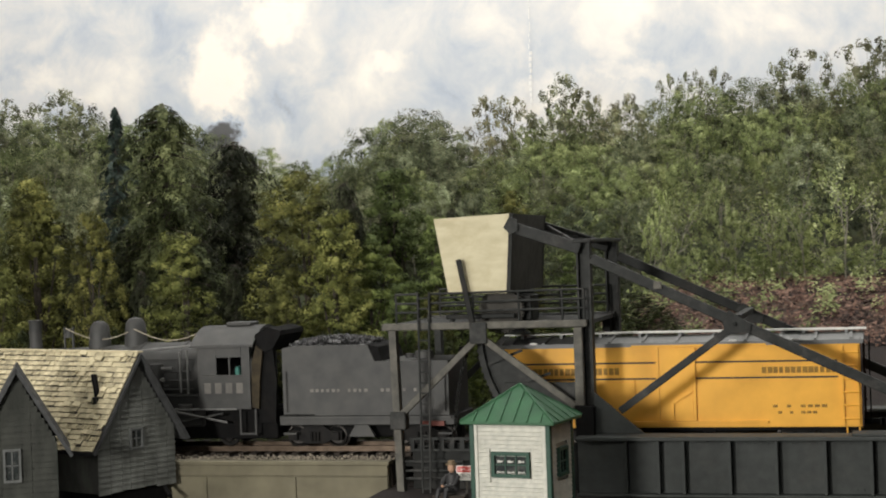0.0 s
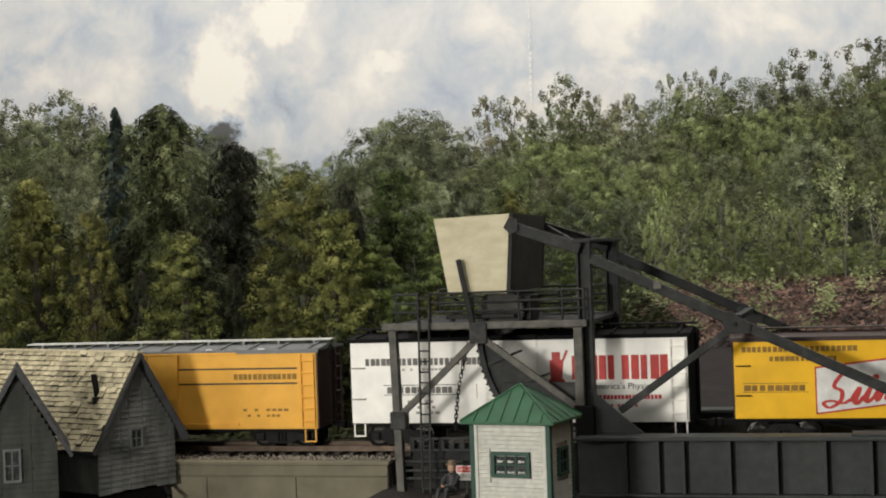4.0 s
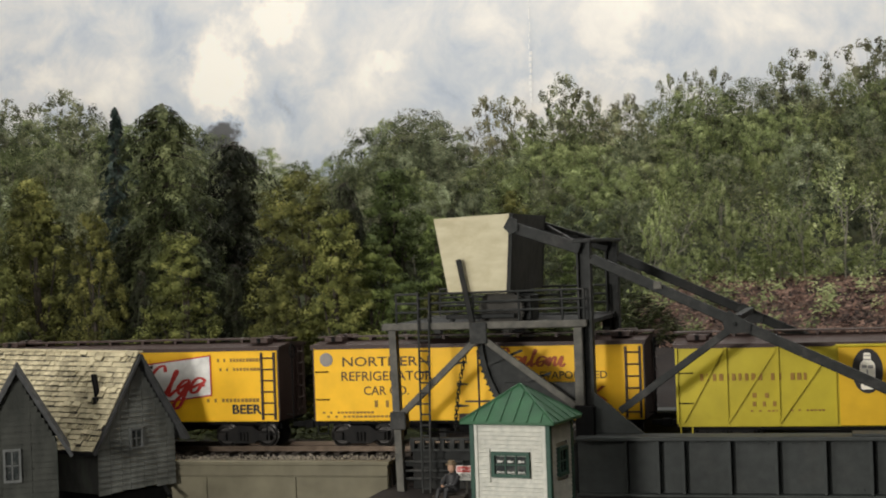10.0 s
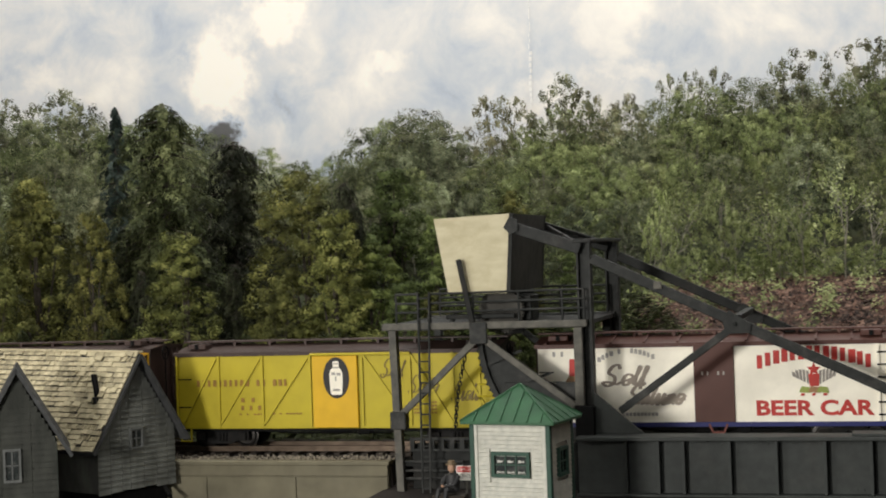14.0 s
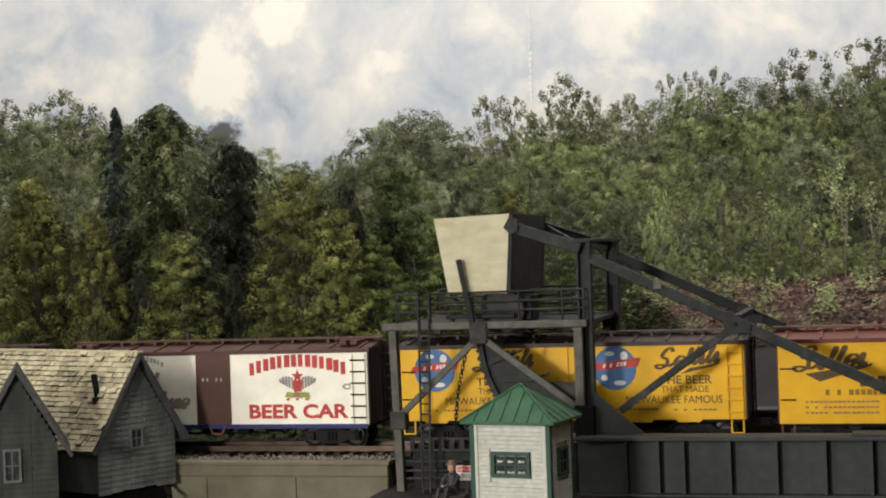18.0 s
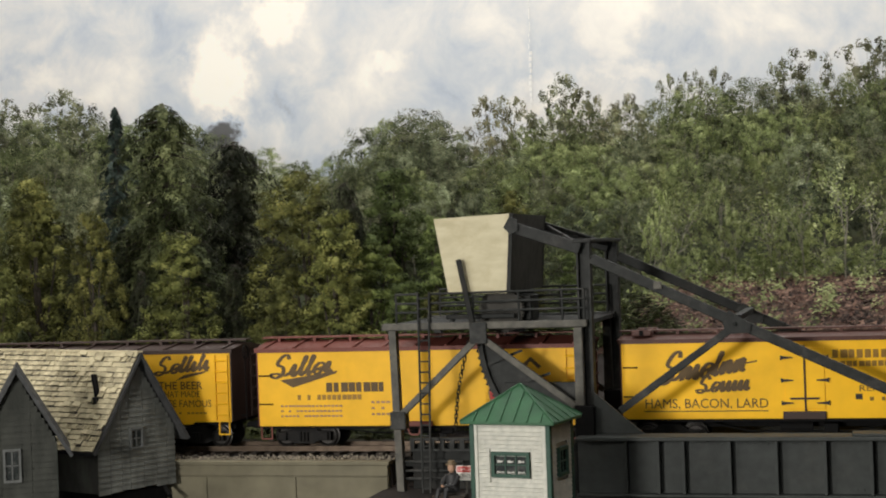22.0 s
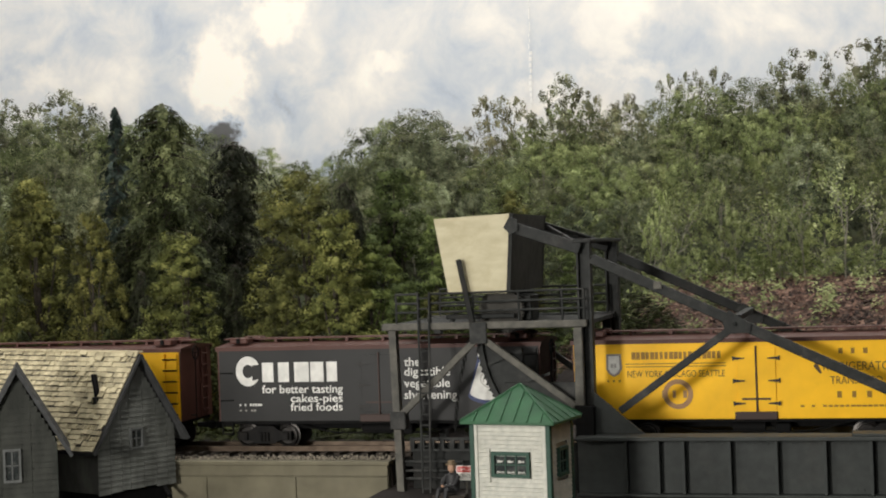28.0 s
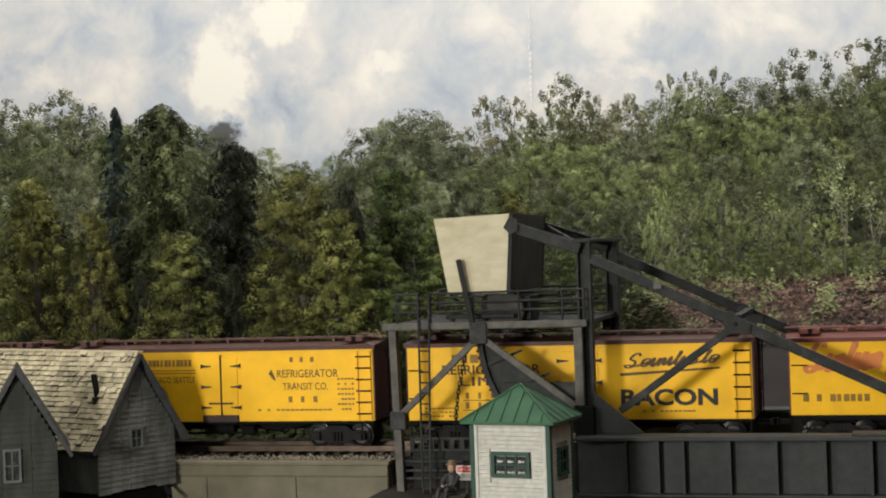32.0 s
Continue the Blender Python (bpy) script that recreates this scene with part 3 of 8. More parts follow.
    for a, c in (((0.013, 0.002, 0.1085), (0.040, R, 0.0995)), ((0.013, R, 0.1085), (0.040, 0.002, 0.0995)), ((0.026, 0.002, 0.1035), (0.026, R, 0.1035))):
        part("lacing", B().beam(a, c, 0.0012, 0.0012), M_STEEL_GREY, G)
    # railing
    def rail(name, p, q):
        part(name, B().cyl(p, q, 0.00048, 8), M_STEEL_GREY, G)
    for z in (0.0817, 0.0779, 0.0742):
        rail("handrail", (-0.0376, -0.001, z), (-0.0278, -0.001, z))
        rail("handrail", (-0.0230, -0.001, z), (0.0410, -0.001, z + 0.0004))
        rail("handrail", (-0.0376, R - 0.002, z), (0.0390, R - 0.002, z))
    for x in (-0.0376, -0.0278, -0.0230, -0.0048, 0.0142, 0.0321, 0.0410):
        rail("railing_post", (x, -0.001, 0.0695), (x, -0.001, 0.0820))
    for x in (-0.0376, -0.010, 0.018, 0.0390):
        rail("railing_post", (x, R - 0.002, 0.0695), (x, R - 0.002, 0.0820))
    # hopper with its front plate
    s = [(-0.0204, 0.1124), (0.0123, 0.1135), (0.0097, 0.0812), (-0.0151, 0.0813)]
    part("hopper_front", B().prism(s, -0.0006, 0.0010), M_HOPPER, G, "pale cream weathered hopper front plate")
    part("hopper_back", B().prism(s, R - 0.001, R + 0.0006), M_DARK_STEEL, G)
    # side plates are coloured much darker than the front plate
    part("hopper_side", B().prism([(0.0108, 0.1134), (0.0121, 0.1134), (0.0096, 0.0813), (0.0083, 0.0813)], 0.0011, R - 0.0011), M_GEAR, G, "dark grey hopper side plate")
    part("hopper_side", B().prism([(-0.0203, 0.1124), (-0.0190, 0.1124), (-0.0138, 0.0814), (-0.0150, 0.0814)], 0.0011, R - 0.0011), M_STEEL_GREY, G, "dark grey hopper side plate")
    part("hopper_floor", B().box(-0.0138, 0.0083, 0.0011, R - 0.0011, 0.0814, 0.0826), M_STEEL_GREY, G)
    part("hopper_corner", B().beam((0.0124, -0.0003, 0.1136), (0.0101, -0.0003, 0.0813), 0.0016, 0.0016), M_DARK_STEEL, G)
    part("arm_block", B().prism([(0.0092, 0.1078), (0.0118, 0.1122), (0.0150, 0.1108), (0.0150, 0.1062), (0.0118, 0.1050)], -0.0022, -0.0008), M_STEEL_GREY, G)
    part("funnel", B().lathe([(0.0040, 0.0690), (0.0060, 0.0750), (0.0100, 0.0813)], 16, pose(0.004, 0.036, 0)), M_DARK_STEEL, G)
    part("lever", B().beam((-0.0097, -0.0035, 0.0955), (-0.0051, -0.0028, 0.0700), 0.0012, 0.0022, 0.0002), M_DARK_STEEL, G, "slanting dark lever bar")
    gc = (0.0040, 0.012, 0.0738)
    wh = B().lathe([(0.0018, -0.0010), (0.0066, -0.0004), (0.0078, -0.0011), (0.0090, -0.0011), (0.0090, 0.0011), (0.0018, 0.0010)], 36, pose(*gc, 90))
    wh.cyl((gc[0], 0.0095, gc[2]), (gc[0], 0.0145, gc[2]), 0.0016, 12)
    for q in range(44):
        a = q * math.tau / 44
        wh.box(-0.0003, 0.0003, -0.0010, 0.0010, 0.0088, 0.0097, 0, pose(*gc) @ pose(0, 0, 0, 0, math.degrees(a), 0))
    part("gear_wheel", wh, M_GEAR, G, "toothed gear wheel on the deck")
    part("winch_box", B().box(-0.0040, 0.0160, 0.016, 0.030, 0.0691, 0.0800, 0.0006), M_DARK_STEEL, G)
    part("winch_base", B().box(-0.0180, 0.0110, 0.005, 0.008, 0.0708, 0.0728, 0.0003).box(-0.0165, -0.0150, 0.005, 0.008, 0.0691, 0.0708).box(-0.0080, -0.0065, 0.005, 0.008, 0.0691, 0.0708), M_DARK_STEEL, G)
    # curved bucket guide below the deck
    arc = [(-0.0040 + 0.030 * (1 - math.cos(a)) , 0.0655 - 0.042 * math.sin(a)) for a in np.linspace(0.05, 0.95, 14)]
    part("guide_plate", B().prism(arc + [(0.0330, 0.0300), (0.0330, 0.0352), (0.0020, 0.0602)], 0.0060, 0.0070), M_STEEL_GREY, G, "dark curved guide plate")
    rim = B()
    for p, q in zip(arc, arc[1:]):
        rim.beam((p[0], 0.0052, p[1]), (q[0], 0.0052, q[1]), 0.0030, 0.0022)
    part("guide_rim", rim, M_STEEL_GREY, G)
    teeth = B().box(-0.0005, 0.0005, -0.0008, 0.0008, -0.0004, 0.0007, 0.0001).mesh("tooth", M_DARK_STEEL)
    for i, (x, z) in enumerate(arc[2:13]):
        part("tooth", teeth, None, G, m=pose(x - 0.0016, 0.0052, z - 0.0002, 0, 50, 0))
    part("guide_rib", B().beam((-0.0008, 0.0052, 0.0520), (0.0135, 0.0052, 0.0575), 0.0016, 0.0010), M_STEEL_GREY, G)
    part("guide_rib", B().beam((0.0060, 0.0052, 0.0420), (0.0250, 0.0052, 0.0480), 0.0016, 0.0010), M_STEEL_GREY, G)
    part("apron_plate", B().box(0.0060, 0.0372, 0.0035, 0.0048, 0.0300, 0.0445, 0.0002), M_STEEL_GREY, G)
    # pit machinery at the foot
    part("pit_wall", B().box(-0.0350, 0.0370, 0.0065, 0.0078, 0.0004, 0.0195, 0.0002), M_DARK_STEEL, G, "dark steel pit wall")
    truss = B().box(-0.0350, 0.0060, 0.0030, 0.0042, 0.0212, 0.0222).box(-0.0350, 0.0060, 0.0030, 0.0042, 0.0165, 0.0175)
    for q in range(10):
        x = -0.0350 + q * 0.0043
        truss.box(x, x + 0.0019, 0.0030, 0.0042, 0.0175, 0.0212)
    part("perforated_beam", truss, M_STEEL_GREY, G, "dark beam pierced with square holes")
    for z in (0.0125, 0.0088, 0.0055):
        part("pipe", B().cyl((-0.0365, 0.0008, z), (-0.0120, 0.0008, z), 0.0006, 8), M_STEEL_GREY, G)
    part("side_bracket", B().box(0.0436, 0.0465, -0.002, 0.002, 0.0150, 0.0175, 0.0003), M_STEEL_GREY, G)
    # the ladder is one part with its rungs below it
    lad = part("ladder", B().cyl((-0.0278, -0.0025, 0.0825), (-0.0272, -0.0065, 0.0006), 0.00045, 8).cyl((-0.0230, -0.0025, 0.0825), (-0.0240, -0.0065, 0.0006), 0.00045, 8), M_STEEL_GREY, G, "slim grey access ladder")
    rung = B().cyl((-0.00205, 0, 0), (0.00205, 0, 0), 0.00036, 6).mesh("rung", M_STEEL_GREY)
    for q in range(19):
        t = 0.03 + q / 19
        part("rung", rung, None, lad, m=pose(-0.0254 - 0.0002 * t, -0.0025 - 0.004 * t, 0.0825 - 0.0819 * t))
    # hanging chain
    C = empty("hanging_chain", pose(0.0247, -0.045, 1.300), "dark steel chain hanging from the gantry", "chain")
    link = B().torus(pose(0, 0, 0, 90, 90, 0), 0.00062, 0.00022, 12, 5, 0.0006).mesh("link", M_DARK_STEEL)
    n = 22
    for q in range(n):
        t = q / (n - 1)
        x, z = -0.0076 - 0.0068 * t - 0.0012 * math.sin(t * math.pi), 0.0612 - 0.0350 * t
        part("link", link, None, C, m=pose(x, 0.0005, z, 0, 11, 90 * (q % 2)))


def slanted_roof_boards(parent, mat, corners, rows, per_row, seed, name="shingle", thick=0.0005):
    """Courses of shingles over a slope given by eave start, eave end, ridge end, ridge start; the far ones are one joined part."""
    rest = B()
    rnd = random.Random(seed)
    a, b, c, d = [Vector(p) for p in corners]
    n = (b - a).cross(d - a).normalized()
    if n.z < 0:
        n = -n
    base = [B().box(0, 1, 0, 1, 0, 1).mesh(name, mat, False)]
    for r in range(rows):
        # courses stop short so the dark base stands in for their shadow lines
        t0, t1 = r / rows, (r + 0.86) / rows
        p0, p1, q0, q1 = a.lerp(d, t0), b.lerp(c, t0), a.lerp(d, min(t1, 1.0)), b.lerp(c, min(t1, 1.0))
        k, off = 0.0, -rnd.random()
        while k < per_row:
            w = rnd.uniform(0.7, 1.35)
            u0, u1 = max(k + off, 0) / per_row, min((k + off + w) / per_row, 1.0)
            k += w
            if u1 - u0 < 0.15 / per_row:
                continue
            e0, e1, f0 = p0.lerp(p1, u0), p0.lerp(p1, u1), q0.lerp(q1, u0)
            tilt = n * (0.0003 + rnd.uniform(-0.0001, 0.0003) + (rnd.uniform(0.0003, 0.0009) if rnd.random() < 0.12 else 0))
            X, Y = (e1 - e0) * rnd.uniform(0.86, 0.95), (f0 - e0) * rnd.uniform(0.92, 1.06)
            m = Matrix((X, Y - tilt, n * thick)).transposed().to_4x4()
            m.translation = e0 + n * 0.0004 + tilt - Y * (rnd.uniform(0, 0.05) + (rnd.uniform(0.0, 0.16) if rnd.random() < 0.10 else 0))
            if u0 * per_row > 12:
                rest.box(0, 1, 0, 1, 0, 1, 0, m)
                continue
            ob = new(name, base[0])
            ob.parent = parent
            ob.matrix_basis = m
    tagged(part("far_shingles", rest, surface("far_wood_shingle", (0.52, 0.46, 0.30), (0.38, 0.335, 0.215), 700, 0.85, 0.0, 0.3, 1600, 0.4, 400, (0.25, 0.21, 0.15), spread=0.30, island=True), parent, smooth=False), kind="stuff")


def window_unit(parent, m, w, h, cols, rows, frame_mat, glass, t=0.0011):
    win = part("window", B().box(0, w, -0.0006, 0.0008, -t, 0).box(0, w, -0.0006, 0.0008, h, h + t).box(-t, 0, -0.0006, 0.0008, -t, h + t).box(w, w + t, -0.0006, 0.0008, -t, h + t), frame_mat, parent, m=m)
    bars = B()
    for i in range(1, cols):
        x = w * i / cols
        bars.box(x - 0.00025, x + 0.00025, -0.0001, 0.0006, 0, h)
    for j in range(1, rows):
        z = h * j / rows
        bars.box(0, w, -0.0001, 0.0006, z - 0.00025, z + 0.00025)
    part("glazing", bars, frame_mat, win)
    for i in range(cols):
        for j in range(rows):
            part("pane", B().box(w * i / cols + 0.0003, w * (i + 1) / cols - 0.0003, 0.0002, 0.0004, h * j / rows + 0.0003, h * (j + 1) / rows - 0.0003), glass, win)
    return win


M_GLASS = surface("dark_window_glass", (0.03, 0.035, 0.035), (0.02, 0.024, 0.024), 60, 0.08, 0.0, 0.05, 300, 0.5, 200, (0.22, 0.22, 0.2), spec=0.6)


def build_cabin():
    C = empty("watchman_cabin", pose(0.0649, -0.120, 1.300, 0, 0, -10), "small white clapboard cabin with green hipped roof", "cabin")
    W, D, H = 0.0298, 0.0215, 0.0367
    part("wall_core", B().box(-W + 0.0004, -0.0004, 0.0004, D, 0.0004, H), M_CABIN, C)
    n = 24
    p = H / n
    wx = (-0.0221, -0.0076, 0.0173, 0.0260)
    sy = (0.0070, 0.0160, 0.0168, 0.0270)

    def board(u0, u1, z, side):
        q = [(0, 0.0008), (0, -0.0008 if side == 0 else -0.0006), (p * 0.88, 0.0000), (p * 0.88, 0.0008)]
        b = B()
        vs = [(u, y, zz + z) for u in (u0, u1) for zz, y in q]
        b.add(vs, [(0, 1, 2, 3), (7, 6, 5, 4), (0, 4, 5, 1), (1, 5, 6, 2), (2, 6, 7, 3), (3, 7, 4, 0)])
        m = pose(0, 0, 0) if side == 0 else pose(0, 0, 0, 0, 0, 90)
        part("clapboard", b, M_CABIN, C, m=m)
    for i in range(n):
        z = i * p
        for side, (a, e, g) in enumerate(((-W + 0.0014, -0.0014, wx), (0.0014, D, sy))):
            if z + p > g[2] - 0.001 and z < g[3] + 0.001:
                board(a, g[0] - 0.001, z, side)
                board(g[1] + 0.001, e, z, side)
            else:
                board(a, e, z, side)
    for x, y in ((-W, 0), (0, 0), (0, D)):
        if y == 0:
            part("corner_board", B().box(x + 0.0010 if x < 0 else x - 0.0022, x + 0.0022 if x < 0 else x - 0.0010, -0.0009, 0.0006, 0.0003, H, 0.0001), M_CABIN, C)
        part("corner_trim", B().box(x - 0.0008 if x < 0 else x - 0.0010, x + 0.0010 if x < 0 else x + 0.0008, y - 0.0010, y + 0.0010, 0.0003, H, 0.0002), M_GREEN_TRIM, C, "green painted corner board")
    win = window_unit(C, pose(wx[0] + 0.0011, -0.0006, wx[2] + 0.0011), 0.0123, 0.0066, 3, 2, M_GREEN_TRIM, M_GLASS, 0.0013)
    lace = surface("white_lace_curtain", (0.62, 0.62, 0.56), (0.35, 0.35, 0.32), 900, 0.9)
    for i in range(3):
        x = 0.0123 * (i + 0.5) / 3
        part("curtain", B().prism([(x - 0.0014, 0.0005), (x + 0.0014, 0.0005), (x + 0.0012, 0.0010), (x, 0.0007), (x - 0.0012, 0.0010)], 0.00005, 0.00015), lace, win, "white lace curtain")
        part("curtain", B().prism([(x - 0.0013, 0.0042), (x - 0.0004, 0.0040), (x + 0.0010, 0.0043), (x + 0.0012, 0.0050), (x + 0.0003, 0.0046), (x - 0.0009, 0.0051)], 0.00005, 0.00015), lace, win, "white lace curtain")
    window_unit(C, pose(0.0006, sy[0] + 0.001, sy[2] + 0.001, 0, 0, 90), 0.0070, 0.0082, 2, 2, M_GREEN_TRIM, M_GLASS, 0.0011)
    o, z0, za = 0.0034, H + 0.0006, 0.0497
    x0, x1, y0, y1 = -W - o, o, -o, D + o
    cx, cy = (x0 + x1) / 2, (y0 + y1) / 2
    part("fascia", B().box(x0, x1, y0, y1, H - 0.0004, z0 + 0.0002, 0.0002), M_GREEN, C)
    roof = B().add([(x0, y0, z0), (x1, y0, z0), (x1, y1, z0), (x0, y1, z0), (cx - 0.0006, cy, za), (cx + 0.0006, cy, za)], [(0, 1, 5, 4), (1, 2, 5), (2, 3, 4, 5), (3, 0, 4), (3, 2, 1, 0)])
    rf = part("roof", roof, M_GREEN, C, "green standing-seam metal roof", smooth=False)
    for a in ((x0, y0), (x1, y0), (x1, y1), (x0, y1)):
        part("hip_seam", B().beam((a[0], a[1], z0 + 0.0002), (cx, cy, za + 0.0002), 0.0008, 0.0007), M_GREEN, rf)
    for i in range(1, 7):
        x = x0 + (x1 - x0) * i / 7
        t = 1 - abs(x - cx) / (cx - x0)
        part("standing_seam", B().beam((x, y0, z0 + 0.0002), (x + (cx - x) * 0.02, y0 + (cy - y0) * t, z0 + (za - z0) * t + 0.0002), 0.0005, 0.0006), M_GREEN, rf)
    for i in range(1, 5):
        y = y0 + (y1 - y0) * i / 5
        t = 1 - abs(y - cy) / (cy - y0)
        part("standing_seam", B().beam((x1, y, z0 + 0.0002), (x1 + (cx - x1) * t, y, z0 + (za - z0) * t + 0.0002), 0.0005, 0.0006), M_GREEN, rf)


def build_house():
    Hs = empty("old_barn_house", pose(-0.1329, -0.082, 1.300, 0, 0, 68), "weathered grey wooden house with shingled gable roofs", "house")
    W, Ln, E, Z, b0 = 0.0430, 0.150, 0.0265, 0.0606, 0.0040
    mid = 0.0225
    # black colour holds the shade under the house
    part("foundation", B().box(0.003, W - 0.003, 0.003, Ln, -0.0085, b0), M_BLACK, Hs, "foundation coloured black as the shade below the house")
    part("gable_wall", B().prism([(0, b0), (W, b0), (W, E), (mid, Z - 0.0035), (0, E)], 0.0, 0.0012), M_HOUSE, Hs, "grey lapped board gable wall")
    rnd = random.Random(7)
    cuts = [0.0, 0.0068, 0.0130, 0.0176, 0.0252, 0.0322, 0.0384, W]
    slope = lambda z: mid * (z - E) / (Z - 0.0045 - E) if z > E else 0.0
    z = b0
    while z < Z - 0.0075:
        h = 0.0023
        z1 = z + h
        xl, xr = slope(z), W - slope(z) * (W - mid) / mid
        for c0, c1 in zip(cuts, cuts[1:]):
            p, q = max(c0, xl) + 0.00008, min(c1, xr) - 0.00008
            if q - p < 0.0006:
                continue
            d = rnd.uniform(0, 0.00015)
            lo = z + rnd.uniform(-0.0002, 0.0001) - (rnd.uniform(0, 0.0010) if z == b0 else 0)
            v = [(p, -0.0007 - d, lo), (q, -0.0007 - d, lo), (q, -0.0002 - d, z1), (p, -0.0002 - d, z1), (p, 0.0, lo), (q, 0.0, lo), (q, 0.0, z1), (p, 0.0, z1)]
            part("board", B().add(v, [(0, 1, 2, 3), (7, 6, 5, 4), (0, 4, 5, 1), (1, 5, 6, 2), (2, 6, 7, 3), (3, 7, 4, 0)]), M_HOUSE, Hs, smooth=False)
        z = z1
    part("side_wall", B().box(0, 0.0012, 0.0013, Ln, b0, E), M_HOUSE, Hs)
    part("side_wall", B().box(W - 0.0012, W, 0.0013, Ln, b0, E), M_HOUSE, Hs)
    window_unit(Hs, pose(0.0180, -0.0012, 0.0212), 0.0056, 0.0072, 2, 2, M_WINDOW_TRIM, M_GLASS, 0.0007)
    o, yo = 0.0042, -0.0034
    sl = (Z - E) / mid
    eL, eR = (-o, E - o * sl * 0.75), (W + o + 0.001, E - o * sl * 0.6)
    for (ex, ez), s in ((eL, -1), (eR, 1)):
        rf = part("roof_slope", B().add([(ex, yo, ez), (ex, Ln, ez), (mid, Ln, Z), (mid, yo, Z), (ex, yo, ez - 0.0014), (ex, Ln, ez - 0.0014), (mid, Ln, Z - 0.0014), (mid, yo, Z - 0.0014)],
                  [(0, 1, 2, 3), (7, 6, 5, 4), (0, 3, 7, 4), (1, 5, 6, 2), (0, 4, 5, 1), (3, 2, 6, 7)]), M_HOUSE_TRIM, Hs, smooth=False)
        part("barge_board", B().beam((ex, yo - 0.0004, ez - 0.0008), (mid, yo - 0.0004, Z - 0.0008), 0.0007, 0.0013), M_HOUSE_TRIM, Hs, "dark grey barge board")
        if s < 0:
            slanted_roof_boards(rf, M_SHINGLE, [(ex, yo, ez), (ex, 0.105, ez), (mid, 0.105, Z), (mid, yo, Z)], 19, 38, 5)
    part("ridge_board", B().beam((mid, yo, Z + 0.0006), (mid, Ln, Z + 0.0006), 0.0030, 0.0007), M_SHINGLE, Hs)
    part("stove_pipe", B().cyl((0.0093, 0.0085, 0.0395), (0.0086, 0.0102, 0.0528), 0.0011, 12, 0.0013), M_BLACK, Hs, "dark stove pipe")
    part("pipe_collar", B().cyl((0.0086, 0.0088, 0.0405), (0.0082, 0.0090, 0.0432), 0.0018, 12, 0.0014), M_DARK_STEEL, Hs)
    part("drain_pipe", B().cyl((W - 0.004, 0.004, 0.004), (W - 0.009, -0.006, -0.001), 0.0009, 8), M_BLACK, Hs)


def build_yard_bits():
    sign = empty("warning_sign", pose(0.0222, -0.075, 1.3003), "red and white danger keep out sign", "sign")
    red = surface("sign_red", (0.55, 0.03, 0.02), (0.42, 0.02, 0.02), 300, 0.5)
    white = surface("sign_white", (0.78, 0.76, 0.70), (0.68, 0.66, 0.6), 300, 0.6)
    part("sign_board", B().box(-0.0040, 0.0040, -0.0002, 0.0004, 0.0092, 0.0150, 0.0001), white, sign)
    part("red_panel", B().box(-0.0036, 0.0036, -0.0004, -0.0002, 0.0125, 0.0147), red, sign)
    part("post", B().box(-0.0005, 0.0005, 0.0004, 0.0013, 0.0, 0.0125), M_GREY_LIGHT, sign)
    lettering("DANGER", 0.0013, 0.0, 0.0130, -0.00045, white, sign, width=0.0060)
    lettering("KEEP OUT", 0.0016, 0.0, 0.0101, -0.00025, M_BLACK, sign, width=0.0066)
    crate = empty("wooden_crate", pose(0.0190, -0.0865, 1.3003), "dark weathered wooden crate on the soil", "crate")
    part("body", B().box(-0.0060, 0.0060, -0.004, 0.004, 0.0, 0.0055, 0.0003), M_TIE, crate)
    for z in (0.0005, 0.0024, 0.0043):
        part("slat", B().box(-0.0062, 0.0062, -0.0046, -0.0041, z, z + 0.0015), M_TIE, crate)
    skin = surface("figure_skin_paint", (0.42, 0.26, 0.17), (0.34, 0.2, 0.13), 300, 0.6)
    # seated figurine: one plain mesh of simple forms
    f = B()
    f.lathe([(0.0012, 0.0056), (0.0023, 0.0064), (0.0025, 0.0095), (0.0021, 0.0123), (0.0008, 0.0132)], 12, pose(0, 0.0006, 0))
    f.lathe([(0.0006, 0.0130), (0.0013, 0.0138), (0.0014, 0.0150), (0.0011, 0.0160), (0.0004, 0.0165)], 12)
    f.lathe([(0.0021, 0.0158), (0.0021, 0.0161), (0.0013, 0.0162), (0.0012, 0.0172), (0.0003, 0.0174)], 14)
    for s in (-1, 1):
        f.cyl((s * 0.0010, 0, 0.0066), (s * 0.0016 - 0.001, -0.0048, 0.0074), 0.0010, 8)
        f.cyl((s * 0.0016 - 0.001, -0.0048, 0.0074), (s * 0.0018 - 0.002, -0.0058, 0.0003), 0.0009, 8, 0.0007)
        f.cyl((s * 0.0024, 0.0005, 0.0118), (s * 0.0026 - 0.0005, -0.0018, 0.0090), 0.0008, 8)
        f.cyl((s * 0.0026 - 0.0005, -0.0018, 0.0090), (-0.0012 + s * 0.0004, -0.0040, 0.0086), 0.0007, 8, 0.0005)
    fig = new("seated_figurine", f.mesh("seated_figurine", surface("figurine_dark_paint", (0.030, 0.030, 0.030), (0.016, 0.016, 0.017), 400, 0.6)))
    fig.data.materials.append(skin)
    fig.data.materials.append(surface("figurine_hat_paint", (0.16, 0.11, 0.06), (0.11, 0.08, 0.045), 300, 0.7))
    for p in fig.data.polygons:
        c = p.center
        if 0.0128 < c.z < 0.0159 or (c.y < -0.0036 and 0.0080 < c.z < 0.0095 and abs(c.x + 0.0012) < 0.0008):
            p.material_index = 1
        elif c.z >= 0.0159:
            p.material_index = 2
    fig.matrix_world = pose(0.0195, -0.0865, 1.3003, 0, 0, -18) @ Matrix.Scale(1.08, 4)
    tagged(fig, "small painted seated figurine with a brown hat", "figurine")


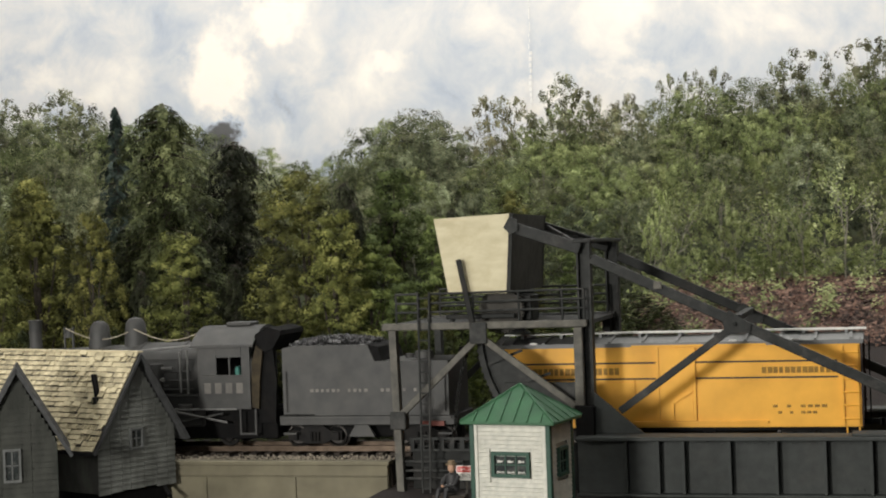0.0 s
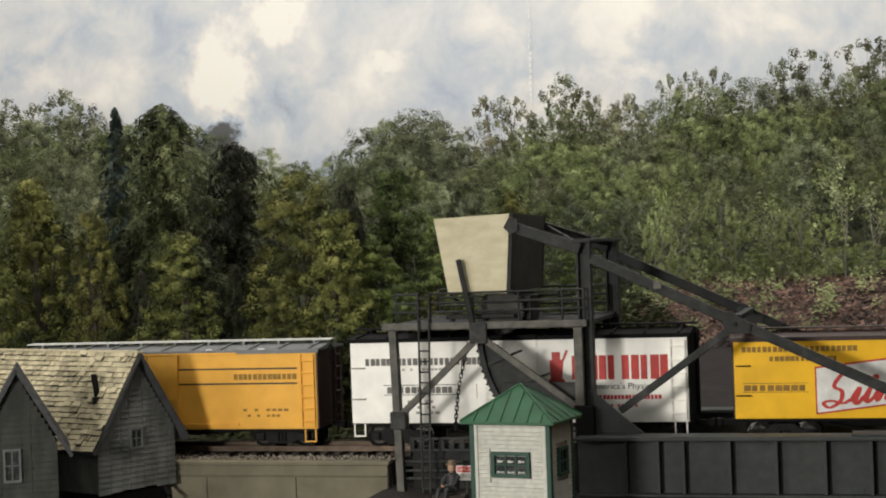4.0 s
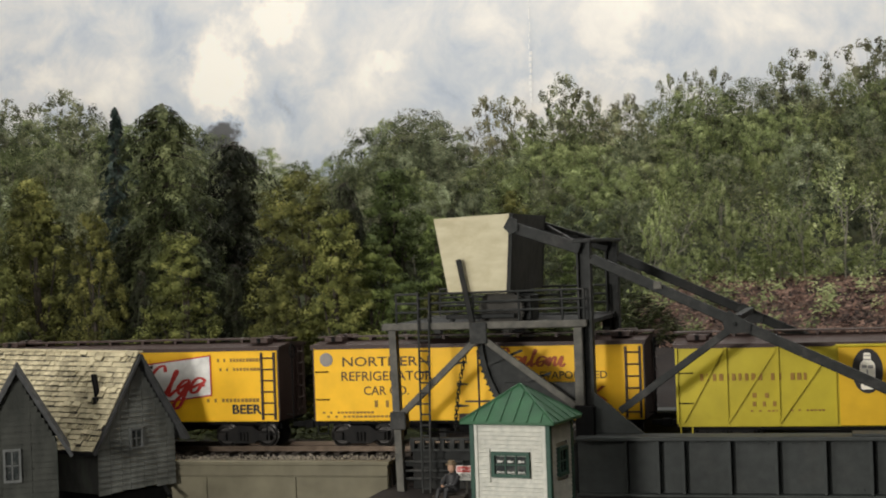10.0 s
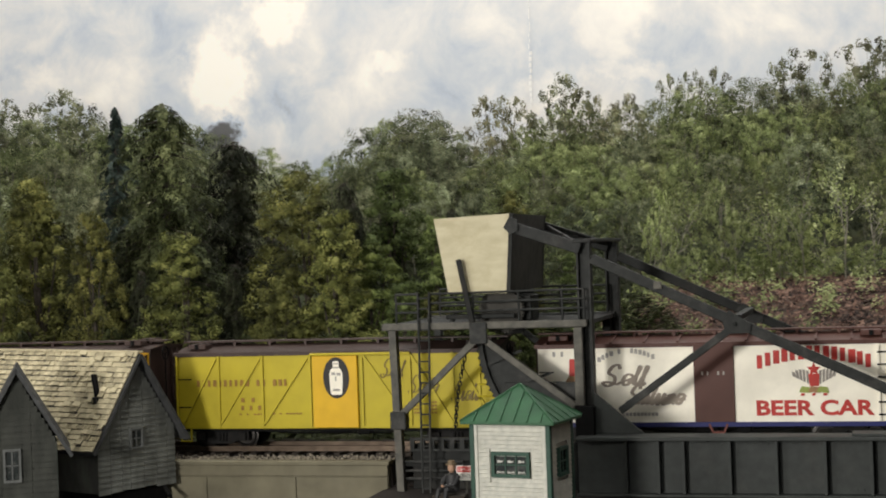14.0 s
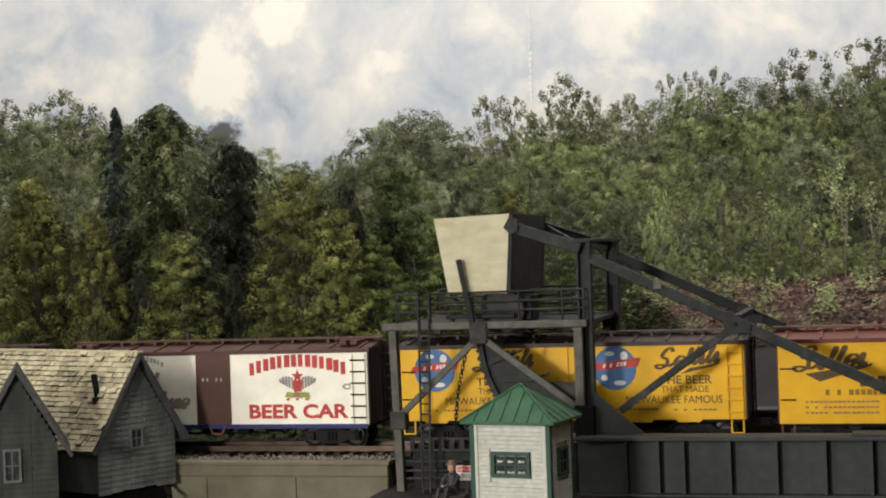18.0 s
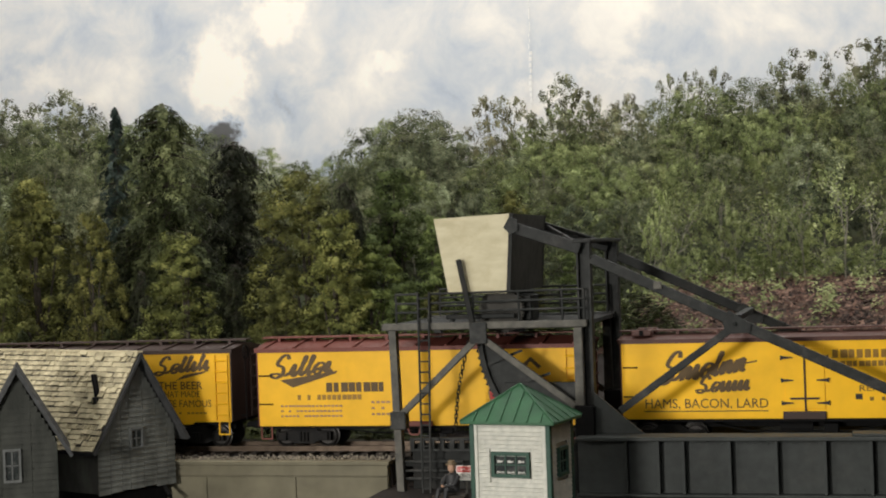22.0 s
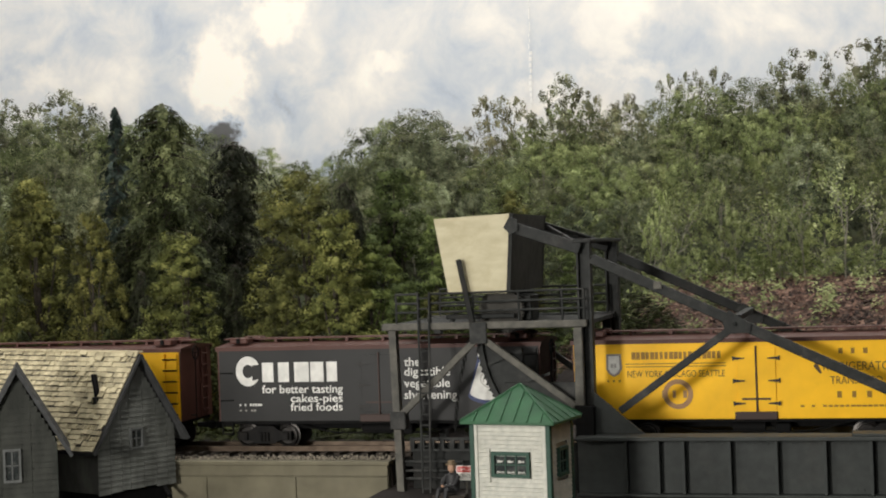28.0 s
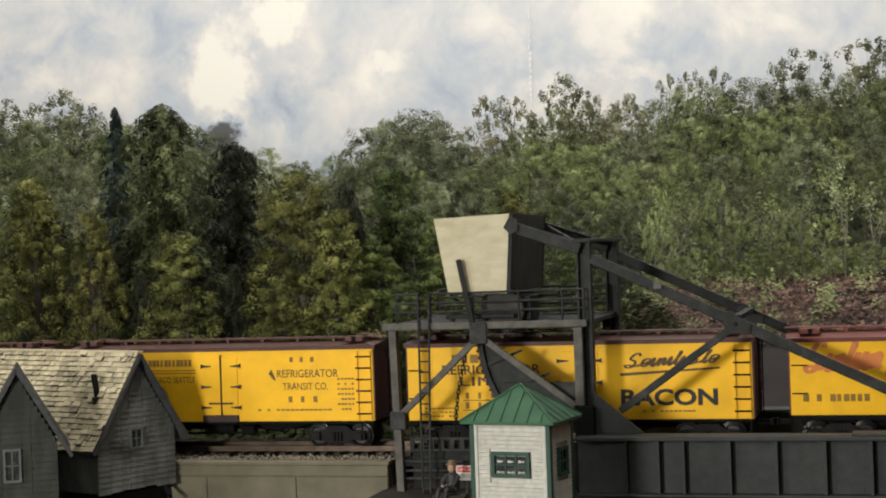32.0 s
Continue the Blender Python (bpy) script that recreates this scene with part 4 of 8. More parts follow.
def build_second_house():
    """The smaller house stands with its gable towards the yard."""
    H2 = empty("small_gabled_house", pose(-0.1322, -0.115, 1.300, 0, 0, 30), "small dark grey board house with steep gable", "house")
    W, E, Z, Ln = 0.0292, 0.0290, 0.0600, 0.034
    mid = -W / 2
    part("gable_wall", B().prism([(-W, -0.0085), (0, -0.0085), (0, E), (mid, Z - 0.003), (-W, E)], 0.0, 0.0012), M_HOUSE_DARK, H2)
    rnd = random.Random(17)
    z = -0.0084
    while z < Z - 0.0065:
        z1 = z + 0.0024
        k = max(0.0, (z - E) / (Z - 0.004 - E)) * W / 2
        for c0, c1 in ((-W, -0.0212), (-0.0212, -0.0098), (-0.0098, 0.0)):
            p, q, d = max(c0, -W + k) + 0.00008, min(c1, -k) - 0.00008, rnd.uniform(0, 0.00015)
            if q - p > 0.0006:
                v = [(p, -0.0007 - d, z), (q, -0.0007 - d, z), (q, -0.0002 - d, z1), (p, -0.0002 - d, z1), (p, 0.0, z), (q, 0.0, z), (q, 0.0, z1), (p, 0.0, z1)]
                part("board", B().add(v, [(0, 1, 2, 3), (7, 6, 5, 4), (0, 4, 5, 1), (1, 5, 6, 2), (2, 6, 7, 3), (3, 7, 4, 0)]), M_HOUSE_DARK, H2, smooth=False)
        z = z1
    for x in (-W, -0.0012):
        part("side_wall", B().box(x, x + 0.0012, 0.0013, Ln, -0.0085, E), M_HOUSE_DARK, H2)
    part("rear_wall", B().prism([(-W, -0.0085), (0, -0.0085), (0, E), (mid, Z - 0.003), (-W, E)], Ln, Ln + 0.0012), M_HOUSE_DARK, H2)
    window_unit(H2, pose(-0.0197, -0.0012, 0.0162), 0.0050, 0.0112, 2, 2, M_WINDOW_TRIM, M_GLASS, 0.0009)
    for s in (-1, 1):
        ex, ez = mid + s * (W / 2 + 0.0054), E - 0.0036
        part("roof_slope", B().prism([(ex, ez), (mid, Z), (mid, Z - 0.0014), (ex, ez - 0.0014)] if s > 0 else [(mid, Z), (ex, ez), (ex, ez - 0.0014), (mid, Z - 0.0014)], -0.0030, Ln + 0.003), M_HOUSE_TRIM, H2)
        part("barge_board", B().beam((ex, -0.0034, ez - 0.0010), (mid, -0.0034, Z - 0.0010), 0.0007, 0.0014), M_HOUSE_TRIM, H2, "dark grey barge board")


# ---------------------------------------------------------------- trees
def foliage(name, dark, mid, light, warm=None, scale=40.0, vary=0.30, thin=0.0):
    m = bpy.data.materials.new(name)
    m.use_nodes = True
    nt = m.node_tree
    L, N = nt.links.new, nt.nodes.new
    bs = nt.nodes["Principled BSDF"]
    bs.inputs["Roughness"].default_value, bs.inputs["Specular IOR Level"].default_value = 0.75, 0.15
    geo = N("ShaderNodeNewGeometry")
    tc = N("ShaderNodeTexCoord")
    n = N("ShaderNodeTexNoise")
    n.inputs["Scale"].default_value, n.inputs["Detail"].default_value = scale, 3
    oi = N("ShaderNodeObjectInfo")
    ad = N("ShaderNodeVectorMath")
    L(tc.outputs["Object"], ad.inputs[0])
    L(oi.outputs["Location"], ad.inputs[1])
    L(ad.outputs[0], n.inputs["Vector"])
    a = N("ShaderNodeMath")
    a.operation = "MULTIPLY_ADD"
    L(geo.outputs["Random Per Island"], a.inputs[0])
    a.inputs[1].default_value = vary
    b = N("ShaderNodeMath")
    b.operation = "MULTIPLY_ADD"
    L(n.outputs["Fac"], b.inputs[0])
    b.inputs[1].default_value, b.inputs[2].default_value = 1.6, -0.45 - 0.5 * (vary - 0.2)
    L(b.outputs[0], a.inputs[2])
    # near-black stop puts shade between the leaf clumps into the colour
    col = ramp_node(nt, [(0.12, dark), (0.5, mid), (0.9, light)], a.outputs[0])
    mx = N("ShaderNodeMix")
    mx.data_type = "RGBA"
    mr = N("ShaderNodeMapRange")
    mr.inputs["From Min"].default_value, mr.inputs["To Max"].default_value = 0.35, 0.75
    L(oi.outputs["Random"], mr.inputs["Value"])
    L(mr.outputs[0], mx.inputs["Factor"])
    L(col, mx.inputs["A"])
    mu = N("ShaderNodeMix")
    mu.data_type, mu.blend_type = "RGBA", "MULTIPLY"
    mu.inputs["Factor"].default_value = 1.0
    L(col, mu.inputs["A"])
    mu.inputs["B"].default_value = (*(warm or (1.0, 0.85, 0.8)), 1)
    L(mu.outputs["Result"], mx.inputs["B"])
    hv = N("ShaderNodeHueSaturation")
    vr = N("ShaderNodeMapRange")
    vr.inputs["To Min"].default_value, vr.inputs["To Max"].default_value = 0.62, 1.25
    frac = N("ShaderNodeMath")
    frac.operation = "FRACT"
    mul = N("ShaderNodeMath")
    mul.operation = "MULTIPLY"
    mul.inputs[1].default_value = 7.31
    L(oi.outputs["Random"], mul.inputs[0])
    L(mul.outputs[0], frac.inputs[0])
    L(frac.outputs[0], vr.inputs["Value"])
    L(vr.outputs[0], hv.inputs["Value"])
    L(mx.outputs["Result"], hv.inputs["Color"])
    L(hv.outputs[0], bs.inputs["Base Color"])
    if thin:
        tr, ms = N("ShaderNodeBsdfTranslucent"), N("ShaderNodeMixShader")
        L(hv.outputs[0], tr.inputs["Color"])
        ms.inputs[0].default_value = thin
        L(bs.outputs[0], ms.inputs[1])
        L(tr.outputs[0], ms.inputs[2])
        L(ms.outputs[0], nt.nodes["Material Output"].inputs["Surface"])
    return m


def leaves_mesh(name, pts, out, size, mat, rs, aspect=0.6, flat=0.5, along=None, loose=0.32):
    """Small pointed leaves at pts (n, 3), facing roughly along out with random tilt; along, where given, is the way they point."""
    n = len(pts)
    nor = out * flat * 2.4 + rs.normal(size=(n, 3)) * loose
    nor /= np.linalg.norm(nor, axis=1)[:, None] + 1e-9
    way = rs.normal(size=(n, 3)) if along is None else along + rs.normal(size=(n, 3)) * 0.3
    u = way - nor * (way * nor).sum(1)[:, None]
    u /= np.linalg.norm(u, axis=1)[:, None] + 1e-9
    v = np.cross(nor, u)
    s = (size * rs.uniform(0.6, 1.35, size=n))[:, None]
    vs = np.stack([pts - u * s - v * s * aspect, pts - u * s * 0.8 + v * s * aspect, pts + u * s], 1).reshape(-1, 3)
    me = bpy.data.meshes.new(name)
    me.vertices.add(3 * n)
    me.vertices.foreach_set("co", vs.astype(np.float32).ravel())
    me.loops.add(3 * n)
    me.loops.foreach_set("vertex_index", np.arange(3 * n, dtype=np.int32))
    me.polygons.add(n)
    me.polygons.foreach_set("loop_start", np.arange(0, 3 * n, 3, dtype=np.int32))
    me.update(calc_edges=True)
    me.materials.append(mat)
    return me


def broadleaf(label, mat, bark, seed, clumps=60, per=200, rx=0.33, leaf=0.008, z0=0.10, cr=(0.05, 0.09), group="", trunk_r=0.016, cone=False, lumps=6, flat=0.8):
    """A tree one unit high: bent trunk, limbs to the clumps, and a crown of clumps, each made of smaller lumps of leaves."""
    rs = np.random.RandomState(seed)
    T = empty("tree", pose(0, 0, 0), label, "tree", group)
    cs = []
    for i in range(clumps):
        h = ((i + rs.uniform()) / clumps) ** (1.3 if cone else 1.0)
        z = z0 + (0.95 - z0) * h
        if cone:
            R = rx * (0.05 + 0.95 * (1 - h) ** 0.75) * min(1.0, 0.85 + 2.0 * h)
        else:
            R = rx * (math.sin(math.pi * min(0.12 + 0.86 * h, 1)) ** 0.7 * (1 - 0.25 * h) + 0.04)
        a, q = i * 2.39996 + rs.uniform(-0.5, 0.5), rs.uniform(0.25, 1) ** 0.45
        q *= 1.25 if rs.uniform() < 0.12 else 1.0
        cs.append((R * q * math.cos(a), R * q * math.sin(a), z + rs.uniform(-0.02, 0.02), rs.uniform(*cr) * (1.0 - 0.35 * h if cone else 1.0)))
    P, O = [], []
    n = max(4, per // lumps)
    for x, y, z, r in cs:
        c = np.array([x, y, z])
        out = np.array([x, y, 0.0]) / (math.hypot(x, y) + 1e-6) * 0.7 + [0, 0, 0.35]
        for _ in range(lumps):
            d1 = rs.normal(size=3) * [1, 1, 0.7] + out
            d1 /= np.linalg.norm(d1)
            d2 = rs.normal(size=(n, 3)) + d1 * 0.6
            d2 /= np.linalg.norm(d2, axis=1)[:, None]
            rr = r * rs.uniform(0.30, 0.55)
            P.append(c + d1 * r * rs.uniform(0.45, 0.95) * np.array([1.1, 1.1, 0.95]) + d2 * rr * rs.uniform(0.6, 1.1, size=(n, 1)) * [1.1, 1.1, 0.95])
            O.append(d2 * 0.75 + d1 * 0.35 + [0, 0, 0.20])
    P, O = np.concatenate(P), np.concatenate(O)
    b = B()
    pts = [Vector((0.02 * math.sin(3 * t + seed), 0.02 * math.cos(2 * t + seed) - 0.02, t * 0.86 - 0.03)) for t in np.linspace(0, 1, 6)]
    for i in range(5):
        b.cyl(pts[i], pts[i + 1], trunk_r * (1 - 0.17 * i), 8, trunk_r * (1 - 0.17 * (i + 1)))
    for x, y, z, r in cs[:: max(1, clumps // 14)]:
        s = pts[min(4, max(1, int(z * 4)))]
        s = s + (pts[0] - s) * 0.15
        e = Vector((x, y, z))
        mdl = s.lerp(e, 0.5) + Vector((0, 0, -0.03))
        b.cyl(s, mdl, trunk_r * 0.42, 6, trunk_r * 0.28)
        b.cyl(mdl, e, trunk_r * 0.28, 6, trunk_r * 0.10)
    part("trunk", b, bark, T)
    ob = new("crown", leaves_mesh("crown", P, O, leaf, mat, rs, 0.6, flat))
    ob.parent = T
    return T


def sapling(label, mat, bark, seed, group="", leaves=900, leaf=0.020):
    """A thin pale tree one unit high, its bare forked branches showing, with a few leaves at the tips."""
    rs = np.random.RandomState(seed)
    T = empty("sapling", pose(0, 0, 0), label, "tree", group)
    b, tips = B(), []

    def grow(p, d, ln, r, depth):
        e = p + d * ln
        b.cyl(p, e, r, 5, r * 0.7)
        tips.append(e)
        if depth == 0:
            return
        for _ in range(3 if depth > 1 else 2):
            q = d + Vector(rs.normal(size=3) * [0.55, 0.55, 0.30]) + Vector((0, 0, 0.15))
            grow(e if rs.uniform() < 0.6 else p + d * ln * 0.6, q.normalized(), ln * rs.uniform(0.55, 0.8), r * 0.62, depth - 1)

    grow(Vector((0, 0, -0.02)), Vector((rs.uniform(-0.1, 0.1), 0, 1)).normalized(), 0.30, 0.0055, 4)
    top = max(t.z for t in tips)
    k = 1.0 / top
    b.v = [(x * k, y * k, z * k) for x, y, z in b.v]
    part("trunk", b, bark, T)
    tp = np.array([list(t) for t in tips[1:]]) * k
    P = tp[rs.randint(0, len(tp), leaves)] + rs.normal(size=(leaves, 3)) * 0.035
    O = np.tile(np.array([0, 0, 0.6]), (leaves, 1)) + rs.normal(size=(leaves, 3)) * 0.5
    ob = new("crown", leaves_mesh("crown", P, O, leaf, mat, rs))
    ob.parent = T
    return T


def conifer(label, mat, seed, levels=24, arms=9, tufts=12, rx=0.17, droop=0.5, leaf=0.022, shape=0.75, group="", top=0.06, hang=0.3, ragged=0.25):
    rs = np.random.RandomState(seed)
    T = empty("conifer", pose(0, 0, 0), label, "tree", group)
    P, O, W = [], [], []
    b = B().cyl((0, 0, -0.03), (0, 0, 0.93), 0.016, 8, 0.002)
    for i in range(levels):
        for j in range(arms):
            h = 0.05 + 0.91 * (i + rs.uniform(-0.4, 0.4)) / levels
            R = rx * ((1 - h) ** shape * (1 - top) + top) * min(1.0, (1.0 - h) * 9.0 + 0.12)
            a = j * math.tau / arms + rs.uniform(-0.3, 0.3) + i * 1.9
            r = R * (1.0 + rs.uniform(-1.4, 0.8) * ragged)
            e, o = np.array([math.cos(a), math.sin(a), 0.0]), np.array([-math.sin(a), math.cos(a), 0.0])
            b.cyl((0, 0, h), (e[0] * r * 0.6, e[1] * r * 0.6, h - droop * r * 0.30), 0.0026, 4, 0.0008)
            # one spray: a drooping spine, side twigs that narrow to the tip, and hanging needles
            n = max(8, int(tufts * (0.35 + 0.65 * r / rx)))
            t = rs.uniform(0.12, 1.0, size=(n, 1)) ** 0.75
            sd = rs.uniform(-1, 1, size=(n, 1))
            low = rs.uniform(0, 1, size=(n, 1)) ** 1.5
            P.append(e * r * t + o * sd * r * 0.34 * (1.12 - t) + np.array([0, 0, 1]) * (h - droop * r * t ** 1.7 - low * leaf * (2.0 + 5.0 * hang) - np.abs(sd) * leaf) + rs.normal(size=(n, 3)) * leaf * 0.25)
            O.append(e * 0.8 + np.array([0, 0, 1]) * (0.7 - 0.9 * low))
            W.append(e * (1 - hang) + o * sd * 0.5 - np.array([0, 0, 1]) * (0.25 + 1.1 * hang * low + 0.4 * t))
    part("trunk", b, M_TRUNK, T)
    ob = new("crown", leaves_mesh("crown", np.concatenate(P), np.concatenate(O), leaf, mat, rs, 0.32, 0.7, np.concatenate(W)))
    ob.parent = T
    return T


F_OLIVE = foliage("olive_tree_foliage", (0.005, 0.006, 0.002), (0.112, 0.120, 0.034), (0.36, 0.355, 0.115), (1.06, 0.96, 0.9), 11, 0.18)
# halved leaf colour stands for the shade low down behind the track
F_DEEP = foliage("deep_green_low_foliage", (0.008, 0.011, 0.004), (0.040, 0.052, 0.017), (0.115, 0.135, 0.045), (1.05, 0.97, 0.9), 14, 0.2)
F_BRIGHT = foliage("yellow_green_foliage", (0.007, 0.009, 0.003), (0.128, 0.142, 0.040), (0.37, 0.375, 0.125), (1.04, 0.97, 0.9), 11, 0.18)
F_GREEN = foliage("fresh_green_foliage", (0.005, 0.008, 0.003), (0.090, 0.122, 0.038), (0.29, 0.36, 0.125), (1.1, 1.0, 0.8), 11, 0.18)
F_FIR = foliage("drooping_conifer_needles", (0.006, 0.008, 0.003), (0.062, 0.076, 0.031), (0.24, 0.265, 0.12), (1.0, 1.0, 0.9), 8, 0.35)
F_SPRUCE = foliage("blue_spruce_needles", (0.010, 0.018, 0.016), (0.048, 0.070, 0.058), (0.12, 0.155, 0.13), (1.0, 1.0, 1.0), 9, 0.4)
F_FOREST = foliage("hillside_foliage", (0.026, 0.034, 0.016), (0.240, 0.288, 0.120), (0.58, 0.64, 0.31), (1.0, 0.92, 0.94), 8, 0.20, 0.22)
F_FOREST2 = foliage("grey_green_hillside_foliage", (0.030, 0.038, 0.022), (0.235, 0.268, 0.155), (0.53, 0.57, 0.36), (1.05, 0.93, 0.93), 8, 0.20, 0.22)
F_SHRUB = foliage("light_green_shrub_foliage", (0.03, 0.042, 0.015), (0.40, 0.475, 0.195), (0.84, 0.88, 0.50), (1.0, 0.95, 0.95), 8, 0.3, 0.3)
F_DARK_SHADE = foliage("black_green_needles", (0.006, 0.008, 0.004), (0.030, 0.035, 0.018), (0.080, 0.085, 0.045), (1.0, 1.0, 1.0), 8)
F_TWIG = foliage("sparse_brown_green_foliage", (0.04, 0.043, 0.026), (0.155, 0.165, 0.092), (0.33, 0.34, 0.20), (1.1, 0.9, 0.85), 6)
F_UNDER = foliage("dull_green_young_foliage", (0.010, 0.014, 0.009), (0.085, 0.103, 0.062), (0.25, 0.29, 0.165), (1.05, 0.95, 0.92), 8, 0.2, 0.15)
M_BIRCH = surface("pale_sapling_bark", (0.48, 0.45, 0.39), (0.26, 0.24, 0.20), 90, 0.8, 0.0, 0.2, 400, 0.3)


def build_trees():
    rnd = random.Random(21)
    g1, g2 = "trees behind the track", "trees on the wooded hill"
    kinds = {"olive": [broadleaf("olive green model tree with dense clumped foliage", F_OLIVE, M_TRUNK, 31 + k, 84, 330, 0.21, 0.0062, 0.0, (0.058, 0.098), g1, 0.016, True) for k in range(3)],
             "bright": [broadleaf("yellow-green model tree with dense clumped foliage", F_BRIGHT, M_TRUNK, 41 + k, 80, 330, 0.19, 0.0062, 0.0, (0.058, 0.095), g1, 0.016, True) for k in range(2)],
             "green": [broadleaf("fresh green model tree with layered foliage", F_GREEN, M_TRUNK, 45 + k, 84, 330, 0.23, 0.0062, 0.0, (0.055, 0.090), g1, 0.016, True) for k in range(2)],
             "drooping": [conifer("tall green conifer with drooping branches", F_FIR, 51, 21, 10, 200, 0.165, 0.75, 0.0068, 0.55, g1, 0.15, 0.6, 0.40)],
             "darkfir": [conifer("very dark conifer among lighter trees", F_DARK_SHADE, 52, 22, 10, 100, 0.19, 0.5, 0.0090, 0.45, g1, 0.2, 0.3, 0.4)],
             # near-black trees put in for the shade between the lighter ones
             "dark": [conifer("near-black conifer standing for shade between the model trees", F_DARK_SHADE, 54, 22, 10, 70, 0.22, 0.6, 0.0100, 0.4, g1)],
             "spruce": [conifer("slender blue-green model spruce tree", F_SPRUCE, 53, 28, 8, 110, 0.095, 0.55, 0.0062, 0.7, g1, 0.04, 0.25, 0.45)]}
    kinds["low"] = [broadleaf("low bush behind the track, darkened as shade", F_DEEP, M_TRUNK, 48 + k, 40, 220, 0.34, 0.013, 0.0, (0.10, 0.17), g1, 0.016, True) for k in range(2)]
    wide = {"low": 0.42, "olive": 0.25, "bright": 0.23, "green": 0.27, "drooping": 0.174, "darkfir": 0.213, "spruce": 0.095, "dark": 0.246}
    used = set()

    def put(src, m):
        if src.name not in used:
            used.add(src.name)
            src.matrix_basis = m
        else:
            copy_thing(src, pose(0, 0, 0)).matrix_basis = m

    # kind, x, y, height of the tip, half width; dark kinds fill shaded gaps
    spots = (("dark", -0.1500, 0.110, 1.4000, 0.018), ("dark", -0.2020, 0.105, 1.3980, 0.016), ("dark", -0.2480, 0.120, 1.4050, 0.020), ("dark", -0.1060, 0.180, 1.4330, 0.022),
             ("spruce", -0.2621, 0.200, 1.4995, 0.026), ("drooping", -0.2119, 0.160, 1.4980, 0.055), ("darkfir", -0.2029, 0.240, 1.4790, 0.046), ("olive", -0.1184, 0.120, 1.4430, 0.044),
             ("olive", -0.2265, 0.100, 1.4250, 0.025), ("olive", -0.2786, 0.130, 1.4450, 0.038), ("bright", -0.1687, 0.080, 1.4120, 0.030), ("bright", -0.0865, 0.090, 1.4200, 0.030),
             ("green", -0.0879, 0.200, 1.4480, 0.040), ("green", -0.0750, 0.120, 1.4060, 0.032), ("green", -0.0500, 0.160, 1.4200, 0.030), ("bright", -0.2807, 0.085, 1.4200, 0.026),
             ("olive", -0.0368, 0.280, 1.4330, 0.026), 
             ("green", -0.0560, 0.100, 1.3850, 0.018), ("green", -0.0200, 0.200, 1.4000, 0.026), ("olive", -0.1100, 0.075, 1.3880, 0.020),
             ("olive", -0.3350, 0.120, 1.4400, 0.034), ("olive", -0.3050, 0.170, 1.4500, 0.030), ("green", 0.0050, 0.260, 1.3980, 0.022), ("olive", -0.0350, 0.090, 1.3800, 0.016),
             ("green", -0.0150, 0.130, 1.3820, 0.020), 
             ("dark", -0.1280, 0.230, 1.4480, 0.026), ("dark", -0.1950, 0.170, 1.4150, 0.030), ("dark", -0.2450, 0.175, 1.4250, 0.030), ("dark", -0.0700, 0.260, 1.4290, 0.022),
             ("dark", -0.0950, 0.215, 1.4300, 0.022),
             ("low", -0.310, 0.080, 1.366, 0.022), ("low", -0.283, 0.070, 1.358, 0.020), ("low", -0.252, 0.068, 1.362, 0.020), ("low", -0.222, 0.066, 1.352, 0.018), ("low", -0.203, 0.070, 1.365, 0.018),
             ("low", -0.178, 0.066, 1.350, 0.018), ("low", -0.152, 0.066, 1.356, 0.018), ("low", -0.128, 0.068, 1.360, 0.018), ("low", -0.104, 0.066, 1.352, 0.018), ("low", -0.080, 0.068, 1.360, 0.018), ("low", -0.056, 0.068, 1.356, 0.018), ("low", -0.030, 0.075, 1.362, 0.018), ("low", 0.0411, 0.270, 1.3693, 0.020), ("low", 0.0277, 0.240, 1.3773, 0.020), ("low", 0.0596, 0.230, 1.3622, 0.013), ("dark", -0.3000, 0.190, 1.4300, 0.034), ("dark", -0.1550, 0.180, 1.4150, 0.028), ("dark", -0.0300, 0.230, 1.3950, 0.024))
    for kind, x, y, top, r in spots:
        z = ground_z(x, y)
        h, k = (top - z) / 0.98, r / wide[kind]
        put(rnd.choice(kinds[kind]), pose(x, y, z, 0, 0, rnd.uniform(0, 360)) @ Matrix.Diagonal((k, k, h, 1)))

    # hill trees are modelled in place of woods printed on the backdrop
    hill = [broadleaf("leafy green tree modelled for the printed hill woods", F_FOREST, M_PALE_TRUNK, 61 + k, 38, 260, 0.36, 0.0082, 0.16, (0.065, 0.125), g2, 0.009, lumps=6) for k in range(3)]
    hill += [broadleaf("grey-green tree modelled for the printed hill woods", F_FOREST2, M_PALE_TRUNK, 71 + k, 36, 260, 0.34, 0.0082, 0.22, (0.065, 0.125), g2, 0.009, lumps=6) for k in range(2)]
    thin = [broadleaf("sparse open-crowned tree on the skyline", F_TWIG, M_PALE_TRUNK, 81 + k, 20, 120, 0.34, 0.0125, 0.34, (0.055, 0.105), g2, 0.008, lumps=7) for k in range(3)]
    shrub = [broadleaf("light green shrub at the foot of the hill", F_SHRUB, M_BIRCH, 91 + k, 30, 190, 0.42, 0.014, 0.08, (0.09, 0.15), g2, 0.012) for k in range(2)]
    pale = [sapling("thin pale sapling with bare forked branches", F_SHRUB, M_BIRCH, 95 + k, g2, 520, 0.0175) for k in range(3)]
    # lower rows are darkened: the wood's shade is put into the leaf colour
    under = [broadleaf("young tree low on the hill, darkened as shade", F_UNDER, M_PALE_TRUNK, 76 + k, 32, 240, 0.36, 0.0090, 0.12, (0.065, 0.115), g2, 0.009, lumps=6) for k in range(2)]
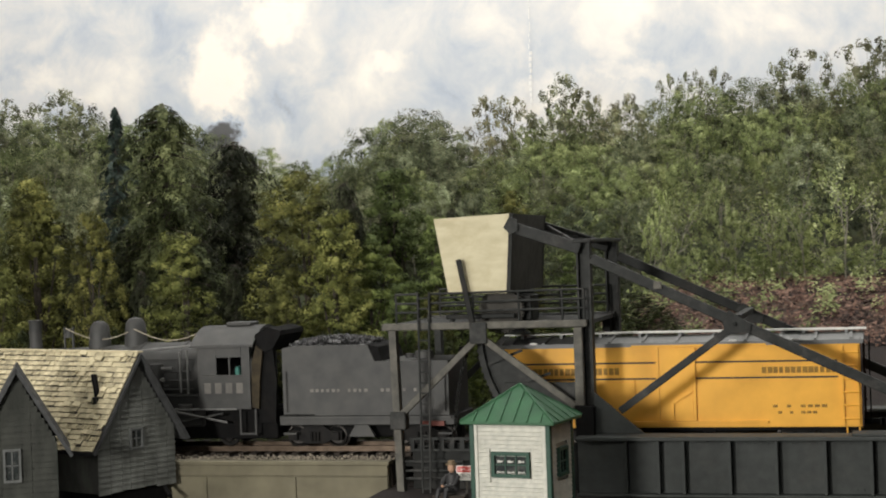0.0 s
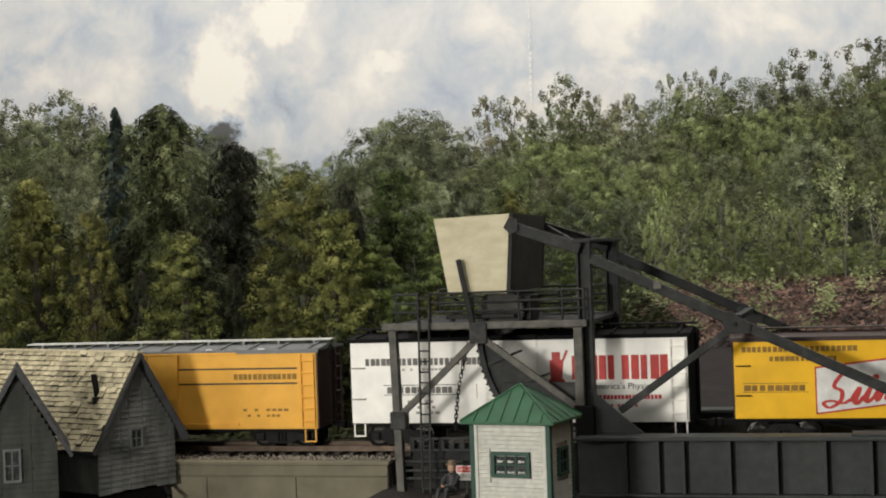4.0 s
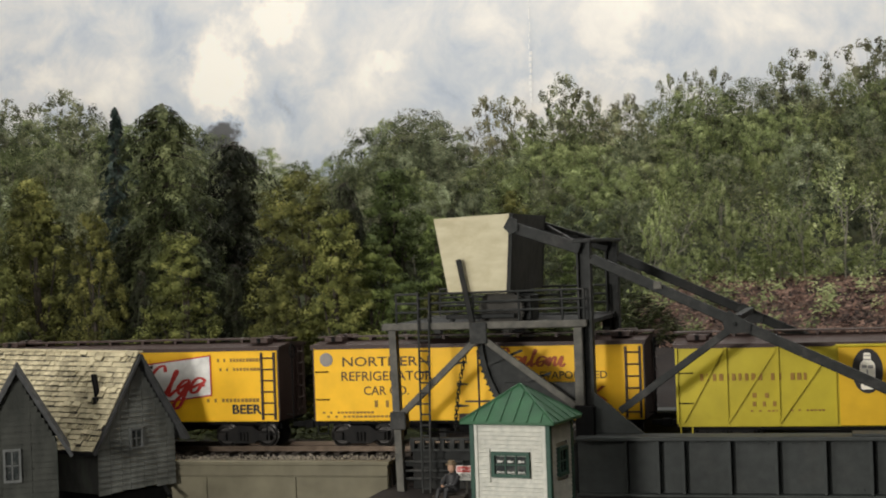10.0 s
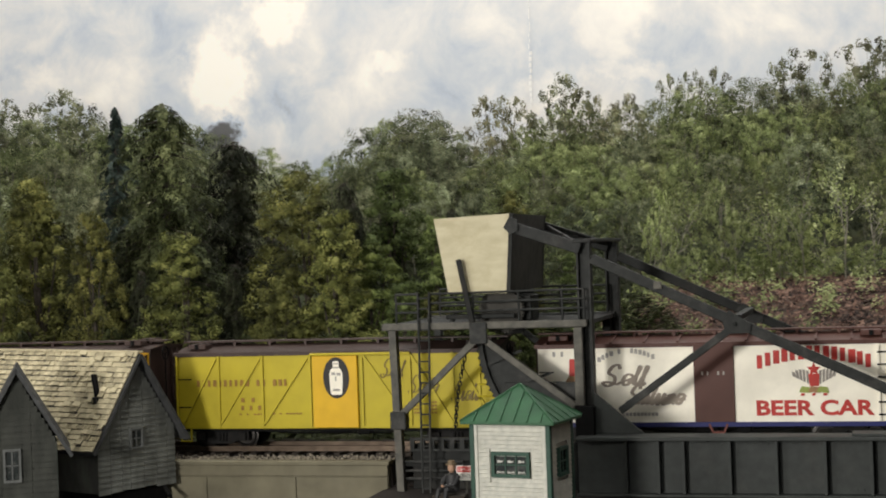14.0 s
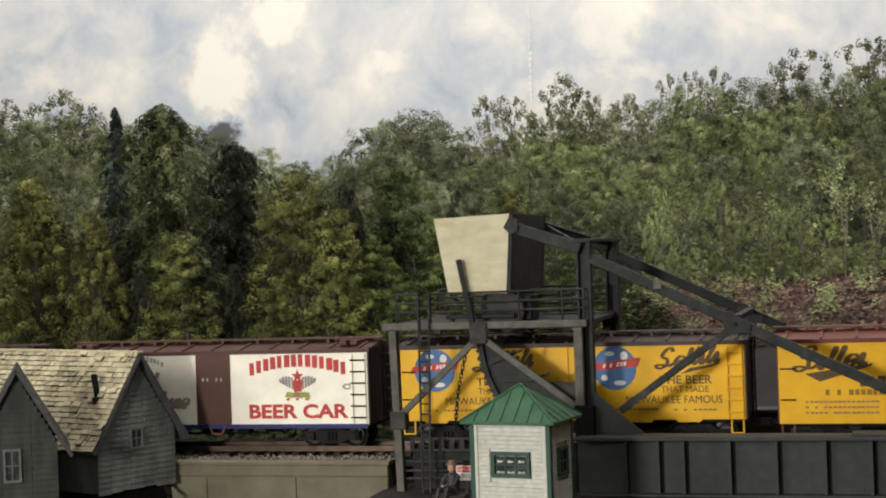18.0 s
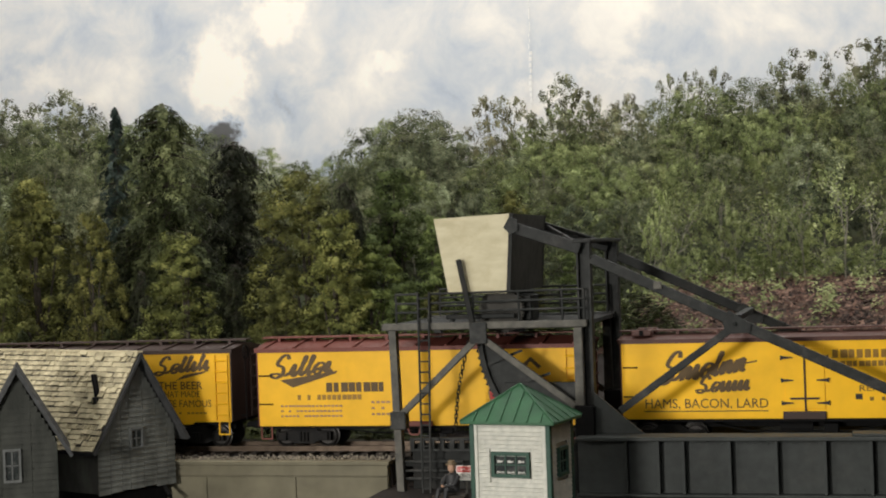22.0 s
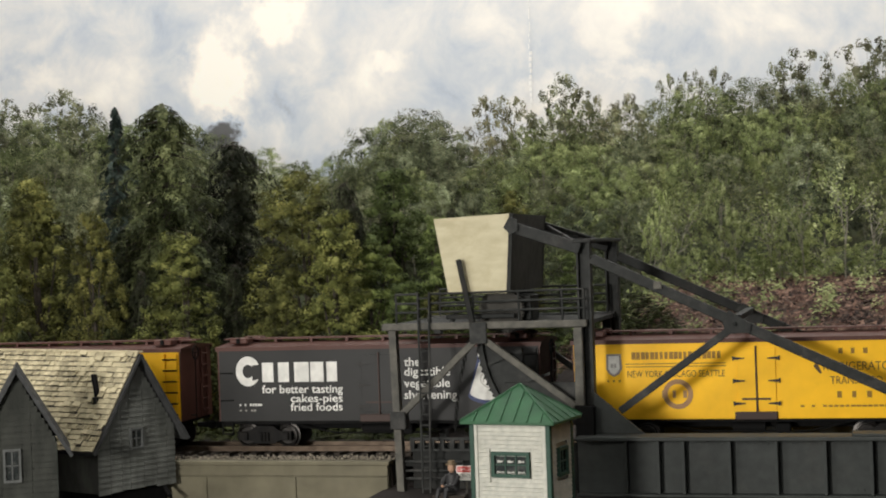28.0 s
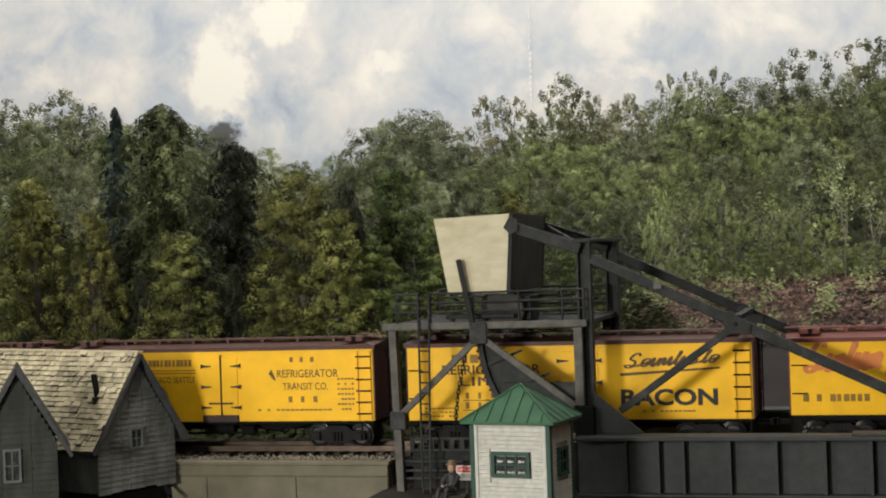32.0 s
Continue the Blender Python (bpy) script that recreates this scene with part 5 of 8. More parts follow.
    rows = ((0.655, 1.00, 0.080, 0.021), (0.600, 0.84, 0.075, 0.026), (0.545, 0.66, 0.068, 0.027), (0.490, 0.50, 0.060, 0.027), (0.440, 0.34, 0.050, 0.034))
    for y0, f, hgt, step in rows:
        x = 0.18 - (y0 + 0.67) * 0.64 - 0.03
        while x < 0.26:
            x += step * rnd.uniform(0.7, 1.3)
            y = y0 + rnd.uniform(-0.02, 0.02)
            if x < -0.10 + 0.2 * (y - 0.4) and f < 0.55:
                continue
            low = 1.372
            k = (y + 0.67) / 1.33
            top = 1.40 + (skyline(0.18 + (x - 0.18) / k) - 1.40) * k
            top = low + (top - low) * f + rnd.uniform(-0.013, 0.000)
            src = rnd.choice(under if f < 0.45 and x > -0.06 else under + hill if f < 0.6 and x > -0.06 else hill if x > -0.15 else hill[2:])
            z = ground_z(x, y) - 0.001
            s = min(max((top - z) / 0.98, hgt * 0.6), hgt * 1.6)
            w = s * rnd.uniform(0.80, 1.15)
            put(src, pose(x, y, z, 0, 0, rnd.uniform(0, 360)) @ Matrix.Diagonal((w, w, s, 1)))
    # open crowns that stand against the sky
    for x, top, w in ((-0.6084, 1.557, 0.8), (-0.5554, 1.563, 1.0), (-0.5250, 1.545, 0.7), (-0.1400, 1.532, 0.8), (-0.1203, 1.529, 0.7), (-0.0767, 1.544, 0.9), (-0.0600, 1.534, 0.8), (-0.0224, 1.527, 0.7),
                      (0.0158, 1.541, 0.5), (0.0328, 1.541, 0.5), (0.0534, 1.544, 0.6), (0.1100, 1.546, 0.8), (0.1267, 1.553, 0.9), (0.1776, 1.560, 1.0), (0.1950, 1.556, 1.0)):
        z = ground_z(x, 0.66)
        s = top - z + 0.002
        put(rnd.choice(thin), pose(x, 0.66, z - 0.001, 0, 0, rnd.uniform(0, 360)) @ Matrix.Diagonal((s * w * 0.85, s * w * 0.85, s, 1)))
    # shrubs and saplings along the foot of the wood
    for x, zc, r in ((0.0893, 1.401, 0.0157), (0.1721, 1.3805, 0.0146), (0.1459, 1.3964, 0.0166), (0.0392, 1.4233, 0.0114), (0.0637, 1.3831, 0.0113), (0.1208, 1.3813, 0.0148), (0.0783, 1.4277, 0.0112), (0.1253, 1.4071, 0.0111), (0.0988, 1.3783, 0.0112)):
        z = ground_z(x, 0.395) - 0.001
        put(rnd.choice(shrub), pose(x, 0.395, z, 0, 0, rnd.uniform(0, 360)) @ Matrix.Diagonal((r * 2.3, r * 2.3, max(zc + r - z, 0.012), 1)))
    for k in range(20):
        x, y = -0.01 + 0.265 * (k + rnd.random()) / 20, rnd.uniform(0.385, 0.425)
        s = rnd.uniform(0.010, 0.022)
        put(rnd.choice(shrub), pose(x, y, ground_z(x, y) - 0.001, 0, 0, rnd.uniform(0, 360)) @ Matrix.Diagonal((s, s, s, 1)))
    for x, top in ((0.1114, 1.4255), (0.1174, 1.4186), (0.1775, 1.4352), (0.031, 1.4164), (0.0448, 1.4329), (0.1484, 1.3952), (0.1333, 1.429), (0.1589, 1.4426)):
        z = ground_z(x, 0.388) - 0.001
        s = max(top - z, 0.02)
        put(rnd.choice(pale), pose(x, 0.388, z, 0, 0, rnd.uniform(0, 360)) @ Matrix.Diagonal((s * 0.8, s * 0.8, s, 1)))


def build_undergrowth():
    """Low scrub and fallen leaves on the bank behind the track."""
    rs = np.random.RandomState(5)
    for name, mat, n, x0, x1, y0, y1, size, label in (("leaf_litter", foliage("fallen_leaves", (0.018, 0.012, 0.010), (0.078, 0.043, 0.032), (0.21, 0.135, 0.10), (1.0, 0.9, 0.9), 60, 0.9), 26000, -0.03, 0.42, 0.215, 0.42, 0.0017, "brown fallen leaves on the bank"),
                                                      ("ground_scrub", F_SHRUB, 9000, -0.02, 0.42, 0.22, 0.40, 0.0013, "low green scrub on the bank"),
                                                      ("track_weeds", F_DEEP, 9000, -0.42, -0.03, 0.035, 0.12, 0.0017, "green weeds behind the track")):
        if name == "ground_scrub":
            c = rs.uniform(size=(160, 2)) * [x1 - x0, y1 - y0] + [x0, y0]
            xy = c[(rs.uniform(size=n) ** 1.6 * 160).astype(int)] + rs.normal(size=(n, 2)) * 0.0035
            dz = np.abs(rs.normal(size=n)) * 0.005
        else:
            xy = rs.uniform(size=(n, 2)) * [x1 - x0, y1 - y0] + [x0, y0]
            dz = np.abs(rs.normal(size=n)) * (0.0012 if name == "leaf_litter" else 0.004)
        P = np.array([(x, y, ground_z(x, y) + d) for (x, y), d in zip(xy, dz)])
        O = np.tile(np.array([0, -0.3, 0.8]), (n, 1))
        ob = new(name, leaves_mesh(name, P, O, size, mat, rs, 0.6, 0.6))
        tagged(ob, label, "undergrowth", kind="stuff")


def build_canopy():
    """The wooded crest of the printed hill, modelled to show between the trees on the skyline."""
    rs = np.random.RandomState(15)
    n = 70000
    P = []
    while len(P) < n:
        x, y = rs.uniform(-0.72, 0.30), rs.uniform(0.58, 0.72)
        P.append((x, y, ground_z(x, y) + abs(rs.normal()) * 0.007))
    O = np.tile(np.array([0, -0.6, 0.5]), (n, 1)) + rs.normal(size=(n, 3)) * 0.3
    tagged(new("hill_canopy", leaves_mesh("hill_canopy", np.array(P), O, 0.0011, F_FOREST, rs, 0.6, 0.5)), "green canopy modelled for the printed hill crest", "woodland", kind="stuff")


build_second_house()
build_canopy()
build_trees()
build_undergrowth()
# ---------------------------------------------------------------- the train
RAIL_TOP = 1.3145


def paint(name, col, **k):
    a = dict(scale=120, rough=0.5, spec=0.25, bump=0.12, fine=1600, dirt=0.25, dirt_scale=45, grooves=(0, 0.0011), groove_depth=0.35)
    a.update(k)
    return surface(name, col, tuple(c * 0.88 for c in col), **a)


P_ORANGE = paint("car_orange_yellow", (0.82, 0.42, 0.055), grooves=None)
P_YELLOW = paint("car_golden_yellow", (0.93, 0.52, 0.012))
P_YELLOW2 = paint("car_deep_yellow", (0.84, 0.46, 0.012), grooves=None)
P_LEMON = paint("car_lemon_yellow", (0.96, 0.53, 0.009))
P_OLIVE = paint("car_olive_yellow", (0.48, 0.39, 0.018))
P_DOOR = paint("car_door_yellow", (0.68, 0.41, 0.012))
P_WHITE = paint("car_white", (0.95, 0.93, 0.85), grooves=None)
P_CREAM = paint("car_cream_white", (0.95, 0.90, 0.76), grooves=None)
P_BLACKCAR = paint("car_charcoal", (0.022, 0.022, 0.021))
P_BROWN = paint("car_mineral_brown", (0.085, 0.035, 0.026))
P_REDBROWN = paint("car_oxide_red", (0.155, 0.045, 0.032), grooves=None)
P_DKBROWN = paint("car_dark_brown", (0.050, 0.030, 0.024), grooves=None)
P_GREYROOF = paint("car_silver_grey", (0.19, 0.195, 0.19), grooves=None)
P_SILVER = paint("car_running_board_silver", (0.58, 0.58, 0.54), grooves=None)
P_BLUE = paint("car_deep_blue", (0.02, 0.025, 0.12), grooves=None)
I_BLACK = surface("lettering_black", (0.02, 0.018, 0.015), rough=0.6)
I_RED = surface("lettering_red", (0.52, 0.035, 0.025), rough=0.55)
I_VERMILION = surface("lettering_vermilion", (0.45, 0.085, 0.012), rough=0.55)
I_WHITE = surface("lettering_white", (0.78, 0.77, 0.72), rough=0.55)
I_BROWN = surface("lettering_brown", (0.10, 0.058, 0.013), (0.075, 0.042, 0.010), rough=0.6)
I_GREY = surface("lettering_grey", (0.30, 0.27, 0.24), rough=0.6)
I_SOFT = surface("lettering_faded_brown", (0.30, 0.16, 0.014), rough=0.6)
I_SOFTGREY = surface("lettering_faded_grey", (0.40, 0.38, 0.34), rough=0.6)
I_BLUE = surface("lettering_blue", (0.06, 0.16, 0.36), rough=0.55)
I_NAVY = surface("lettering_navy", (0.03, 0.045, 0.13), rough=0.55)
I_TEAL = surface("lettering_teal", (0.22, 0.42, 0.42), rough=0.55)
I_DUSK = surface("lettering_dusky_brown", (0.17, 0.12, 0.022), rough=0.6)
I_SCRIPT = surface("lettering_stone_grey", (0.30, 0.25, 0.20), rough=0.6)
I_ORANGE = surface("lettering_orange", (0.70, 0.22, 0.05), rough=0.55)
I_DIM = surface("lettering_dim_grey", (0.17, 0.16, 0.14), (0.11, 0.105, 0.095), rough=0.6)
I_TAN = surface("lettering_tan", (0.36, 0.20, 0.09), rough=0.6)
I_LIME = surface("lettering_green", (0.30, 0.36, 0.08), rough=0.6)
CACHE = {}


def shared(key, make):
    if key not in CACHE:
        CACHE[key] = make()
    return CACHE[key]


def wheelset_mesh():
    b = B().cyl((0, -0.0090, 0), (0, 0.0090, 0), 0.0009, 8)
    for s in (-1, 1):
        prof = [(0.0012, 0.0066), (0.0054, 0.0066), (0.0056, 0.0073), (0.0048, 0.0075), (0.0047, 0.0094), (0.0041, 0.0096), (0.0036, 0.0086), (0.0018, 0.0086), (0.0016, 0.0096), (0.0002, 0.0096)]
        b.lathe(prof, 20, pose(0, 0, 0, -90 * s, 0, 0))
    return b.mesh("wheelset", M_WHEEL)


def sideframe_mesh():
    b = B()
    for s in (-1, 1):
        y0, y1 = sorted((s * 0.0102, s * 0.0122))
        b.prism([(-0.0125, 0.0030), (-0.0125, 0.0068), (-0.0070, 0.0072), (-0.0040, 0.0094), (0.0040, 0.0094), (0.0070, 0.0072), (0.0125, 0.0068), (0.0125, 0.0030),
                 (0.0080, 0.0034), (0.0045, 0.0016), (-0.0045, 0.0016), (-0.0080, 0.0034)], y0, y1)
        for x in (-0.0097, 0.0097):
            ya, yb = sorted((s * 0.0122, s * 0.0136))
            b.box(x - 0.0019, x + 0.0019, ya, yb, 0.0030, 0.0066, 0.0003)
        for x in (-0.0016, 0, 0.0016):
            b.cyl((x, s * 0.0127, 0.0026), (x, s * 0.0127, 0.0066), 0.0007, 8)
    b.box(-0.0024, 0.0024, -0.0101, 0.0101, 0.0040, 0.0090, 0.0004)
    return b.mesh("sideframes", M_TRUCK)


WHEELS = []


def truck(parent, x, base=0.0097):
    t = part("truck", shared("side", sideframe_mesh), None, parent, "dusty black bogie", m=pose(x, 0, 0))
    for dx in (-base, base):
        w = part("wheelset", shared("wheel", wheelset_mesh), None, t, "steel wheelset", m=pose(dx, 0, 0.0047))
        WHEELS.append((w, parent, dx))
    return t


def coupler(parent, x, s):
    part("coupler", B().box(min(x, x + s * 0.0075), max(x, x + s * 0.0075), -0.0011, 0.0011, 0.0078, 0.0100, 0.0003).box(min(x + s * 0.006, x + s * 0.0085), max(x + s * 0.006, x + s * 0.0085), -0.0022, 0.0012, 0.0072, 0.0106, 0.0004), M_BLACK, parent)


def ladder(parent, x, w, z0, z1, y, mat, rung_mat, n=6, name="ladder", m=None):
    b = B().box(x, x + 0.0009, y - 0.0008, y, z0, z1).box(x + w - 0.0009, x + w, y - 0.0008, y, z0, z1)
    l = part(name, b, mat, parent, m=m)
    for i in range(n):
        z = z0 + (z1 - z0) * (i + 0.5) / n
        part("rung", B().cyl((x, y - 0.0009, z), (x + w, y - 0.0009, z), 0.0004, 6), rung_mat, l)
    return l


def freight_car(label, start, L, side, roof, z0, z1, peak, style, end=None, fascia=None, rung=None, ladder_mat=None, grab=None, sill=None, hardware=None):
    """A forty-foot box-type car: origin at rail level under its left end."""
    C = empty("freight_car", pose(start * MM, 0, RAIL_TOP), label, "freight car", "cars of the train")
    z0, z1, peak = z0 - 0.0006, z1 - 0.0006, peak - 0.0018
    W = 0.0168
    end = end or roof
    fascia = fascia or roof
    hardware = hardware or M_BLACK
    part("body", B().box(0.0006, L - 0.0006, -W, W, z0, z1, 0.0002), side, C)
    for x in (0.0, L - 0.0006):
        part("car_end", B().box(x, x + 0.00055, -W + 0.0002, W - 0.0002, z0 + 0.0001, z1 + (peak - z1) * 0.5), end, C, "dark car end")
    zf = z1 + 0.0013
    part("fascia", B().box(-0.0006, L + 0.0006, -W - 0.0006, -W, z1 - 0.0004, zf).box(-0.0006, L + 0.0006, W, W + 0.0006, z1 - 0.0004, zf), fascia, C)
    o = W + 0.0008
    rf = part("roof", B().add([(-0.0008, -o, zf), (L + 0.0008, -o, zf), (L + 0.0008, 0, peak), (-0.0008, 0, peak), (L + 0.0008, o, zf), (-0.0008, o, zf),
              (-0.0008, -o, zf - 0.0006), (L + 0.0008, -o, zf - 0.0006), (L + 0.0008, o, zf - 0.0006), (-0.0008, o, zf - 0.0006)],
              [(0, 1, 2, 3), (3, 2, 4, 5), (0, 6, 7, 1), (5, 4, 8, 9), (1, 7, 8, 4, 2), (0, 3, 5, 9, 6), (6, 9, 8, 7)]), roof, C, smooth=False)
    if style in ("ribbed", "panel"):
        n = 11
        rib = shared(("rib", roof.name, zf, peak), lambda: B().beam((0, -o + 0.0002, zf + 0.0003), (0, 0, peak + 0.0003), 0.0011, 0.0009).beam((0, o - 0.0002, zf + 0.0003), (0, 0, peak + 0.0003), 0.0011, 0.0009).mesh("roof_rib", roof))
        for i in range(n):
            part("roof_rib", rib, None, rf, m=pose(0.004 + (L - 0.008) * i / (n - 1), 0, 0))
    rb = part("running_board", B().box(-0.0020, L + 0.0020, -0.0036, -0.0013, peak + 0.0011, peak + 0.0017).box(-0.0020, L + 0.0020, -0.0011, 0.0011, peak + 0.0011, peak + 0.0017).box(-0.0020, L + 0.0020, 0.0013, 0.0036, peak + 0.0011, peak + 0.0017), roof if roof != P_GREYROOF else P_SILVER, C)
    for i in range(9):
        x = 0.006 + (L - 0.012) * i / 8
        part("saddle", B().box(x - 0.0006, x + 0.0006, -0.0036, 0.0036, peak - 0.0006, peak + 0.0011), roof, rb)
    if style in ("reefer", "braced", "malt"):
        for x in (0.0045, L - 0.0145):
            for y in (-0.0095, 0.0060):
                h = part("ice_hatch", B().box(x, x + 0.0085, y - 0.0036, y + 0.0036, zf + 0.0012, zf + 0.0036, 0.0004), roof, C)
                part("latch", B().box(x + 0.0035, x + 0.0050, y - 0.0044, y - 0.0036, zf + 0.0014, zf + 0.0036), hardware, h)
    # under the body
    part("underframe", B().box(0.004, L - 0.004, -0.0040, 0.0040, 0.0072, z0 - 0.0001, 0.0003).box(0.001, L - 0.001, -W + 0.0006, W - 0.0006, min(z0 - 0.0012, 0.0112), z0 - 0.0001), M_BLACK, C)
    for y in (-0.0105, 0.0105):
        part("truss_rod", B().cyl((0.030, y, z0 - 0.001), (0.052, y, 0.0062), 0.0004, 6).cyl((0.052, y, 0.0062), (L - 0.052, y, 0.0062), 0.0004, 6).cyl((L - 0.052, y, 0.0062), (L - 0.030, y, z0 - 0.001), 0.0004, 6), M_BLACK, C)
    part("air_tank", B().cyl((L * 0.44, -0.008, 0.0078), (L * 0.53, -0.008, 0.0078), 0.0024, 12), M_BLACK, C)
    part("brake_box", B().box(L * 0.56, L * 0.60, -0.012, -0.006, 0.0055, 0.0095, 0.0005), M_BLACK, C)
    for x in (0.0195, L - 0.0195):
        truck(C, x)
    coupler(C, 0.0, -1)
    coupler(C, L, 1)
    # ladders, grab irons and steps
    lm, rm = ladder_mat or side, rung or M_BLACK
    ladder(C, L - 0.0082, 0.0068, z0 + 0.0008, z1 - 0.0012, -W - 0.0002, lm, rm, 6)
    ladder(C, 0, 0.0070, z0 + 0.0008, z1, 0, end, end, 6, "end_ladder", pose(L + 0.0002, 0.004, 0, 0, 0, 90))
    for f in (0.30, 0.68):
        z = z0 + (z1 - z0) * f
        part("grab_iron", B().cyl((0.0014, -W - 0.0012, z), (0.0072, -W - 0.0012, z), 0.0003, 6).cyl((0.0016, -W, z), (0.0016, -W - 0.0012, z), 0.0003, 6).cyl((0.0070, -W, z), (0.0070, -W - 0.0012, z), 0.0003, 6), grab or M_BLACK, C)
    for x in (0.0012, L - 0.0068):
        part("step", B().box(x, x + 0.0006, -W, -W + 0.0006, z0 - 0.0052, z0 - 0.0001).box(x + 0.0048, x + 0.0054, -W, -W + 0.0006, z0 - 0.0052, z0 - 0.0001).box(x, x + 0.0054, -W, -W + 0.0008, z0 - 0.0058, z0 - 0.0052), sill or side if style in ("panel", "ribbed", "braced") else M_BLACK, C)
    bw = B().torus(pose(L + 0.0030, -0.007, peak - 0.004, 0, 90, 0), 0.0030, 0.0003, 16, 5).cyl((L + 0.0028, -0.007, z0), (L + 0.0028, -0.007, peak - 0.004), 0.0003, 6).cyl((L, -0.007, z0 + 0.002), (L + 0.003, -0.007, z0 + 0.002), 0.0003, 6).cyl((L + 0.003, -0.010, peak - 0.004), (L + 0.003, -0.004, peak - 0.004), 0.0002, 5)
    part("brake_wheel", bw, M_BLACK, C)
    # doors
    y = -W
    mid = L / 2
    if style == "reefer":
        dw = 0.0078
        dr = part("door", B().box(mid + 0.002 - dw, mid + 0.002 - 0.0002, y - 0.0005, y, z0 + 0.0040, z1 - 0.0030, 0.0001).box(mid + 0.002 + 0.0002, mid + 0.002 + dw, y - 0.0005, y, z0 + 0.0040, z1 - 0.0030, 0.0001), side, C)
        hin = shared("hinge", lambda: B().prism([(-0.0040, -0.0002), (-0.0040, 0.0002), (0.0, 0.0006), (0.0009, 0.0010), (0.0009, -0.0010), (0.0, -0.0006)], -0.0004, 0.0).mesh("hinge", I_BLACK))
        for f in (0.20, 0.49, 0.78):
            z = z0 + (z1 - z0) * f
            for s in (-1, 1):
                part("hinge", hin, None, dr, "black strap hinge", m=pose(mid + 0.002 + s * (dw + 0.0008), y - 0.0006, z) @ (Matrix.Identity(4) if s > 0 else Matrix.Rotation(math.pi, 4, "Y")))
        part("locking_bar", B().cyl((mid + 0.002, y - 0.0008, z0 + 0.003), (mid + 0.002, y - 0.0008, z1 - 0.002), 0.0004, 6).box(mid - 0.004, mid + 0.0075, y - 0.0010, y - 0.0006, z0 + 0.0078, z0 + 0.0086), P_DKBROWN, dr)
        part("door_sill", B().box(mid - 0.0070, mid + 0.0100, y - 0.0012, y - 0.0001, z0 - 0.0002, z0 + 0.0030, 0.0002), P_DKBROWN, C)
    return C


def build_cars():
    """All thirteen cars with their painted marks; distances along the side in metres from the left end."""
    cars = []
    Y = -0.0170

    def mk(*a, **k):
        C = freight_car(*a, **k)
        cars.append((C, a[1]))
        return C
    # orange car with blue-black stripes
    C = mk("orange insulated box car with two dark stripes", 24.6, 0.1475, P_ORANGE, P_GREYROOF, 0.0091, 0.0430, 0.0475, "panel", end=P_DKBROWN, fascia=P_GREYROOF, rung=P_ORANGE, grab=M_BLACK)
    for z in (0.0288, 0.0354):
        patch([(0.001, z - 0.0004), (0.138, z - 0.0004), (0.138, z + 0.0003), (0.001, z + 0.0003)], Y, I_BLACK, C, "stripe")
    bars(0.0060, 0.050, 0.0305, 0.0333, 19, Y, I_SOFT, C, seed=2, slot=True)
    bars(0.108, 0.138, 0.0305, 0.0330, 13, Y, I_SOFT, C, seed=3, slot=True)
    bars(0.019, 0.0275, 0.0230, 0.0255, 3, Y, I_SOFT, C)
    for i, (a, e) in enumerate(((0.010, 0.040), (0.012, 0.032), (0.020, 0.042), (0.022, 0.038))):
        bars(a, e, 0.0200 - i * 0.0024, 0.0212 - i * 0.0024, 9, Y, I_SOFT, C, seed=i)
    bars(0.112, 0.134, 0.0165, 0.0176, 8, Y, I_SOFT, C)
    bars(0.114, 0.130, 0.0140, 0.0150, 7, Y, I_SOFT, C)
    d = part("plug_door", B().box(0.0650, 0.0662, Y - 0.0009, Y + 0.0002, 0.0115, 0.0415).box(0.0800, 0.0812, Y - 0.0009, Y + 0.0002, 0.0115, 0.0415).box(0.0663, 0.0799, Y - 0.0004, Y + 0.0002, 0.0115, 0.0415), P_ORANGE, C, "orange plug door")
    part("door_rail", B().box(0.055, 0.110, Y - 0.0010, Y + 0.0002, 0.0419, 0.0427).box(0.055, 0.110, Y - 0.0010, Y + 0.0002, 0.0103, 0.0111), P_ORANGE, C)
    part("door_lever", B().beam((0.0715, Y - 0.0012, 0.0185), (0.0795, Y - 0.0012, 0.0235), 0.0005, 0.0007).box(0.0715, 0.0721, Y - 0.0012, Y - 0.0004, 0.0120, 0.0185), P_ORANGE, d)
    part("placard", B().box(0.047, 0.056, Y - 0.0005, Y + 0.0002, 0.0215, 0.0280).box(0.0478, 0.0552, Y - 0.0006, Y, 0.0223, 0.0272), P_ORANGE, C)
    for x in (0.012, 0.036, 0.095, 0.120):
        patch([(x, 0.0433), (x + 0.0035, 0.0433), (x + 0.0032, 0.0444), (x + 0.0003, 0.0444)], Y - 0.0006, I_WHITE, C, "white_flash")
    # white car with red marks
    C = mk("white insulated box car with black roof and red marks", 187.0, 0.1475, P_WHITE, M_BLACK, 0.0114, 0.0468, 0.0512, "panel", end=M_BLACK, rung=P_WHITE, ladder_mat=P_WHITE, grab=I_GREY, sill=P_WHITE)
    bars(0.0075, 0.060, 0.0358, 0.0388, 22, Y, I_DIM, C, seed=4, slot=True)
    bars(0.024, 0.046, 0.0335, 0.0344, 12, Y, I_SOFTGREY, C)
    bars(0.017, 0.047, 0.0237, 0.0265, 11, Y, I_DIM, C, seed=5, slot=True)
    for z in (0.0230, 0.0272):
        patch([(0.0155, z - 0.0001), (0.0485, z - 0.0001), (0.0485, z + 0.0002), (0.0155, z + 0.0002)], Y, I_BLACK, C, "rule")
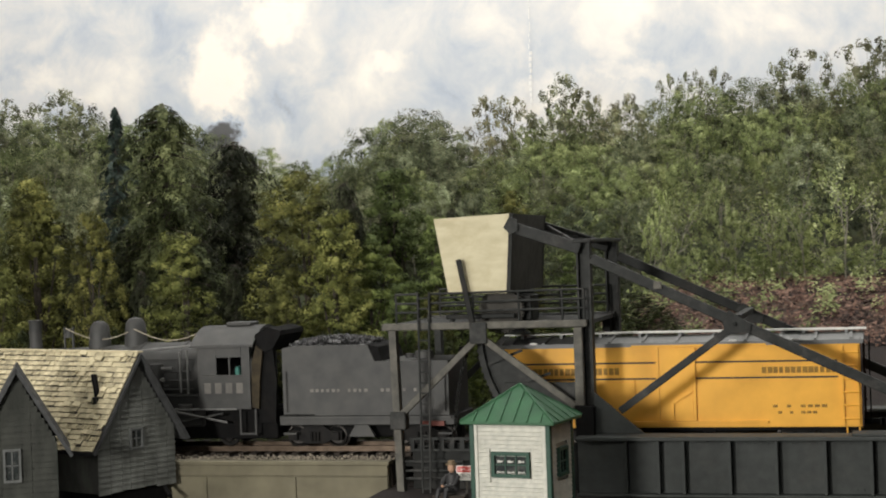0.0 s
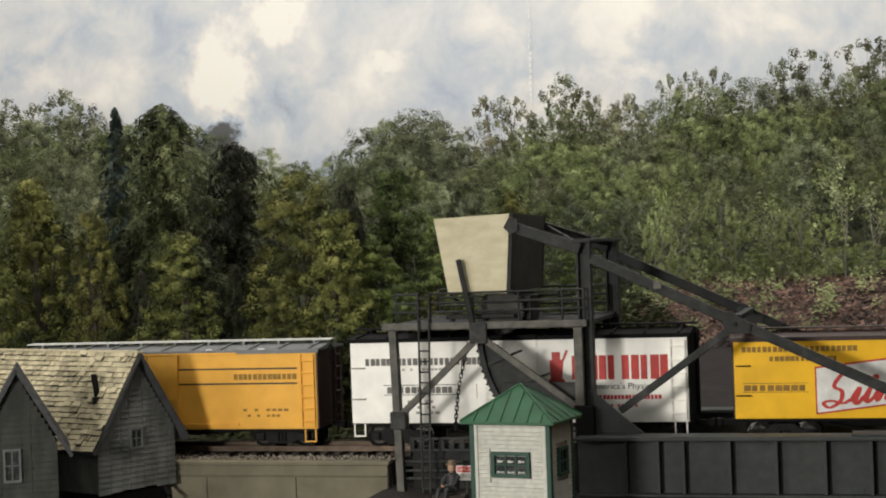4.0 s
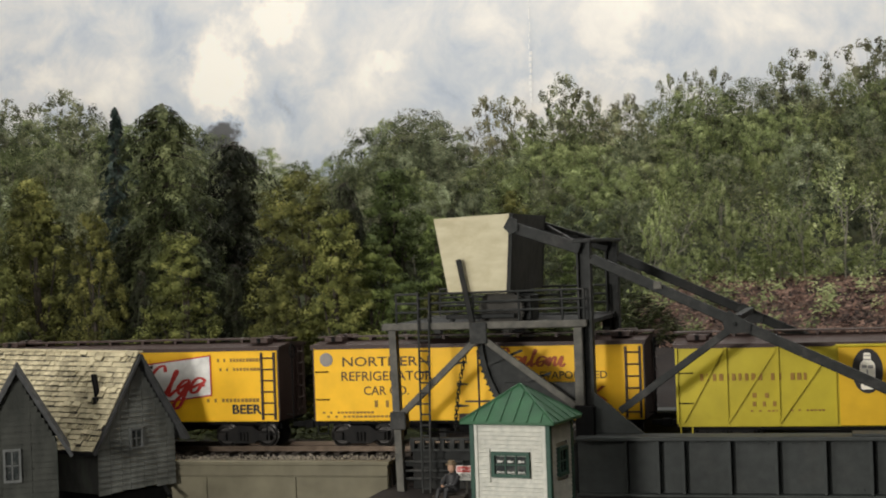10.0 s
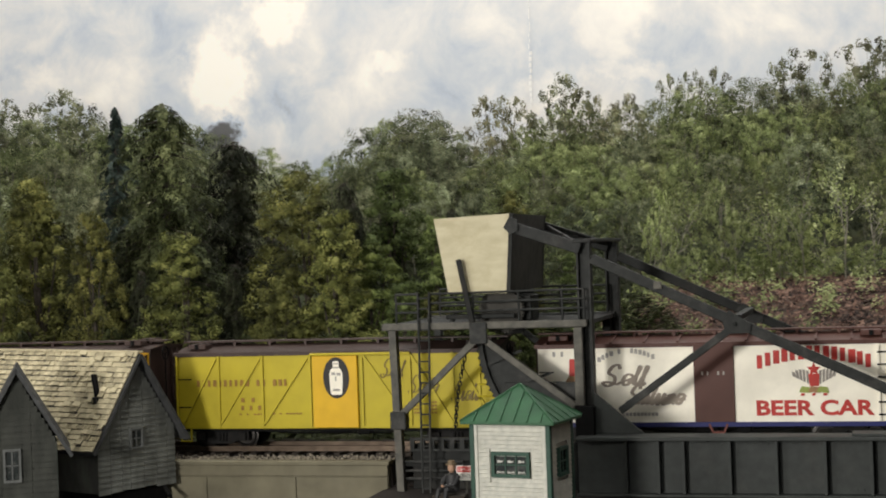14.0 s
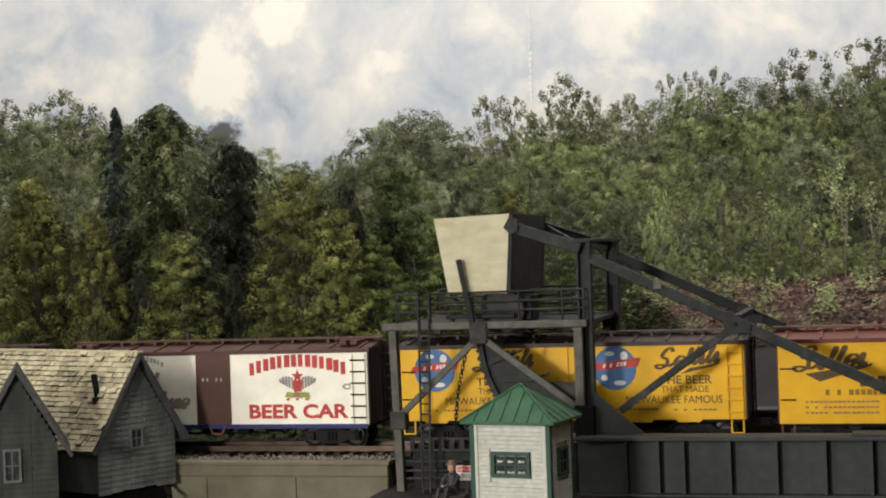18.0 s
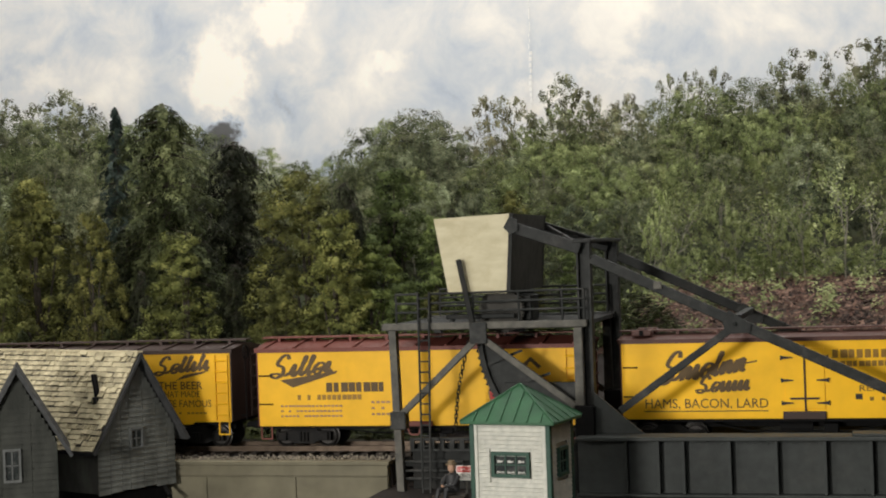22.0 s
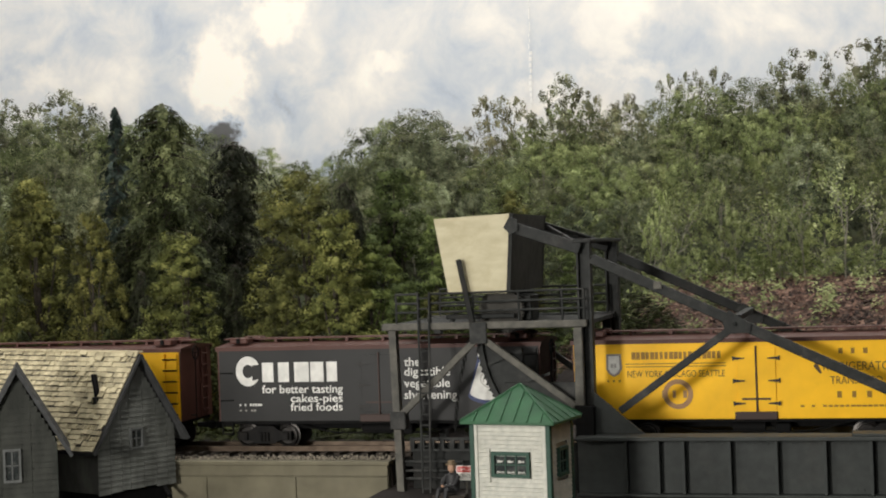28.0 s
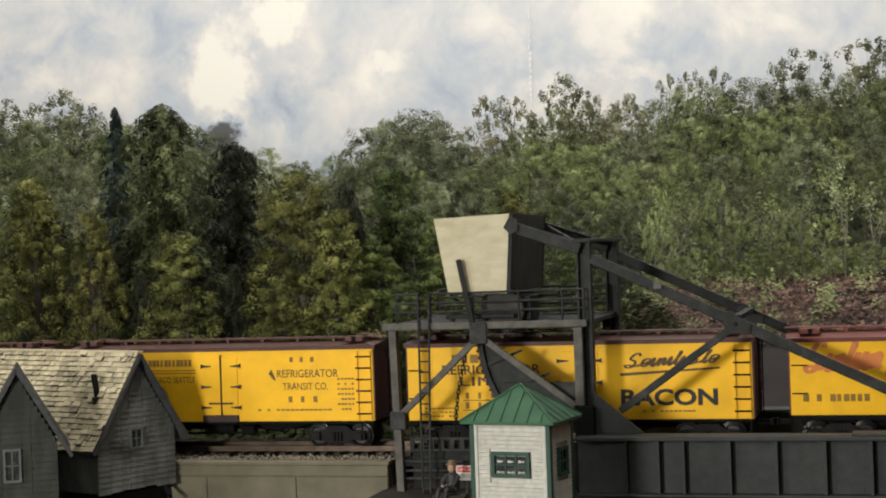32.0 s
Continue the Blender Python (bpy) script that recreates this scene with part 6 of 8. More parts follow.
    for i, (a, e) in enumerate(((0.026, 0.038), (0.026, 0.039), (0.024, 0.041))):
        bars(a, e, 0.0195 - 0.0024 * i, 0.0207 - 0.0024 * i, 6, Y, I_SOFTGREY, C)
    bars(0.0985, 0.1175, 0.0287, 0.0388, 5, Y, I_RED, C, seed=6, fill=0.86, slot=True)
    bars(0.1195, 0.1395, 0.0287, 0.0388, 5, Y, I_RED, C, seed=16, fill=0.86, slot=True)
    for k, pts in enumerate((((0.0893, 0.0290), (0.0943, 0.0290), (0.0950, 0.0372), (0.0890, 0.0372)), ((0.0900, 0.0372), (0.0936, 0.0372), (0.0936, 0.0405), (0.0900, 0.0405)),
                             ((0.0940, 0.0345), (0.0960, 0.0385), (0.0972, 0.0412), (0.0960, 0.0412), (0.0945, 0.0375)), ((0.0876, 0.0255), (0.0962, 0.0262), (0.0950, 0.0292), (0.0888, 0.0292)),
                             ((0.0884, 0.0180), (0.0904, 0.0180), (0.0918, 0.0258), (0.0884, 0.0258)), ((0.0932, 0.0180), (0.0954, 0.0180), (0.0946, 0.0260), (0.0918, 0.0260)), ((0.0946, 0.0212), (0.0980, 0.0190), (0.0982, 0.0196), (0.0950, 0.0226)))):
        patch(pts, Y - 0.00002 * k, I_RED, C, "red_emblem_shape")
    lettering("America's Physic", 0.0026, 0.1185, 0.0247, Y, I_BLACK, C, width=0.025)
    bars(0.099, 0.139, 0.0204, 0.0222, 26, Y, I_RED, C, seed=7)
    bars(0.110, 0.126, 0.0172, 0.0184, 11, Y, I_RED, C, seed=8)
    d = part("plug_door", B().box(0.0640, 0.0648, Y - 0.0006, Y + 0.0002, 0.0135, 0.0450).box(0.0740, 0.0746, Y - 0.0008, Y + 0.0002, 0.0135, 0.0450).box(0.0830, 0.0838, Y - 0.0006, Y + 0.0002, 0.0135, 0.0450), P_WHITE, C)
    part("middle_step", B().box(0.0690, 0.0696, Y, Y + 0.0006, 0.0070, 0.0107).box(0.0738, 0.0744, Y, Y + 0.0006, 0.0070, 0.0107).box(0.0690, 0.0744, Y, Y + 0.0008, 0.0064, 0.0070), P_WHITE, C)
    part("roof_hatch_plate", B().box(0.0640, 0.0840, Y - 0.0016, Y, 0.0462, 0.0482, 0.0003), M_BLACK, C)
    part("placard", B().box(0.050, 0.057, Y - 0.0004, Y + 0.0002, 0.0215, 0.0275), P_WHITE, C)
    # golden reefer with a white slanted panel
    C = mk("golden yellow wooden reefer with white slanted panel", 352.0, 0.1435, P_YELLOW, P_DKBROWN, 0.0125, 0.0443, 0.0482, "reefer", rung=P_DKBROWN, ladder_mat=P_DKBROWN)
    patch([(0.0328, 0.0136), (0.1117, 0.0235), (0.1116, 0.0418), (0.0328, 0.0328)], Y - 0.0004, I_RED, C, "red_panel_border")
    patch([(0.0334, 0.0143), (0.1111, 0.0241), (0.1110, 0.0411), (0.0334, 0.0321)], Y - 0.00046, I_WHITE, C, "white_panel")
    flourish(0.0350, 0.0730, 0.0165, 0.0225, 6, Y - 0.0006, I_RED, C, 0.0014, 0.35, 0.0040, seed=9, head=2.0, run="Bhuwrh")
    flourish(0.0765, 0.1070, 0.0222, 0.0285, 5, Y - 0.0006, I_RED, C, 0.0014, 0.35, 0.0032, seed=10, head=2.0, run="Budr")
    bars(0.0040, 0.0500, 0.0390, 0.0412, 22, Y, I_SOFT, C, seed=11, slot=True)
    bars(0.0150, 0.0420, 0.0352, 0.0372, 13, Y, I_SOFT, C, seed=12, slot=True)
    bars(0.0045, 0.0295, 0.0232, 0.0256, 8, Y, I_SOFT, C, seed=13, slot=True)
    for z in (0.0226, 0.0262):
        patch([(0.004, z), (0.030, z), (0.030, z + 0.0002), (0.004, z + 0.0002)], Y, I_BROWN, C, "rule")
    bars(0.1145, 0.1360, 0.0385, 0.0400, 14, Y, I_SOFT, C)
    bars(0.1155, 0.1350, 0.0345, 0.0358, 12, Y, I_SOFT, C)
    bars(0.1090, 0.1345, 0.0206, 0.0222, 14, Y, I_SOFT, C)
    lettering("BEER", 0.0040, 0.1278, 0.0155, Y, I_BLACK, C, width=0.0140, heavy=0.035)
    # golden reefer, milk
    C = mk("golden yellow wooden reefer lettered for evaporated milk", 511.7, 0.1460, P_YELLOW, P_DKBROWN, 0.0125, 0.0443, 0.0482, "reefer", ladder_mat=P_DKBROWN, rung=P_DKBROWN)
    rings(0.0064, 0.0388, 0.0030, Y, I_GREY, C)
    lettering("NORTHERN", 0.0040, 0.0336, 0.0358, Y, I_BROWN, C, width=0.0395, heavy=0.010)
    lettering("REFRIGERATOR", 0.0040, 0.0337, 0.0295, Y, I_BROWN, C, width=0.0415, heavy=0.010)
    lettering("CAR CO.", 0.0037, 0.0335, 0.0233, Y, I_BROWN, C, width=0.0205, heavy=0.010)
    bars(0.0280, 0.0382, 0.0178, 0.0208, 4, Y, I_SOFT, C, fill=0.7)
    patch([(0.0450, 0.0185), (0.0483, 0.0185), (0.0483, 0.0208), (0.0450, 0.0208)], Y, I_BLACK, C)
    bars(0.004, 0.028, 0.0152, 0.0161, 14, Y, I_SOFT, C)
    bars(0.006, 0.040, 0.0134, 0.0143, 18, Y, I_SOFT, C)
    flourish(0.0812, 0.1125, 0.0350, 0.0388, 8, Y, I_VERMILION, C, 0.0010, 0.25, -0.0005, seed=15, head=1.7, run="Brhurwh")
    can = patch([(0.0906, 0.0195), (0.0988, 0.0195), (0.0988, 0.0308), (0.0906, 0.0308)], Y, I_WHITE, C, "painted_can", "painted white can with blue bands")
    rings(0.0947, 0.0308, 0.0041, Y - 0.00004, I_WHITE, C, sz=0.35)
    rings(0.0947, 0.0195, 0.0041, Y - 0.00004, I_BLUE, C, sz=0.35)
    for z in (0.0296, 0.0240, 0.0212):
        patch([(0.0906, z), (0.0988, z), (0.0988, z + 0.0008), (0.0906, z + 0.0008)], Y - 0.00008, I_BLUE, C, "blue_band")
    rings(0.0947, 0.0186, 0.0016, Y - 0.0001, I_ORANGE, C, sz=0.8)
    lettering("EVAPORATED", 0.0031, 0.1160, 0.0293, Y, I_BROWN, C, width=0.0285, heavy=0.01)
    lettering("MILK", 0.0062, 0.1158, 0.0198, Y, I_VERMILION, C, width=0.0285)
    # olive outside-braced car with a jar
    C = mk("olive yellow outside-braced wooden box car with a jar", 670.4, 0.1485, P_OLIVE, P_DKBROWN, 0.0093, 0.0420, 0.0472, "braced", fascia=P_DKBROWN, rung=P_OLIVE, ladder_mat=P_OLIVE, grab=M_BLACK)
    xs = [0.0006, 0.0207, 0.0415, 0.0640, 0.0880, 0.1098, 0.1290, 0.1478]
    for x in xs:
        part("brace_post", B().box(x - 0.0005, x + 0.0005, Y - 0.0008, Y + 0.0002, 0.0100, 0.0412), P_OLIVE, C)
    for a, e in ((0.0030, 0.0198), (0.0212, 0.0410), (0.0420, 0.0635), (0.1092, 0.0885), (0.1285, 0.1102), (0.1470, 0.1295)):
        z = (0.0110, 0.0408)
        part("diagonal_brace", B().beam((a, Y - 0.0004, z[0]), (e, Y - 0.0004, z[1]), 0.0008, 0.0010), P_OLIVE, C)
    d = part("sliding_door", B().box(0.0655, 0.0862, Y - 0.0016, Y - 0.0002, 0.0092, 0.0406, 0.0002), P_DOOR, C, "golden yellow sliding door")
    part("door_track", B().box(0.0645, 0.1105, Y - 0.0022, Y, 0.0408, 0.0418, 0.0002), P_OLIVE, C)
    rings(0.0766, 0.0310, 0.0060, Y - 0.0018, I_BLACK, d, sz=1.5)
    jar = patch([(0.0740, 0.0240), (0.0748, 0.0236), (0.0784, 0.0236), (0.0792, 0.0240), (0.0796, 0.0290), (0.0796, 0.0330), (0.0790, 0.0345), (0.0780, 0.0354), (0.0780, 0.0378), (0.0776, 0.0383), (0.0756, 0.0383), (0.0752, 0.0378),
                 (0.0752, 0.0354), (0.0742, 0.0345), (0.0736, 0.0330), (0.0736, 0.0290)], Y - 0.0019, P_CREAM, d, "painted_jar", "painted cream glass jar with a lid")
    for z0, z1, x0, x1 in ((0.0352, 0.0358, 0.0753, 0.0779), (0.0369, 0.0374, 0.0753, 0.0779), (0.0322, 0.0334, 0.0745, 0.0763), (0.0320, 0.0332, 0.0769, 0.0788), (0.0296, 0.0316, 0.0762, 0.0768), (0.0252, 0.0262, 0.0750, 0.0782)):
        patch([(x0, z0), (x1, z0), (x1, z1), (x0, z1)], Y - 0.00196, I_SOFTGREY, jar, "jar_mark")
    bars(0.0100, 0.0620, 0.0276, 0.0305, 20, Y - 0.0002, I_SOFT, C, fill=0.6, seed=16)
    bars(0.0310, 0.0410, 0.0205, 0.0225, 4, Y - 0.0002, I_SOFT, C)
    bars(0.0310, 0.0410, 0.0170, 0.0190, 5, Y - 0.0002, I_SOFT, C)
    bars(0.0300, 0.0420, 0.0148, 0.0155, 7, Y - 0.0002, I_SOFT, C)
    for x, z, w, n, k in ((0.0960, 0.0310, 0.0105, 3, 17), (0.1085, 0.0238, 0.0130, 4, 18), (0.1275, 0.0205, 0.0120, 4, 19)):
        flourish(x, x + w, z, z + 0.0040, n, Y - 0.0002, I_DUSK, C, 0.00045, 0.3, 0.0, seed=k, head=1.7)
    for x in (0.1110, 0.1180):
        for z in (0.0150, 0.0165, 0.0180, 0.0195):
            bars(x, x + 0.0036, z, z + 0.0008, 3, Y - 0.0002, I_SOFT, C)
    bars(0.0460, 0.0600, 0.0150, 0.0157, 9, Y - 0.0002, I_SOFT, C)
    # white and brown beer car
    C = mk("white wooden reefer with brown door section and blue sill", 836.0, 0.1470, P_CREAM, P_BROWN, 0.0108, 0.0428, 0.0478, "malt", end=P_DKBROWN, rung=M_BLACK, ladder_mat=P_CREAM, sill=P_BROWN)
    part("blue_sill", B().box(0.001, 0.146, Y - 0.0001, Y + 0.0006, 0.0088, 0.0107), P_BLUE, C, "deep blue side sill")
    for i in range(11):
        x = 0.004 + 0.139 * i / 10
        part("roof_rib", B().beam((x, -0.0172, 0.0438), (x, 0, 0.0463), 0.0010, 0.0008), P_BROWN, C)
    part("door", B().box(0.0659, 0.0822, Y - 0.0007, Y + 0.0001, 0.0108, 0.0427, 0.0001), P_BROWN, C, "mineral brown door section")
    bars(0.0690, 0.0735, 0.0300, 0.0315, 4, Y - 0.0009, I_SOFTGREY, C)
    bars(0.0755, 0.0800, 0.0300, 0.0315, 4, Y - 0.0009, I_SOFTGREY, C)
    part("door_step", B().beam((0.0715, Y, 0.0100), (0.0730, Y, 0.0065), 0.0006, 0.0008).beam((0.0730, Y, 0.0065), (0.0775, Y, 0.0065), 0.0006, 0.0008).beam((0.0775, Y, 0.0065), (0.0790, Y, 0.0100), 0.0006, 0.0008), P_REDBROWN, C)
    patch([(0.0138, 0.0302), (0.0176, 0.0302), (0.0173, 0.0374), (0.0141, 0.0374)], Y, I_RED, C, "painted_bottle", "painted bottle with red neck")
    patch([(0.0116, 0.0142), (0.0198, 0.0142), (0.0198, 0.0265), (0.0190, 0.0284), (0.0176, 0.0302), (0.0138, 0.0302), (0.0124, 0.0284), (0.0116, 0.0265)], Y, I_TAN, C, "painted_bottle")
    patch([(0.0116, 0.0202), (0.0198, 0.0202), (0.0198, 0.0240), (0.0116, 0.0240)], Y - 0.00005, I_RED, C, "painted_label")
    patch([(0.0116, 0.0152), (0.0198, 0.0152), (0.0198, 0.0201), (0.0116, 0.0201)], Y - 0.00005, I_TEAL, C, "painted_label")
    rings(0.0157, 0.0172, 0.0014, Y - 0.0001, I_RED, C)
    bars(0.026, 0.052, 0.0355, 0.0375, 15, Y, I_SOFTGREY, C, curve=0.0040, seed=20)
    flourish(0.0275, 0.046, 0.0262, 0.0305, 4, Y, I_SCRIPT, C, 0.0013, 0.3, 0.0, seed=21, head=1.7, run="Bruu")
    flourish(0.0375, 0.061, 0.0182, 0.0222, 6, Y, I_SCRIPT, C, 0.0013, 0.3, 0.0, seed=22, head=1.7, run="Bwuhhwr")
    bars(0.0265, 0.0510, 0.0134, 0.0148, 16, Y, I_SOFTGREY, C)
    bars(0.007, 0.014, 0.0385, 0.0405, 4, Y, I_SOFTGREY, C)
    bars(0.0915, 0.1375, 0.0318, 0.0372, 14, Y, I_RED, C, curve=0.0042, fill=0.86, seed=23, slot=True)
    b = B()
    for s in (-1, 1):
        for i in range(5):
            quads(b, [(0.1140 + s * (0.0020 + i * 0.0014), 0.0312 + 0.0006 * i - 0.00018 * i * i), (0.1140 + s * (0.0031 + i * 0.0014), 0.0314 + 0.0006 * i - 0.00018 * i * i),
                      (0.1140 + s * (0.0028 + i * 0.0014), 0.0262 + 0.0007 * i), (0.1140 + s * (0.0021 + i * 0.0012), 0.0258 + 0.0007 * i)], Y)
    part("winged_emblem", b, I_GREY, C)
    star = [(0.1140 + (0.0030 if k % 2 == 0 else 0.0013) * math.sin(k * math.pi / 5), 0.0318 + (0.0030 if k % 2 == 0 else 0.0013) * math.cos(k * math.pi / 5)) for k in range(10)]
    patch(star, Y - 0.00005, I_RED, C, "red_emblem_shape")
    patch([(0.1122, 0.0250), (0.1158, 0.0250), (0.1162, 0.0300), (0.1118, 0.0300)], Y - 0.0001, I_RED, C, "red_emblem_shape")
    for k, (dx, col) in enumerate(((-0.0036, I_LIME), (0.0, I_TAN), (0.0034, I_LIME))):
        patch([(0.1140 + dx - 0.0026, 0.0226), (0.1140 + dx + 0.0024, 0.0222), (0.1140 + dx + 0.0018, 0.0246), (0.1140 + dx - 0.0014, 0.0250)], Y - 0.00012 - 0.00002 * k, col, C, "emblem_base")
    bars(0.1085, 0.1195, 0.0212, 0.0222, 5, Y - 0.0002, I_RED, C, slant=0.3)
    lettering("BEER CAR", 0.0060, 0.1135, 0.0135, Y, I_RED, C, width=0.0465, heavy=0.035)
    rings(0.1370, 0.0270, 0.0022, Y, I_GREY, C, r0=0.0012, sz=0.6)
    # yellow car with two globes
    C = mk("deep yellow steel reefer with blue globes and dark roof", 997.0, 0.1478, P_YELLOW2, P_DKBROWN, 0.0123, 0.0435, 0.0480, "ribbed", rung=P_YELLOW2, ladder_mat=P_YELLOW2, sill=P_YELLOW2)
    for x in (0.010, 0.034, 0.062, 0.098, 0.118):
        part("side_tab", B().prism([(x, 0.0123), (x + 0.012, 0.0123), (x + 0.0105, 0.0107), (x + 0.0015, 0.0107)], Y, Y + 0.0006), P_YELLOW2, C)
    for k, gx in enumerate((0.0159, 0.0939)):
        rings(gx, 0.0334, 0.0090, Y, I_BLUE, C, sz=1.02)
        for (ax, az, ar, s) in ((-0.002, 0.0060, 0.0020, 0.5), (0.004, 0.0050, 0.0016, 1.2), (-0.0045, -0.0040, 0.0014, 0.9), (0.0020, -0.0062, 0.0026, 0.4)):
            rings(gx + ax, 0.0334 + az, ar, Y - 0.00005, I_GREY if k > 3 else I_WHITE, C, sz=s, n=9)
        patch([(gx - 0.0112, 0.0322), (gx + 0.0095, 0.0338), (gx + 0.0110, 0.0375), (gx + 0.0088, 0.0375), (gx - 0.0095, 0.0352)], Y - 0.0001, I_RED, C, "red_band")
        bars(gx - 0.0050, gx + 0.0050, 0.0335, 0.0352, 7, Y - 0.00015, I_WHITE, C, rise=0.0008, slant=0.2)
        o = gx - 0.0159
        flourish(o + 0.0325, o + 0.0590, 0.0330, 0.0368, 7, Y, I_BROWN, C, 0.0013, 0.35, 0.0025, seed=24, head=1.8, run="Bruuhuh")
        patch([(o + 0.0430, 0.0305), (o + 0.0560, 0.0335), (o + 0.0600, 0.0352), (o + 0.0470, 0.0330)], Y, I_BROWN, C, "dark_stroke")
        lettering("THE BEER", 0.0034, o + 0.0450, 0.0266, Y, I_BROWN, C, width=0.0215, heavy=0.012)
        lettering("THAT MADE", 0.0026, o + 0.0447, 0.0231, Y, I_BROWN, C, width=0.0195)
        lettering("MILWAUKEE FAMOUS", 0.0031, o + 0.0400, 0.0186, Y, I_BROWN, C, width=0.0395)
        bars(o + 0.012, o + 0.034, 0.0158, 0.0166, 12, Y, I_SOFT, C)
        bars(o + 0.040, o + 0.058, 0.0155, 0.0162, 9, Y, I_SOFT, C)
    part("door_seam", B().box(0.0738, 0.0742, Y - 0.0006, Y + 0.0002, 0.0135, 0.0425).box(0.0640, 0.0644, Y - 0.0003, Y + 0.0002, 0.0135, 0.0425), P_YELLOW2, C)
    # yellow car with ring emblem
    C = mk("deep yellow steel reefer with oxide red ribbed roof", 1157.0, 0.1470, P_YELLOW2, P_REDBROWN, 0.0103, 0.0433, 0.0485, "ribbed", rung=P_YELLOW2, ladder_mat=P_YELLOW2, sill=P_REDBROWN)
    flourish(0.0062, 0.0350, 0.0312, 0.0358, 6, Y, I_BROWN, C, 0.0015, 0.35, 0.0020, seed=25, head=1.8, run="Bhuurh")
    patch([(0.0110, 0.0300), (0.0170, 0.0268), (0.0370, 0.0328), (0.0380, 0.0340)], Y, I_BROWN, C, "dark_wedge")
    bars(0.0325, 0.0600, 0.0247, 0.0288, 8, Y, I_BROWN, C, fill=0.72, seed=26, slot=True)
    bars(0.0190, 0.0490, 0.0213, 0.0235, 13, Y, I_SOFT, C)
    for i in range(3):
        bars(0.011, 0.040, 0.0182 - 0.0022 * i, 0.0190 - 0.0022 * i, 16, Y, I_TAN, C, seed=i)
        bars(0.053, 0.062, 0.0196 - 0.0026 * i, 0.0206 - 0.0026 * i, 4, Y, I_TAN, C, seed=i)
    part("door_step", B().box(0.0640, 0.0805, Y - 0.0012, Y, 0.0096, 0.0118, 0.0002).beam((0.0690, Y - 0.0004, 0.0096), (0.0705, Y - 0.0004, 0.0060), 0.0006, 0.0008).beam((0.0705, Y - 0.0004, 0.0060), (0.0740, Y - 0.0004, 0.0060), 0.0006, 0.0008).beam((0.0740, Y - 0.0004, 0.0060), (0.0755, Y - 0.0004, 0.0096), 0.0006, 0.0008), P_REDBROWN, C)
    cx, cz = 0.1159, 0.0233
    rings(cx, cz, 0.0104, Y, I_TAN, C, sz=1.1)
    rings(cx, cz, 0.0098, Y - 0.00003, I_RED, C, sz=1.1)
    rings(cx, cz, 0.0072, Y - 0.00006, I_ORANGE, C, sz=1.1)
    rings(cx, cz, 0.0066, Y - 0.00009, I_TAN, C, sz=1.1)
    patch([(cx - 0.0085, cz - 0.0005), (cx + 0.0010, cz - 0.0002), (cx + 0.0085, cz + 0.0030), (cx - 0.0075, cz + 0.0022)], Y - 0.00012, I_WHITE, C, "white_band")
    patch([(cx - 0.0060, cz - 0.0030), (cx + 0.0062, cz - 0.0012), (cx + 0.0060, cz - 0.0030), (cx - 0.0040, cz - 0.0044)], Y - 0.00012, I_WHITE, C, "white_band")
    patch([(cx - 0.0052, cz - 0.0026), (cx + 0.0030, cz - 0.0014), (cx + 0.0040, cz - 0.0022), (cx - 0.0040, cz - 0.0034)], Y - 0.00015, I_BROWN, C, "dark_stroke")
    patch([(cx - 0.0060, cz - 0.0048), (cx + 0.0055, cz - 0.0040), (cx + 0.0040, cz - 0.0058), (cx - 0.0040, cz - 0.0062)], Y - 0.00012, I_LIME, C, "green_band")
    bars(cx - 0.0045, cx + 0.0045, cz - 0.0100, cz - 0.0084, 5, Y - 0.00012, I_WHITE, C, curve=-0.0008)
    bars(cx - 0.0050, cx + 0.0050, cz + 0.0074, cz + 0.0088, 6, Y - 0.00012, I_WHITE, C, curve=0.0012)
    b = B()
    for s in (-1, 1):
        quads(b, [(cx + s * 0.0008, 0.0330), (cx + s * 0.0045, 0.0352), (cx + s * 0.0085, 0.0382), (cx + s * 0.0072, 0.0352), (cx + s * 0.0040, 0.0332)], Y - 0.00018)
        quads(b, [(cx + s * 0.0045, 0.0354), (cx + s * 0.0085, 0.0388), (cx + s * 0.0130, 0.0346), (cx + s * 0.0118, 0.0336), (cx + s * 0.0086, 0.0366)], Y - 0.00021)
    quads(b, [(cx - 0.0020, 0.0318), (cx + 0.0020, 0.0318), (cx + 0.0026, 0.0340), (cx + 0.0010, 0.0354), (cx - 0.0022, 0.0340)], Y - 0.00024)
    part("winged_emblem", b, I_BROWN, C)
    patch([(cx - 0.0004, 0.0350), (cx + 0.0022, 0.0366), (cx + 0.0018, 0.0352), (cx + 0.0006, 0.0342)], Y - 0.00027, I_WHITE, C, "white_patch")
    # golden reefer, hams and bacon
    C = mk("golden yellow wooden reefer lettered for hams and bacon", 1319.3, 0.1458, P_LEMON, P_BROWN, 0.0125, 0.0443, 0.0482, "reefer", ladder_mat=P_LEMON)
    flourish(0.0155, 0.0510, 0.0265, 0.0318, 8, Y, I_BROWN, C, 0.0015, 0.35, 0.0050, seed=27, head=2.1, run="Bwhruww")
    flourish(0.0310, 0.0525, 0.0228, 0.0264, 6, Y, I_BROWN, C, 0.0012, 0.3, 0.0012, seed=28, head=1.5)
    patch([(0.0270, 0.0300), (0.0560, 0.0352), (0.0562, 0.0358), (0.0270, 0.0306)], Y, I_BROWN, C, "dark_rule")
    lettering("HAMS, BACON, LARD", 0.0038, 0.0350, 0.0165, Y, I_BROWN, C, width=0.050)
    patch([(0.0095, 0.0150), (0.0600, 0.0150), (0.0600, 0.0154), (0.0095, 0.0154)], Y, I_BROWN, C, "dark_rule")
